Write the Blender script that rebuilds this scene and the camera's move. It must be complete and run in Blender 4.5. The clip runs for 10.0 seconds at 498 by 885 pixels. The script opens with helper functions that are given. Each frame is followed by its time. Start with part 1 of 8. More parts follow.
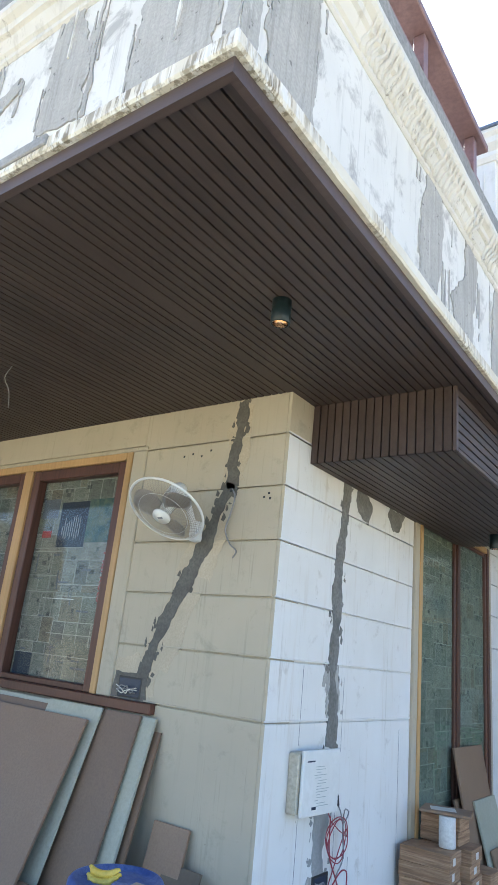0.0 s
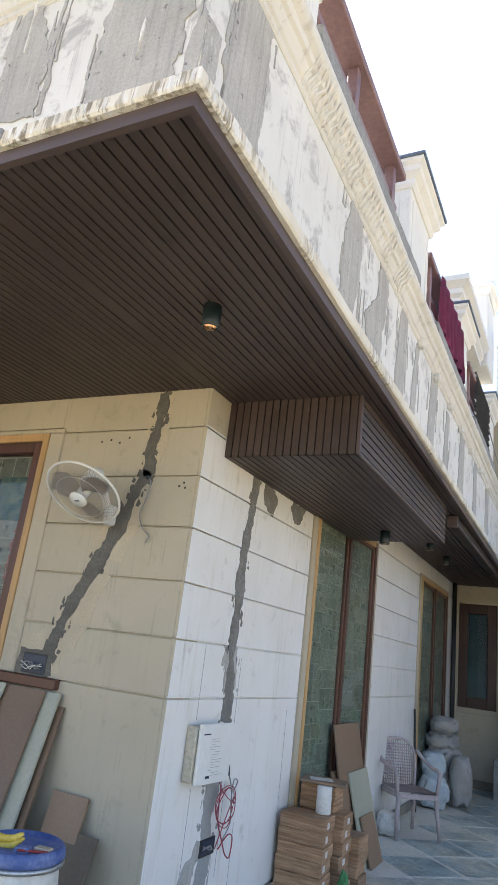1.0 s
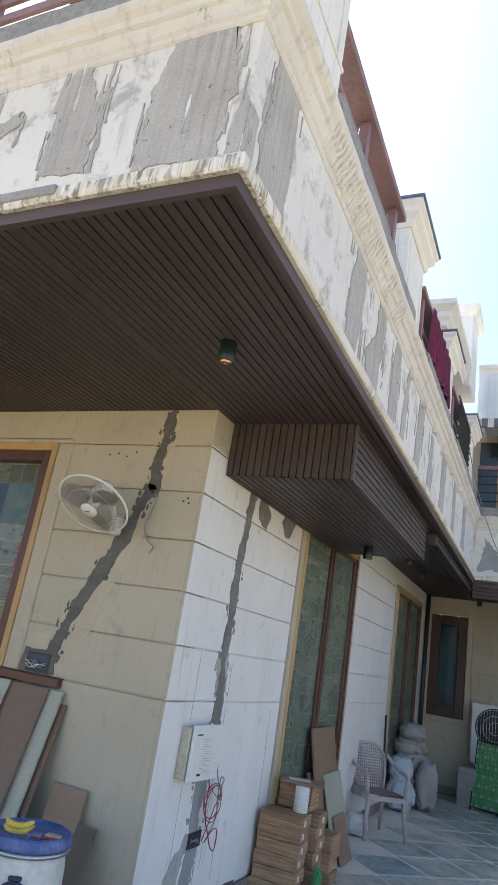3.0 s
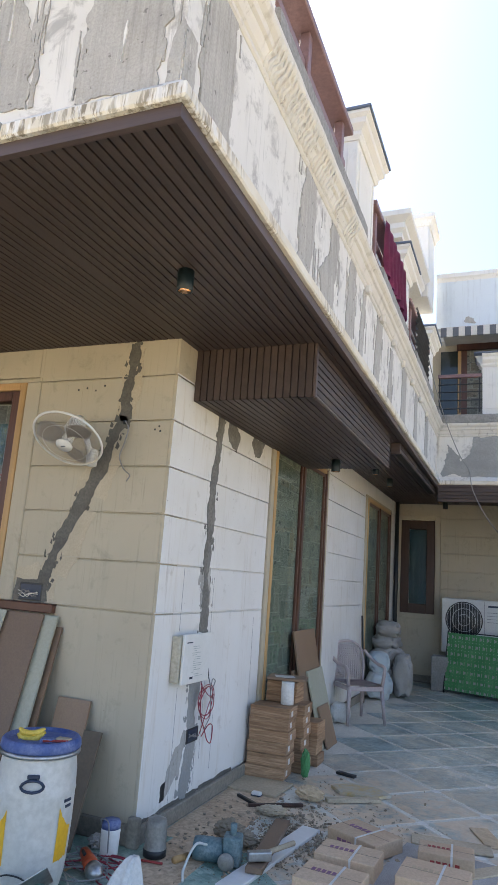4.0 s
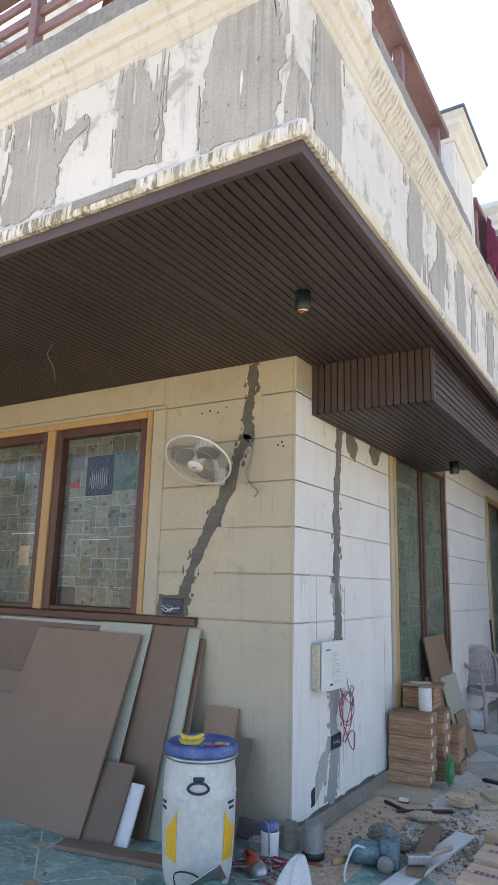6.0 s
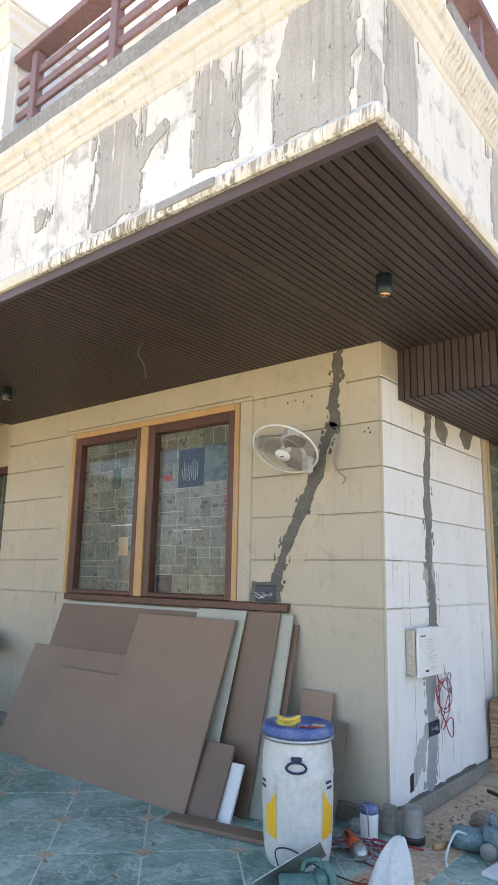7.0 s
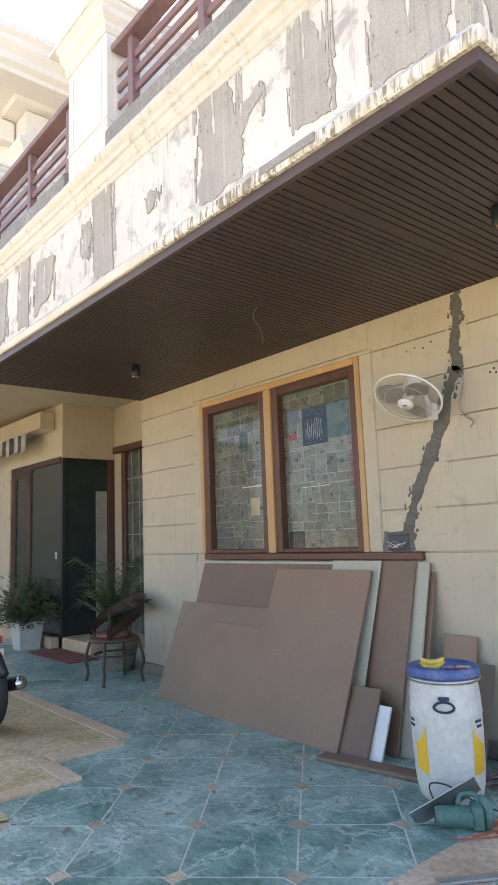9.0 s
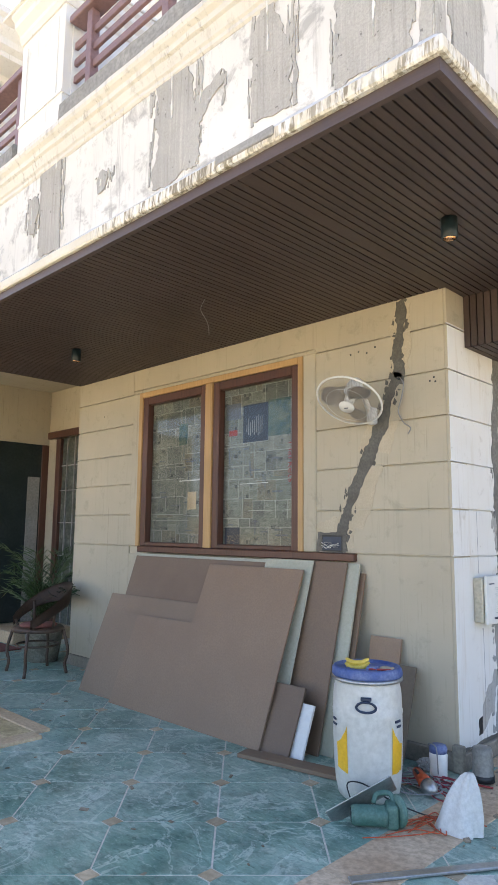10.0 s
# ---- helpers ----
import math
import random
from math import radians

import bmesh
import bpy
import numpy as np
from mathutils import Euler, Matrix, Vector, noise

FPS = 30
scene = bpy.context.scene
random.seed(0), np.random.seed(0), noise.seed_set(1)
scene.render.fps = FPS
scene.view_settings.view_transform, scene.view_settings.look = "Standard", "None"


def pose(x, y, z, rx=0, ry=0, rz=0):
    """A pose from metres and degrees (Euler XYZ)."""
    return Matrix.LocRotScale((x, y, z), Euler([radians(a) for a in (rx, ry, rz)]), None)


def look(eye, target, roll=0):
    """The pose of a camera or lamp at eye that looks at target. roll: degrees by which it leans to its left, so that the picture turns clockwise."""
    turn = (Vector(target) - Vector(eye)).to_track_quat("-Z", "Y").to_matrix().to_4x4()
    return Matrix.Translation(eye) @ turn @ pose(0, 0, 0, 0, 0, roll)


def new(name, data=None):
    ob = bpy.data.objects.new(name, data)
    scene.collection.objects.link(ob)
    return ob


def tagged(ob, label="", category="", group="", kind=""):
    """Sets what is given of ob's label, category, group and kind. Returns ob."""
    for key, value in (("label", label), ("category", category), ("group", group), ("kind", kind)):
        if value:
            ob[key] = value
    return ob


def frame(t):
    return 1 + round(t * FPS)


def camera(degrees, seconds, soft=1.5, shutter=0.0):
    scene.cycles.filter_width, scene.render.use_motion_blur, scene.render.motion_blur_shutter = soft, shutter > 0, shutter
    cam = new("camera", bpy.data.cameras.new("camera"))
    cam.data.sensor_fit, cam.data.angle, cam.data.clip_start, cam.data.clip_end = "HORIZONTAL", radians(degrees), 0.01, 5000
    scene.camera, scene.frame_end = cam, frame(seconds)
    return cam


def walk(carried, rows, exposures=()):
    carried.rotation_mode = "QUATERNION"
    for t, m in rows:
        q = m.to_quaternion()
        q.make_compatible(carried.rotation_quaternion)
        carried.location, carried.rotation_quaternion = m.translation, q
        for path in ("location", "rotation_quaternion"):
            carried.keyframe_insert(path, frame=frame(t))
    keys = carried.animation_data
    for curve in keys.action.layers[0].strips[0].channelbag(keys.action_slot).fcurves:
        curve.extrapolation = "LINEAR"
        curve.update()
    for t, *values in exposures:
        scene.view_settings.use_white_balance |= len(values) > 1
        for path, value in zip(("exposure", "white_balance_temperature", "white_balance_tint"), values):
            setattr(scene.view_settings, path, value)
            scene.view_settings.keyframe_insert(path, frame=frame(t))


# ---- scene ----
cam = camera(41.4, 10.0)
EXPOSURES = [(0.0, 2.05, 5900, 6), (0.5, 1.93, 6600, 9), (1.0, 1.84, 6700, 11), (1.5, 1.78, 6650, 11), (2.0, 1.63, 6250, 11), (2.7, 1.58, 6400, 11), (4.5, 1.79, 6750, 13), (5.5, 1.66, 6600, 12), (6.8, 2.12, 6800, 12), (7.5, 2.12, 6900, 13), (9.5, 2.12, 7100, 14), (10.0, 2.12, 6900, 13)]
PATH = [
    (0, (1.914, -2.886, 1.563), (0.764, -1.369, 2.177), 6.0),
    (0.5, (1.96, -2.997, 1.548), (0.907, -1.379, 2.067), 6.5),
    (0.7, (1.956, -3.042, 1.546), (1.008, -1.398, 2.124), 6.78),
    (1, (1.951, -3.109, 1.542), (1.051, -1.427, 2.143), 7.2),
    (1.5, (1.893, -3.237, 1.544), (0.963, -1.571, 2.143), 7.4),
    (2, (1.861, -3.339, 1.579), (0.908, -1.719, 2.262), 8.9),
    (2.2, (1.873, -3.357, 1.581), (0.904, -1.705, 2.252), 9.34),
    (2.5, (1.89, -3.385, 1.583), (1.053, -1.683, 2.219), 10.0),
    (2.7, (1.902, -3.402, 1.585), (1.067, -1.688, 2.214), 10.0),
    (3.8, (2.051, -3.545, 1.516), (1.216, -1.792, 1.974), 4.1),
    (4, (2.017, -3.569, 1.516), (1.262, -1.761, 1.917), 4.1),
    (4.2, (1.995, -3.591, 1.512), (1.291, -1.773, 1.902), 3.78),
    (4.5, (1.963, -3.624, 1.506), (1.271, -1.791, 1.906), 3.3),
    (5, (1.919, -3.676, 1.508), (1.23, -1.838, 1.89), 2.9),
    (5.5, (1.903, -3.727, 1.502), (1.049, -1.97, 1.933), 1.6),
    (5.7, (1.919, -3.747, 1.497), (0.981, -2.018, 1.926), 1.6),
    (6.8, (1.949, -3.777, 1.451), (0.791, -2.258, 1.865), 1.1),
    (7, (1.974, -3.797, 1.448), (0.736, -2.277, 1.844), 1.1),
    (7.2, (1.998, -3.817, 1.446), (0.739, -2.337, 1.81), 0.66),
    (7.5, (2.033, -3.847, 1.442), (0.674, -2.426, 1.81), 0.0),
    (8, (2.057, -3.881, 1.451), (0.609, -2.548, 1.807), -0.8),
    (8.5, (2.041, -3.874, 1.426), (0.522, -2.613, 1.746), -1.6),
    (9, (2.02, -3.875, 1.403), (0.509, -2.596, 1.688), -2.1),
    (9.5, (2.015, -3.872, 1.393), (0.507, -2.582, 1.646), -1.5),
    (10, (1.994, -3.85, 1.401), (0.605, -2.437, 1.671), 0.6),
]
walk(cam, [(t, look(eye, target, roll)) for t, eye, target, roll in PATH], EXPOSURES)

# ---- world, sun, exposure ----
scene.view_settings.exposure = 1.6
world = bpy.data.worlds.new("World")
scene.world = world
world.use_nodes = True
wn = world.node_tree.nodes
sky = wn.new("ShaderNodeTexSky")
sky.sky_type = "NISHITA"
sky.sun_disc = False
SUN_EL, SUN_AZ = radians(52), radians(-58)
sky.sun_elevation, sky.sun_rotation = SUN_EL, SUN_AZ
sky.dust_density, sky.air_density = 1.3, 0.75
wn["Background"].inputs["Strength"].default_value = 0.13
world.node_tree.links.new(sky.outputs["Color"], wn["Background"].inputs["Color"])
sun_data = bpy.data.lights.new("sun", "SUN")
sun_data.energy, sun_data.angle, sun_data.color = 3.5, radians(0.6), (1.0, 0.95, 0.86)
sun = new("sun", sun_data)
sun_dir = Vector((math.sin(SUN_AZ) * math.cos(SUN_EL), math.cos(SUN_AZ) * math.cos(SUN_EL), math.sin(SUN_EL)))
sun.matrix_world = look(sun_dir * 30, (0, 0, 0))

# ---- materials ----


def nodes_of(name):
    m = bpy.data.materials.new(name)
    m.use_nodes = True
    nt = m.node_tree
    return m, nt, nt.nodes["Principled BSDF"]


def add(nt, kind, **values):
    n = nt.nodes.new(kind)
    for k, v in values.items():
        n.inputs[k.replace("_", " ")].default_value = v
    return n


def ramp(nt, source, stops):
    r = nt.nodes.new("ShaderNodeValToRGB")
    e = r.color_ramp.elements
    while len(e) < len(stops):
        e.new(0.5)
    for el, (p, c) in zip(e, stops):
        el.position, el.color = p, (*c, 1) if len(c) == 3 else c
    nt.links.new(source, r.inputs[0])
    return r.outputs[0]


def blend(nt, fac, a, b, mode="MIX"):
    n = nt.nodes.new("ShaderNodeMix")
    n.data_type, n.blend_type = "RGBA", mode
    for sock, v in ((n.inputs[0], fac), (n.inputs[6], a), (n.inputs[7], b)):
        if isinstance(v, bpy.types.NodeSocket):
            nt.links.new(v, sock)
        elif isinstance(v, tuple):
            sock.default_value = (*v, 1)
        else:
            sock.default_value = v
    return n.outputs[2]


def coords(nt, scale=(1, 1, 1), rot=(0, 0, 0), local=False):
    t = nt.nodes.new("ShaderNodeTexCoord" if local else "ShaderNodeNewGeometry")
    mp = nt.nodes.new("ShaderNodeMapping")
    mp.inputs["Scale"].default_value = scale
    mp.inputs["Rotation"].default_value = rot
    nt.links.new(t.outputs["Object" if local else "Position"], mp.inputs[0])
    return mp.outputs[0]


def noisy(nt, co, scale, detail=4.0, rough=0.55, dist=0.0):
    n = add(nt, "ShaderNodeTexNoise", Scale=scale, Detail=detail, Roughness=rough, Distortion=dist)
    nt.links.new(co, n.inputs["Vector"])
    return n.outputs["Fac"]


def bump(nt, bsdf, source, strength=0.3, distance=0.004):
    b = add(nt, "ShaderNodeBump", Strength=strength, Distance=distance)
    nt.links.new(source, b.inputs["Height"])
    nt.links.new(b.outputs[0], bsdf.inputs["Normal"])


def surface(name, c1, c2, rough=0.6, big=1.5, fine=40.0, amount=0.35, bumps=0.25, metal=0.0, local=False, stretch=(1, 1, 1), vary=0.0, spec=0.5, depth=0.004):
    """Two-scale surface: broad stains from c1 to c2, fine grain, relief."""
    m, nt, b = nodes_of(name)
    co = coords(nt, stretch, local=local)
    broad = noisy(nt, co, big, 5.0, 0.6)
    grain = noisy(nt, co, fine, 4.0, 0.65)
    col = ramp(nt, broad, [(0.32, c1), (0.68, c2)])
    dark = tuple(v * (1 - amount) for v in c1)
    g = ramp(nt, grain, [(0.35, (1, 1, 1)), (0.62, (0, 0, 0))])
    col = blend(nt, 0.6, col, blend(nt, g, col, dark))
    if vary:
        info = nt.nodes.new("ShaderNodeObjectInfo")
        hue = nt.nodes.new("ShaderNodeHueSaturation")
        mr = add(nt, "ShaderNodeMapRange", To_Min=1 - vary, To_Max=1 + vary)
        nt.links.new(info.outputs["Random"], mr.inputs[0])
        nt.links.new(mr.outputs[0], hue.inputs["Value"])
        nt.links.new(col, hue.inputs["Color"])
        col = hue.outputs[0]
    nt.links.new(col, b.inputs["Base Color"])
    rr = add(nt, "ShaderNodeMapRange", To_Min=max(0.02, rough - 0.12), To_Max=min(1, rough + 0.12))
    nt.links.new(grain, rr.inputs[0])
    nt.links.new(rr.outputs[0], b.inputs["Roughness"])
    b.inputs["Metallic"].default_value = metal
    b.inputs["Specular IOR Level"].default_value = spec
    if bumps:
        bump(nt, b, grain, bumps, depth)
    return m


def paint_wall(name, base, shade, stain, streak=0.25, dirt=0.4, spot=0.6, cover=0.58):
    """Painted render with trowel marks, vertical streaks, scuffs and rubbed patches."""
    m, nt, b = nodes_of(name)
    co = coords(nt)
    broad = noisy(nt, co, 1.3, 6.0, 0.6)
    col = ramp(nt, broad, [(0.3, shade), (0.65, base)])
    run = noisy(nt, coords(nt, (9, 9, 0.7)), 1.6, 6.0, 0.65)
    mask = ramp(nt, run, [(0.56, (0, 0, 0)), (0.72, (streak, streak, streak))])
    col = blend(nt, mask, col, stain)
    thin = noisy(nt, coords(nt, (34, 34, 0.9)), 1.0, 6.0, 0.7)
    patchy = ramp(nt, noisy(nt, co, 2.3, 3.0), [(0.42, (0, 0, 0)), (0.6, (1, 1, 1))])
    lines = blend(nt, 1.0, ramp(nt, thin, [(0.57, (0, 0, 0)), (0.66, (min(1, streak * 1.2),) * 3)]), patchy, "MULTIPLY")
    col = blend(nt, lines, col, tuple(v * 0.62 for v in stain))
    mid = noisy(nt, co, 6.0, 8.0, 0.72, 0.4)
    mask2 = ramp(nt, mid, [(cover, (0, 0, 0)), (cover + 0.12, (dirt, dirt, dirt))])
    col = blend(nt, mask2, col, tuple(v * 0.62 for v in stain))
    chip = noisy(nt, co, 26.0, 5.0, 0.6)
    mask3 = ramp(nt, chip, [(0.70, (0, 0, 0)), (0.74, (spot, spot, spot))])
    col = blend(nt, mask3, col, tuple(v * 0.45 for v in stain))
    nt.links.new(col, b.inputs["Base Color"])
    b.inputs["Roughness"].default_value = 0.72
    b.inputs["Specular IOR Level"].default_value = 0.3
    bump(nt, b, mid, 0.25, 0.006)
    return m


CREAM = paint_wall("cream_paint", (0.485, 0.43, 0.325), (0.43, 0.38, 0.288), (0.36, 0.32, 0.24), 0.35, 0.32, 0.6, 0.56)
WHITE_WALL = paint_wall("white_primer", (0.755, 0.745, 0.72), (0.68, 0.665, 0.625), (0.53, 0.46, 0.36), 0.42, 0.35, 0.8, 0.58)
BALC = paint_wall("old_whitewash", (0.71, 0.695, 0.66), (0.62, 0.605, 0.565), (0.52, 0.505, 0.48), 0.7, 0.75, 0.6, 0.52)
CORNICE = paint_wall("old_cream_moulding", (0.67, 0.65, 0.605), (0.59, 0.565, 0.515), (0.40, 0.37, 0.325), 0.55, 0.4, 0.6, 0.57)
FAR_WHITE = paint_wall("white_pier_paint", (0.74, 0.735, 0.71), (0.68, 0.67, 0.64), (0.52, 0.50, 0.45), 0.3, 0.2, 0.3)
FAR_BLUE = paint_wall("pale_blue_render", (0.66, 0.72, 0.76), (0.60, 0.66, 0.71), (0.42, 0.44, 0.46), 0.25, 0.2, 0.2)
LIME = surface("lime_smear", (0.66, 0.65, 0.61), (0.76, 0.75, 0.71), 0.8, 5, 60, 0.2, 0.3)


def patch_cement():
    """Grey render with lime smeared thinly over it."""
    m, nt, b = nodes_of("grey_cement_patch")
    co = coords(nt)
    col = ramp(nt, noisy(nt, co, 3.5, 6.0, 0.65), [(0.3, (0.37, 0.355, 0.325)), (0.7, (0.48, 0.465, 0.43))])
    comb = noisy(nt, coords(nt, (42, 42, 1.3)), 1.0, 5.0, 0.65)
    col = blend(nt, ramp(nt, comb, [(0.36, (0.45,) * 3), (0.48, (0, 0, 0))]), col, (0.26, 0.25, 0.23))
    col = blend(nt, ramp(nt, comb, [(0.57, (0, 0, 0)), (0.68, (0.5,) * 3)]), col, (0.60, 0.58, 0.53))
    grain = noisy(nt, co, 90.0, 4.0, 0.7)
    col = blend(nt, ramp(nt, grain, [(0.3, (0.35,) * 3), (0.6, (0, 0, 0))]), col, (0.17, 0.165, 0.16))
    lime = noisy(nt, coords(nt, (2.2, 2.2, 1.0)), 5.5, 9.0, 0.75, 0.6)
    col = blend(nt, ramp(nt, lime, [(0.61, (0, 0, 0)), (0.70, (0.65,) * 3)]), col, (0.66, 0.65, 0.61))
    pits = noisy(nt, co, 30.0, 3.0, 0.5)
    col = blend(nt, ramp(nt, pits, [(0.68, (0, 0, 0)), (0.72, (0.7,) * 3)]), col, (0.12, 0.115, 0.11))
    nt.links.new(col, b.inputs["Base Color"])
    b.inputs["Roughness"].default_value = 0.88
    bump(nt, b, grain, 0.5, 0.004)
    return m


CEMENT = patch_cement()
OLD_CEMENT = surface("plain_grey_cement", (0.31, 0.305, 0.295), (0.41, 0.40, 0.385), 0.85, 4.0, 60.0, 0.35, 0.5)
SIDE_FILL = surface("grey_cement_fill", (0.155, 0.15, 0.135), (0.27, 0.262, 0.24), 0.85, 7.0, 60.0, 0.45, 0.6)
SMOOTH_FILL = surface("smooth_grey_fill", (0.27, 0.275, 0.27), (0.36, 0.365, 0.355), 0.8, 4.0, 60.0, 0.18, 0.3)
WET_CEMENT = surface("dark_cement_fill", (0.10, 0.094, 0.080), (0.175, 0.163, 0.14), 0.8, 6.0, 70.0, 0.35, 0.5)


def ledge_paint():
    """Cream plaster edge with brown runs and white lime drips, thick in places."""
    m, nt, b = nodes_of("stained_ledge_plaster")
    co = coords(nt)
    col = ramp(nt, noisy(nt, co, 4.0, 6.0, 0.65), [(0.3, (0.60, 0.54, 0.43)), (0.7, (0.72, 0.68, 0.58))])
    where = ramp(nt, noisy(nt, co, 1.3, 3.0), [(0.47, (0, 0, 0)), (0.60, (1, 1, 1))])
    runs = noisy(nt, coords(nt, (55, 55, 7)), 1.0, 5.0, 0.6)
    mask = blend(nt, 1.0, ramp(nt, runs, [(0.46, (0, 0, 0)), (0.56, (0.85,) * 3)]), where, "MULTIPLY")
    col = blend(nt, mask, col, (0.17, 0.135, 0.085))
    drip = noisy(nt, coords(nt, (38, 38, 5), (0, 0, 0.6)), 1.0, 5.0, 0.6)
    col = blend(nt, blend(nt, 1.0, ramp(nt, drip, [(0.50, (0, 0, 0)), (0.58, (0.85,) * 3)]), where, "MULTIPLY"), col, (0.78, 0.77, 0.74))
    nt.links.new(col, b.inputs["Base Color"])
    b.inputs["Roughness"].default_value = 0.8
    bump(nt, b, runs, 0.4, 0.004)
    return m


LEDGE = ledge_paint()
PLINTH = surface("grey_stone_plinth", (0.22, 0.195, 0.155), (0.34, 0.305, 0.245), 0.7, 3.0, 50.0, 0.4, 0.3)
SLAB_GREY = surface("weathered_slab_edge", (0.24, 0.235, 0.22), (0.36, 0.35, 0.33), 0.85, 3.0, 40.0, 0.4, 0.4)


def wood_like(name, c1, c2, along="y", rough=0.45, vary=0.12, spec=0.4, island=False):
    m, nt, b = nodes_of(name)
    sc = {"y": (30, 1.2, 30), "x": (1.2, 30, 30), "z": (30, 30, 1.2)}[along]
    co = coords(nt, sc)
    g = noisy(nt, co, 1.6, 6.0, 0.6, 0.6)
    broad = noisy(nt, coords(nt), 1.1, 3.0)
    col = ramp(nt, g, [(0.3, c1), (0.7, c2)])
    col = blend(nt, ramp(nt, broad, [(0.35, (0, 0, 0)), (0.7, (0.35, 0.35, 0.35))]), col, tuple(min(1, v * 1.5) for v in c2))
    if island:
        src = nt.nodes.new("ShaderNodeNewGeometry").outputs["Random Per Island"]
    else:
        src = nt.nodes.new("ShaderNodeObjectInfo").outputs["Random"]
    hue = nt.nodes.new("ShaderNodeHueSaturation")
    mr = add(nt, "ShaderNodeMapRange", To_Min=1 - vary, To_Max=1 + vary)
    nt.links.new(src, mr.inputs[0])
    nt.links.new(mr.outputs[0], hue.inputs["Value"])
    nt.links.new(col, hue.inputs["Color"])
    nt.links.new(hue.outputs[0], b.inputs["Base Color"])
    b.inputs["Roughness"].default_value = rough
    b.inputs["Specular IOR Level"].default_value = spec
    bump(nt, b, g, 0.12, 0.002)
    return m


SLAT = wood_like("brown_louvre_panel", (0.047, 0.032, 0.027), (0.065, 0.046, 0.039), "y", 0.5, 0.10, 0.35, island=True)
SLAT_P = wood_like("brown_louvre_strip", (0.047, 0.032, 0.027), (0.065, 0.046, 0.039), "y", 0.5, 0.10, 0.35)
GROOVE = surface("black_groove_backing", (0.016, 0.012, 0.010), (0.024, 0.019, 0.016), 0.8, 3, 30, 0.2, 0)
TRIM = wood_like("brown_edge_trim", (0.068, 0.046, 0.040), (0.090, 0.063, 0.055), "x", 0.45, 0.05)
FRAME_WOOD = wood_like("red_brown_window_wood", (0.060, 0.026, 0.018), (0.105, 0.046, 0.031), "z", 0.4, 0.1)
GOLD_WOOD = wood_like("ochre_varnished_wood", (0.37, 0.22, 0.085), (0.48, 0.30, 0.135), "z", 0.45, 0.08)
DARK_WOOD = wood_like("dark_door_wood", (0.034, 0.018, 0.014), (0.058, 0.030, 0.022), "z", 0.4, 0.08)
RAIL = surface("faded_maroon_rail_paint", (0.195, 0.115, 0.115), (0.27, 0.17, 0.165), 0.5, 3, 40, 0.25, 0.1)
SOIL = surface("dry_soil", (0.47, 0.365, 0.19), (0.70, 0.57, 0.35), 0.95, 2.2, 30.0, 0.5, 0.6, depth=0.008, spec=0.15)
KERB = surface("sandstone_kerb", (0.52, 0.38, 0.23), (0.66, 0.51, 0.34), 0.8, 3.0, 40.0, 0.3, 0.3)
TAN = surface("dusty_sandstone_paving", (0.50, 0.345, 0.215), (0.72, 0.57, 0.40), 0.8, 2.4, 30.0, 0.45, 0.3)
GROUT = surface("pale_grout", (0.60, 0.58, 0.50), (0.74, 0.71, 0.63), 0.85, 5.0, 50.0, 0.3, 0.2)


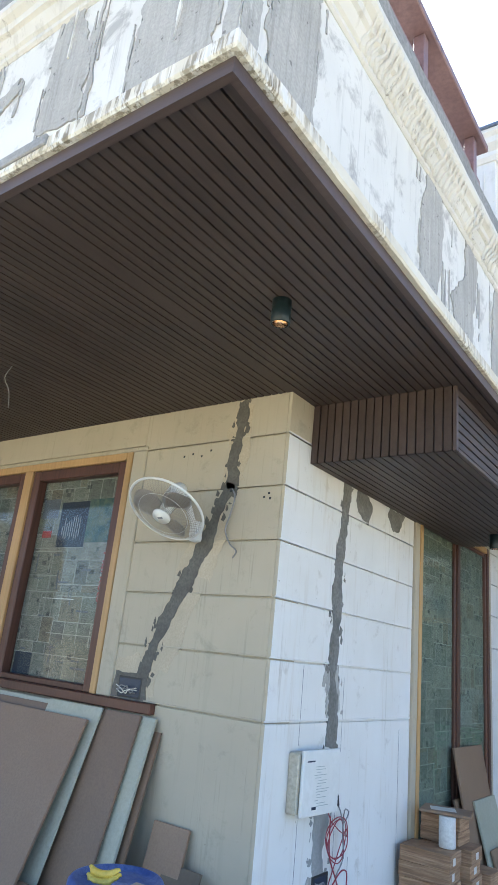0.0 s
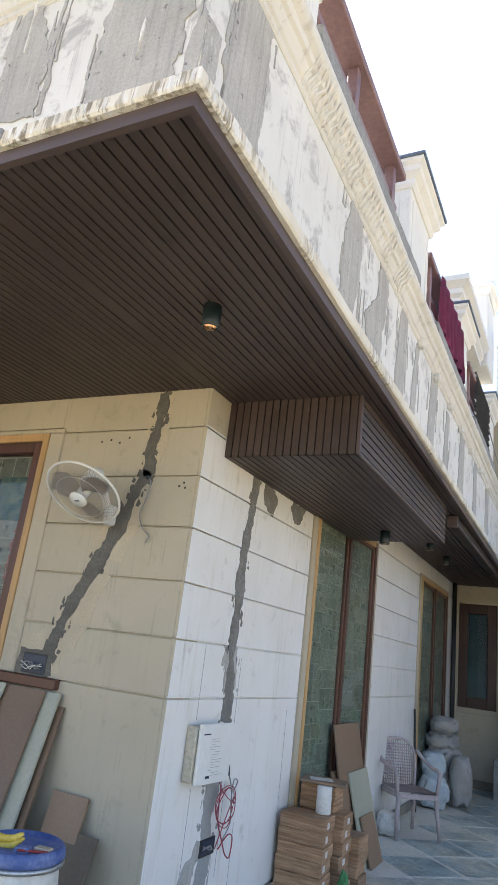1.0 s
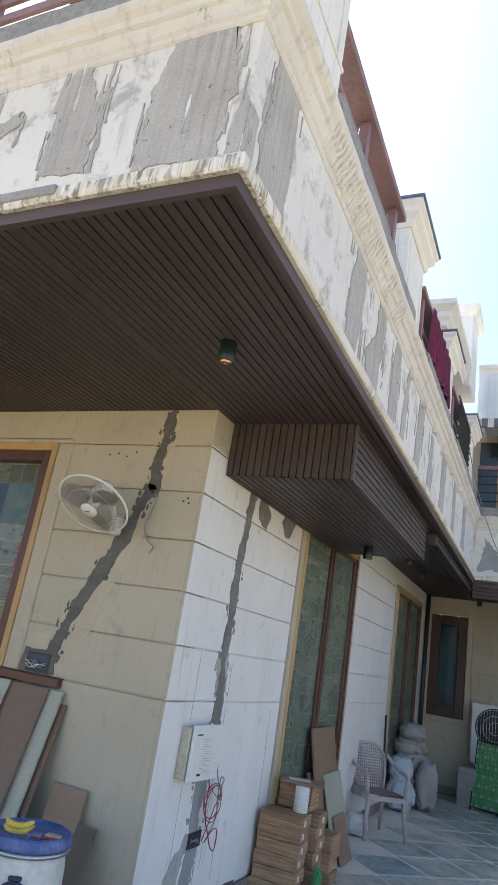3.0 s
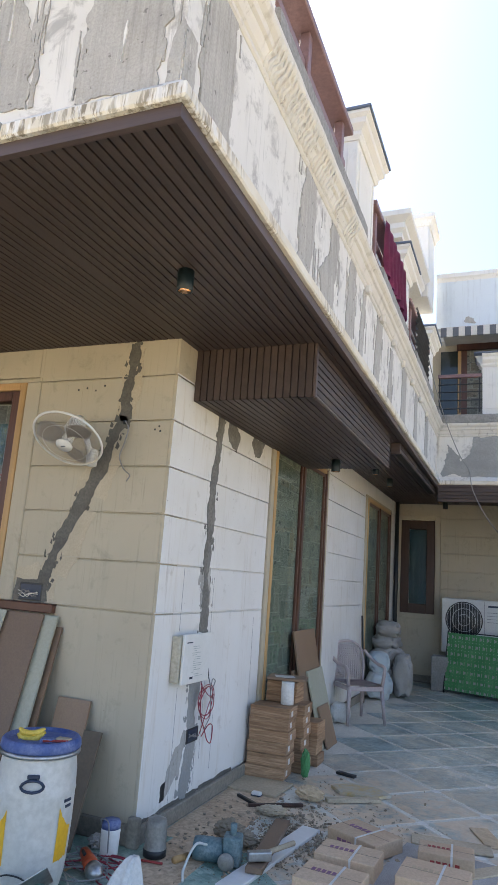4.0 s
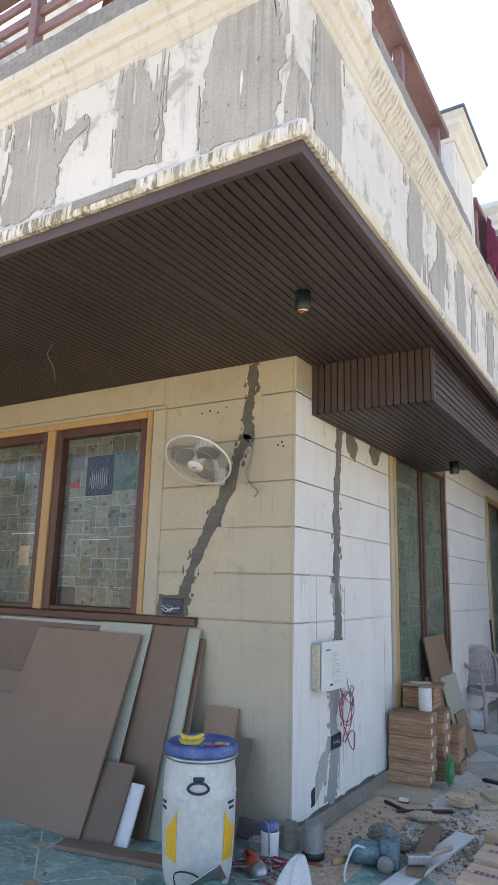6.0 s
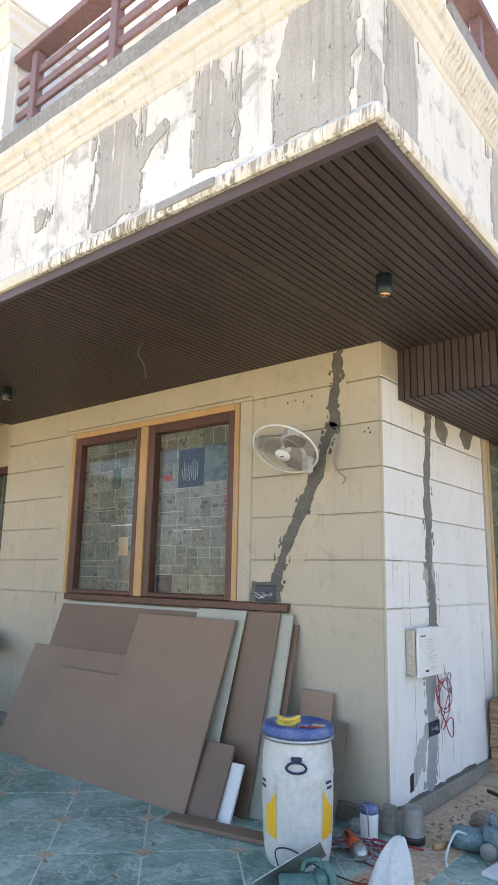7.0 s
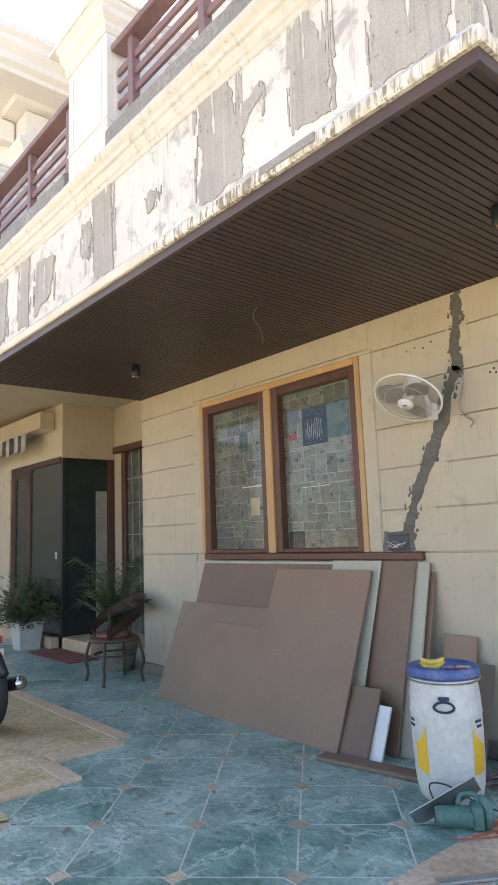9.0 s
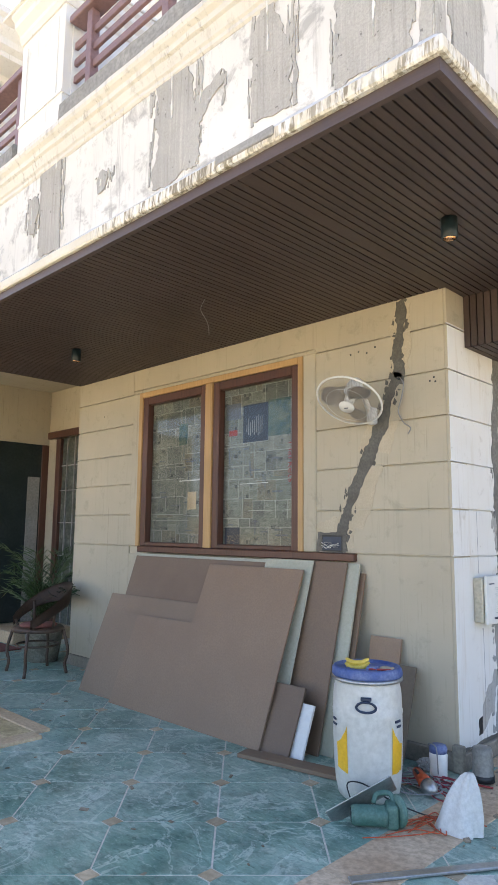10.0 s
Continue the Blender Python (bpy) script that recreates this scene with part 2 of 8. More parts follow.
def marble(name, c1, c2, vein, dust, dust_amount, heap=None):
    """Polished green stone with pale veins under construction dust."""
    m, nt, b = nodes_of(name)
    geo = nt.nodes.new("ShaderNodeNewGeometry")
    info = nt.nodes.new("ShaderNodeObjectInfo")
    shift = nt.nodes.new("ShaderNodeVectorMath")
    shift.operation = "ADD"
    mul = nt.nodes.new("ShaderNodeMath")
    mul.operation = "MULTIPLY"
    mul.inputs[1].default_value = 37.0
    nt.links.new(info.outputs["Random"], mul.inputs[0])
    nt.links.new(geo.outputs["Position"], shift.inputs[0])
    nt.links.new(mul.outputs[0], shift.inputs[1])
    co = shift.outputs[0]
    broad = noisy(nt, co, 3.0, 6.0, 0.65, 0.8)
    col = ramp(nt, broad, [(0.3, c1), (0.7, c2)])
    v1 = noisy(nt, co, 2.2, 9.0, 0.62, 1.1)
    mv = ramp(nt, v1, [(0.475, (0, 0, 0)), (0.498, (0.4, 0.4, 0.4)), (0.520, (0, 0, 0))])
    col = blend(nt, mv, col, vein)
    v2 = noisy(nt, co, 11.0, 8.0, 0.7, 1.2)
    mv2 = ramp(nt, v2, [(0.55, (0, 0, 0)), (0.7, (0.55, 0.55, 0.55))])
    col = blend(nt, mv2, col, tuple(0.5 * x for x in vein))
    # fine scratched mottle, drawn out one way
    v3 = noisy(nt, coords(nt, (1.0, 2.6, 1.0), (0, 0, 0.5)), 16.0, 9.0, 0.82, 0.7)
    col = blend(nt, ramp(nt, v3, [(0.54, (0, 0, 0)), (0.68, (0.6,) * 3)]), col, tuple(0.8 * x for x in vein))
    col = blend(nt, ramp(nt, v3, [(0.38, (0.75,) * 3), (0.48, (0, 0, 0))]), col, tuple(0.55 * x for x in c1))
    d = noisy(nt, coords(nt), 1.1, 8.0, 0.7)
    df = noisy(nt, coords(nt), 20.0, 8.0, 0.78)
    md = ramp(nt, d, [(0.42, (0.03,) * 3), (0.66, (dust_amount,) * 3)])
    mf = ramp(nt, df, [(0.38, (0.25,) * 3), (0.64, (1,) * 3)])
    mask = blend(nt, 1.0, md, mf, "MULTIPLY")
    col = blend(nt, mask, col, dust)
    if heap:
        # spilt plaster dust, thickest where the work was done
        dist = nt.nodes.new("ShaderNodeVectorMath")
        dist.operation = "DISTANCE"
        dist.inputs[1].default_value = (*heap, 0)
        nt.links.new(geo.outputs["Position"], dist.inputs[0])
        half = nt.nodes.new("ShaderNodeMath")
        half.operation = "MULTIPLY"
        half.inputs[1].default_value = 0.45
        nt.links.new(dist.outputs["Value"], half.inputs[0])
        near = ramp(nt, half.outputs[0], [(0.4, (1.0,) * 3), (1.0, (0.0,) * 3)])
        clump = ramp(nt, noisy(nt, coords(nt), 4.5, 9.0, 0.75, 0.5), [(0.36, (0, 0, 0)), (0.54, (1, 1, 1))])
        spill = blend(nt, 1.0, near, clump, "MULTIPLY")
        col = blend(nt, spill, col, blend(nt, noisy(nt, coords(nt), 14.0, 6.0, 0.7), (0.46, 0.32, 0.20), (0.84, 0.70, 0.52)))
    nt.links.new(col, b.inputs["Base Color"])
    rr = add(nt, "ShaderNodeMapRange", To_Min=0.30, To_Max=0.8)
    b.inputs["Specular IOR Level"].default_value = 0.35
    nt.links.new(mask, rr.inputs[0])
    nt.links.new(rr.outputs[0], b.inputs["Roughness"])
    return m


MARBLE = marble("green_marble", (0.046, 0.135, 0.108), (0.235, 0.41, 0.335), (0.78, 0.86, 0.77), (0.70, 0.76, 0.66), 0.75)
SLATE_TILE = marble("blue_green_stone_tile", (0.048, 0.115, 0.125), (0.38, 0.50, 0.495), (0.80, 0.85, 0.82), (0.90, 0.78, 0.58), 1.0, (0.75, 0.9))
DIAMOND = surface("tan_inset_stone", (0.42, 0.32, 0.20), (0.56, 0.46, 0.32), 0.6, 9, 40, 0.3, 0.1, vary=0.15)

MDF = surface("brown_fibreboard", (0.232, 0.148, 0.093), (0.285, 0.19, 0.121), 0.6, 1.6, 90.0, 0.14, 0.06, vary=0.2)
# darker copies of MDF: tone replaces the shadow lines between overlapping sheets
MDF_DARK = surface("dark_brown_fibreboard", (0.180, 0.115, 0.074), (0.228, 0.152, 0.098), 0.6, 1.6, 90.0, 0.16, 0.06, vary=0.06)
MDF_GREY = surface("grey_brown_fibreboard", (0.205, 0.137, 0.088), (0.255, 0.175, 0.115), 0.6, 1.6, 90.0, 0.14, 0.06, vary=0.06)
BOARD_EDGE = surface("pale_green_board_face", (0.38, 0.375, 0.285), (0.45, 0.44, 0.345), 0.6, 2.0, 50.0, 0.12, 0.08)
WHITE_PLASTIC = surface("white_plastic", (0.68, 0.67, 0.63), (0.75, 0.745, 0.715), 0.4, 5.0, 30.0, 0.05, 0.02)
DRUM_WHITE = surface("scuffed_white_drum_plastic", (0.56, 0.545, 0.49), (0.70, 0.685, 0.64), 0.45, 4.0, 30.0, 0.14, 0.05)
BLUE_PLASTIC = surface("dusty_blue_plastic", (0.04, 0.085, 0.27), (0.22, 0.26, 0.42), 0.55, 9.0, 60.0, 0.25, 0.08)
DARK_BLUE = surface("navy_plastic", (0.016, 0.030, 0.060), (0.028, 0.045, 0.085), 0.4, 5, 50, 0.2, 0)
YELLOW = surface("yellow_label", (0.80, 0.43, 0.02), (0.86, 0.52, 0.04), 0.5, 8, 60, 0.15, 0)
STEEL = surface("galvanised_steel", (0.40, 0.40, 0.39), (0.55, 0.55, 0.54), 0.4, 8, 60, 0.2, 0.05, metal=0.9)
BLACK = surface("black_plastic", (0.014, 0.016, 0.018), (0.024, 0.026, 0.028), 0.45, 6, 60, 0.2, 0)
BLACK_METAL = surface("blue_black_lamp_metal", (0.010, 0.022, 0.027), (0.016, 0.030, 0.036), 0.4, 6, 60, 0.2, 0)
BROWN_CARD = surface("brown_cardboard", (0.54, 0.375, 0.235), (0.66, 0.48, 0.325), 0.8, 3.0, 60.0, 0.18, 0.1, vary=0.12)
WOOD_CARD = surface("printed_wood_carton", (0.30, 0.165, 0.085), (0.56, 0.36, 0.215), 0.7, 3.0, 9.0, 0.55, 0.08, stretch=(1, 1, 16), vary=0.22)
PURPLE = surface("purple_print", (0.22, 0.09, 0.16), (0.30, 0.14, 0.22), 0.7, 6, 50, 0.2, 0)
RED_PRINT = surface("red_print", (0.30, 0.035, 0.03), (0.40, 0.06, 0.05), 0.7, 6, 50, 0.2, 0)
TAPE = surface("pale_strapping", (0.62, 0.60, 0.55), (0.72, 0.70, 0.66), 0.4, 6, 50, 0.1, 0)
RED_WIRE = surface("red_cable", (0.28, 0.03, 0.05), (0.36, 0.05, 0.07), 0.5, 6, 50, 0.1, 0)
GREY_WIRE = surface("grey_cable", (0.20, 0.20, 0.20), (0.30, 0.30, 0.30), 0.5, 6, 50, 0.1, 0)
WHITE_WIRE = surface("white_cable", (0.62, 0.62, 0.58), (0.7, 0.7, 0.66), 0.5, 6, 50, 0.1, 0)
GREEN_PLASTIC = surface("green_strap_weave", (0.05, 0.24, 0.08), (0.12, 0.36, 0.15), 0.5, 6, 60, 0.3, 0.1)
GREEN_TOOL = surface("teal_green_tool_casing", (0.04, 0.13, 0.10), (0.13, 0.23, 0.19), 0.5, 6, 60, 0.3, 0.1)
MAUVE = surface("dusty_mauve_plastic", (0.38, 0.315, 0.31), (0.50, 0.43, 0.42), 0.55, 5, 50, 0.2, 0.08)
SACK = surface("dusty_woven_sack", (0.34, 0.325, 0.30), (0.47, 0.45, 0.42), 0.8, 4, 120, 0.35, 0.5)
SACK_BLUE = surface("pale_blue_printed_sack", (0.42, 0.50, 0.54), (0.55, 0.58, 0.58), 0.7, 4, 120, 0.3, 0.4)
MAROON = surface("maroon_cloth", (0.17, 0.022, 0.07), (0.29, 0.055, 0.13), 0.85, 5, 80, 0.3, 0.3)
NAVY_SHEET = surface("blue_grey_roof_sheet", (0.10, 0.13, 0.19), (0.16, 0.20, 0.27), 0.5, 3, 40, 0.2, 0.1)
ORANGE = surface("orange_tool_casing", (0.50, 0.07, 0.02), (0.62, 0.12, 0.04), 0.4, 6, 50, 0.2, 0.05)
BANANA = surface("ripe_banana_skin", (0.68, 0.46, 0.06), (0.80, 0.60, 0.12), 0.5, 14, 60, 0.3, 0.05)
PLY = surface("pale_plywood_offcut", (0.45, 0.36, 0.24), (0.58, 0.48, 0.34), 0.75, 3, 60, 0.25, 0.15)
CLOTH = surface("off_white_cloth_bag", (0.62, 0.61, 0.57), (0.72, 0.71, 0.68), 0.85, 5, 60, 0.2, 0.3)
PAPER_BAG = surface("crumpled_brown_paper", (0.24, 0.19, 0.13), (0.36, 0.29, 0.21), 0.85, 7, 60, 0.3, 0.3)
RUBBER = surface("black_rubber", (0.02, 0.02, 0.02), (0.035, 0.035, 0.033), 0.8, 6, 60, 0.3, 0.1)
CHROME = surface("worn_chrome", (0.45, 0.45, 0.45), (0.6, 0.6, 0.6), 0.2, 6, 60, 0.15, 0, metal=1.0)
RED_MAT = surface("faded_red_mat", (0.20, 0.07, 0.055), (0.28, 0.11, 0.085), 0.9, 5, 80, 0.3, 0.3)
CANE = surface("brown_cane_weave", (0.06, 0.035, 0.022), (0.12, 0.07, 0.045), 0.5, 8, 70, 0.4, 0.3)
LEAF = surface("green_leaf", (0.030, 0.065, 0.018), (0.075, 0.13, 0.035), 0.5, 6, 40, 0.25, 0)
POT_WHITE = surface("white_cement_pot", (0.52, 0.50, 0.45), (0.64, 0.62, 0.57), 0.75, 5, 50, 0.3, 0.2)
PUMP = surface("dusty_teal_pump_paint", (0.07, 0.15, 0.17), (0.25, 0.31, 0.31), 0.6, 14, 70, 0.4, 0.2)
RED_LENS = surface("red_tail_lamp_lens", (0.45, 0.02, 0.02), (0.55, 0.04, 0.03), 0.2, 6, 50, 0.1, 0)
COPPER = surface("copper_reflector", (0.80, 0.42, 0.22), (0.86, 0.5, 0.28), 0.25, 8, 50, 0.1, 0, metal=1.0)
CLEAR_JAR = surface("cloudy_jar_plastic", (0.22, 0.21, 0.18), (0.34, 0.32, 0.28), 0.35, 12, 60, 0.3, 0.1)
PRINT = surface("grey_print", (0.10, 0.11, 0.13), (0.16, 0.17, 0.19), 0.7, 6, 50, 0.1, 0)
BLUE_PRINT = surface("blue_print", (0.008, 0.017, 0.036), (0.014, 0.030, 0.060), 0.6, 6, 50, 0.3, 0)
GREEN_PRINT = surface("green_print", (0.02, 0.085, 0.09), (0.19, 0.21, 0.13), 0.6, 13, 60, 0.4, 0)
AC_WHITE = surface("off_white_sheet_metal", (0.60, 0.61, 0.60), (0.68, 0.69, 0.68), 0.45, 3, 60, 0.12, 0.03)
CURTAIN = surface("blue_green_curtain", (0.03, 0.07, 0.085), (0.05, 0.11, 0.13), 0.8, 4, 60, 0.2, 0.2)


def newsprint():
    """Grey newspaper pages: columns of tiny lines, darker headings and picture blocks."""
    m, nt, b = nodes_of("newspaper_page")
    tc = nt.nodes.new("ShaderNodeTexCoord")
    info = nt.nodes.new("ShaderNodeObjectInfo")
    mul = nt.nodes.new("ShaderNodeMath")
    mul.operation = "MULTIPLY"
    mul.inputs[1].default_value = 19.0
    nt.links.new(info.outputs["Random"], mul.inputs[0])
    sep = nt.nodes.new("ShaderNodeSeparateXYZ")
    nt.links.new(tc.outputs["Object"], sep.inputs[0])
    flat = nt.nodes.new("ShaderNodeCombineXYZ")
    nt.links.new(sep.outputs["X"], flat.inputs["X"])
    nt.links.new(sep.outputs["Z"], flat.inputs["Y"])
    sh = nt.nodes.new("ShaderNodeVectorMath")
    nt.links.new(flat.outputs[0], sh.inputs[0])
    nt.links.new(mul.outputs[0], sh.inputs[1])
    def blocks(width, height, gap, shift):
        """Rectangles of one size in staggered rows, each with a random value."""
        mp = nt.nodes.new("ShaderNodeMapping")
        mp.inputs["Location"].default_value = (shift, shift * 0.7, 0)
        nt.links.new(sh.outputs[0], mp.inputs[0])
        n = add(nt, "ShaderNodeTexBrick", Color1=(0, 0, 0, 1), Color2=(1, 1, 1, 1), Mortar=(0.6, 0.6, 0.6, 1), Scale=1.0, Mortar_Size=gap, Bias=0.0, Brick_Width=width, Row_Height=height)
        n.offset, n.squash, n.squash_frequency = 0.37, 0.6, 3
        nt.links.new(mp.outputs[0], n.inputs["Vector"])
        return n.outputs["Color"], n.outputs["Fac"]

    big, seam = blocks(0.21, 0.165, 0.0028, 0.3)
    col = ramp(nt, big, [(0.0, (0.205, 0.205, 0.172)), (0.3, (0.172, 0.176, 0.148)), (0.5, (0.24, 0.235, 0.195)), (0.72, (0.14, 0.145, 0.125)), (0.9, (0.20, 0.175, 0.13))])
    col.node.color_ramp.interpolation = "CONSTANT"
    mids, seam2 = blocks(0.048, 0.030, 0.0015, 0.11)
    tone = ramp(nt, mids, [(0.0, (1.0,) * 3), (0.4, (0.88,) * 3), (0.6, (1.12,) * 3), (0.86, (0.74,) * 3), (0.96, (0.34, 0.37, 0.39))])
    tone.node.color_ramp.interpolation = "CONSTANT"
    col = blend(nt, 1.0, col, tone, "MULTIPLY")
    rows, seam3 = blocks(0.021, 0.0062, 0.0014, 0.0)
    col = blend(nt, 0.75, col, ramp(nt, rows, [(0.0, (0.25,) * 3), (1.0, (1.3,) * 3)]), "MULTIPLY")
    pictures = ramp(nt, noisy(nt, sh.outputs[0], 70.0, 5.0, 0.7), [(0.38, (0.03, 0.035, 0.035)), (0.62, (0.30, 0.30, 0.27))])
    col = blend(nt, ramp(nt, big, [(0.0, (0, 0, 0)), (0.78, (0.0,) * 3), (0.80, (0.75,) * 3), (0.87, (0.75,) * 3), (0.89, (0, 0, 0))]), col, pictures)
    col = blend(nt, ramp(nt, seam, [(0.0, (0, 0, 0)), (1.0, (0.6,) * 3)]), col, (0.42, 0.42, 0.38))
    fold = noisy(nt, sh.outputs[0], 2.2, 4.0)
    col = blend(nt, ramp(nt, fold, [(0.4, (0, 0, 0)), (0.7, (0.25, 0.25, 0.25))]), col, (0.27, 0.28, 0.22))
    nt.links.new(col, b.inputs["Base Color"])
    b.inputs["Roughness"].default_value = 0.7
    bump(nt, b, noisy(nt, sh.outputs[0], 5.0, 4.0), 0.5, 0.01)
    return m


NEWS = newsprint()


def glass(name="window_glass", tint=(0.92, 0.93, 0.92)):
    m, nt, b = nodes_of(name)
    out = nt.nodes["Material Output"]
    nt.nodes.remove(b)
    tr = nt.nodes.new("ShaderNodeBsdfTransparent")
    tr.inputs[0].default_value = (*tint, 1)
    gl = nt.nodes.new("ShaderNodeBsdfGlossy")
    gl.inputs["Roughness"].default_value = 0.03
    lw = add(nt, "ShaderNodeLayerWeight", Blend=0.5)
    pw = nt.nodes.new("ShaderNodeMath")
    pw.operation = "POWER"
    pw.inputs[1].default_value = 4.0
    nt.links.new(lw.outputs["Facing"], pw.inputs[0])
    fr = add(nt, "ShaderNodeMapRange", To_Min=0.022, To_Max=0.28)
    nt.links.new(pw.outputs[0], fr.inputs[0])
    mx = nt.nodes.new("ShaderNodeMixShader")
    nt.links.new(fr.outputs[0], mx.inputs[0])
    nt.links.new(tr.outputs[0], mx.inputs[1])
    nt.links.new(gl.outputs[0], mx.inputs[2])
    nt.links.new(mx.outputs[0], out.inputs[0])
    return m


GLASS = glass()
GREEN_GLASS = glass("green_tinted_glass", (0.94, 0.985, 0.96))
OLD_POT = surface("mossy_stone_pot", (0.24, 0.22, 0.18), (0.46, 0.43, 0.36), 0.9, 6, 40, 0.5, 0.6)
# mottled base colour stands in for foliage reflected in the pane
RECESS_GLASS = surface("painted_reflection_glass", (0.05, 0.06, 0.05), (0.17, 0.18, 0.15), 0.08, 5, 30, 0.4, 0)
# base colour lifted a little in place of missing reflections and haze
DARK_GLASS = surface("dark_tinted_glass", (0.022, 0.030, 0.029), (0.036, 0.047, 0.044), 0.06, 3, 30, 0.1, 0)


def glow(name, colour, power):
    m, nt, b = nodes_of(name)
    b.inputs["Base Color"].default_value = (*colour, 1)
    b.inputs["Emission Color"].default_value = (*colour, 1)
    b.inputs["Emission Strength"].default_value = power
    return m


BULB = glow("warm_led", (1.0, 0.66, 0.34), 45.0)

# ---- shape helpers ----


def box(bm, x0, x1, y0, y1, z0, z1, m=None):
    vs = [bm.verts.new((x, y, z)) for x in (x0, x1) for y in (y0, y1) for z in (z0, z1)]
    for f in ((0, 1, 3, 2), (4, 6, 7, 5), (0, 4, 5, 1), (2, 3, 7, 6), (0, 2, 6, 4), (1, 5, 7, 3)):
        bm.faces.new([vs[i] for i in f])
    if m is not None:
        bmesh.ops.transform(bm, matrix=m, verts=vs)
    return vs


def cuboid(x0, x1, y0, y1, z0, z1, bevel=0.0, seg=1, m=None):
    bm = bmesh.new()
    box(bm, x0, x1, y0, y1, z0, z1)
    if bevel:
        bmesh.ops.bevel(bm, geom=bm.edges[:], offset=bevel, segments=seg, affect="EDGES", profile=0.5)
    if m is not None:
        bm.transform(m)
    return bm


def lathe(profile, n=24, m=None):
    """Turned solid from (radius, z) pairs; ends of radius 0 close it."""
    bm = bmesh.new()
    rings = []
    for r, z in profile:
        rings.append([bm.verts.new((0, 0, z))] if r < 1e-6 else [bm.verts.new((r * math.cos(2 * math.pi * i / n), r * math.sin(2 * math.pi * i / n), z)) for i in range(n)])
    for a, b in zip(rings, rings[1:]):
        for i in range(n):
            j = (i + 1) % n
            q = [a[i % len(a)], a[j % len(a)], b[j % len(b)], b[i % len(b)]]
            q = [v for k, v in enumerate(q) if v not in q[:k]]
            if len(q) > 2:
                bm.faces.new(q)
    for ring in (rings[0], rings[-1]):
        if len(ring) > 1:
            bm.faces.new(ring)
    bmesh.ops.recalc_face_normals(bm, faces=bm.faces)
    for f in bm.faces:
        f.smooth = True
    if m is not None:
        bm.transform(m)
    return bm


def tube(points, r, n=8, closed=False, taper=1.0):
    """A round bar along a line of points."""
    bm = bmesh.new()
    pts = [Vector(p) for p in points]
    rings, up = [], Vector((0.13, 0.21, 0.97))
    for i, p in enumerate(pts):
        a = pts[i - 1] if i or closed else pts[i]
        b = pts[(i + 1) % len(pts)] if i < len(pts) - 1 or closed else pts[i]
        d = (b - a).normalized()
        s = d.cross(up)
        s = s.normalized() if s.length > 1e-4 else d.orthogonal().normalized()
        u = s.cross(d)
        rr = r * (1 + (taper - 1) * i / max(1, len(pts) - 1))
        rings.append([bm.verts.new(p + rr * (math.cos(2 * math.pi * k / n) * s + math.sin(2 * math.pi * k / n) * u)) for k in range(n)])
    for i in range(len(rings) if closed else len(rings) - 1):
        a, b = rings[i], rings[(i + 1) % len(rings)]
        for k in range(n):
            bm.faces.new((a[k], a[(k + 1) % n], b[(k + 1) % n], b[k]))
    if not closed:
        bm.faces.new(rings[0][::-1])
        bm.faces.new(rings[-1])
    bmesh.ops.recalc_face_normals(bm, faces=bm.faces)
    for f in bm.faces:
        f.smooth = True
    return bm


def spline(points, steps=6):
    """Points of a smooth line through the given ones."""
    p = [Vector(q) for q in points]
    p = [2 * p[0] - p[1]] + p + [2 * p[-1] - p[-2]]
    out = []
    for i in range(1, len(p) - 2):
        for k in range(steps):
            t = k / steps
            a, b, c, d = p[i - 1 : i + 3]
            out.append(0.5 * (2 * b + (c - a) * t + (2 * a - 5 * b + 4 * c - d) * t * t + (3 * b - a - 3 * c + d) * t**3))
    return out + [p[-2]]


def sweep(profile, path, closed_profile=True):
    """Mitred moulding: profile of (out, up) pairs along a level path of (x, y); out is to the right of the way."""
    bm = bmesh.new()
    pts = [Vector((x, y, 0)) for x, y in path]
    rings = []
    for i, p in enumerate(pts):
        d0 = (p - pts[i - 1]).normalized() if i else (pts[1] - p).normalized()
        d1 = (pts[i + 1] - p).normalized() if i < len(pts) - 1 else d0
        n0, n1 = Vector((d0.y, -d0.x, 0)), Vector((d1.y, -d1.x, 0))
        mid = (n0 + n1).normalized()
        mid /= max(0.2, mid.dot(n0))
        rings.append([bm.verts.new(p + mid * o + Vector((0, 0, u))) for o, u in profile])
    n = len(profile)
    for a, b in zip(rings, rings[1:]):
        for k in range(n if closed_profile else n - 1):
            bm.faces.new((a[k], a[(k + 1) % n], b[(k + 1) % n], b[k]))
    bm.faces.new(rings[0][::-1])
    bm.faces.new(rings[-1])
    bmesh.ops.recalc_face_normals(bm, faces=bm.faces)
    return bm


def mesh_from(name, bm, material):
    me = bpy.data.meshes.new(name)
    bm.to_mesh(me)
    bm.free()
    me.materials.append(material)
    return me


def solid(name, bm, material, label="", category="", group="", kind=""):
    """A top-level thing of one mesh."""
    return tagged(new(name, mesh_from(name, bm, material)), label, category, group, kind)


def part(name, bm, material, parent, label=""):
    ob = new(name, mesh_from(name, bm, material))
    ob.parent = parent
    return tagged(ob, label)


def thing(name, label, category, m=None, group="", kind=""):
    ob = new(name)
    ob.empty_display_size = 0.1
    if m is not None:
        ob.matrix_basis = m
    return tagged(ob, label, category, group, kind)


def piece(name, me, parent, m):
    ob = new(name, me)
    ob.parent = parent
    ob.matrix_basis = m
    return ob


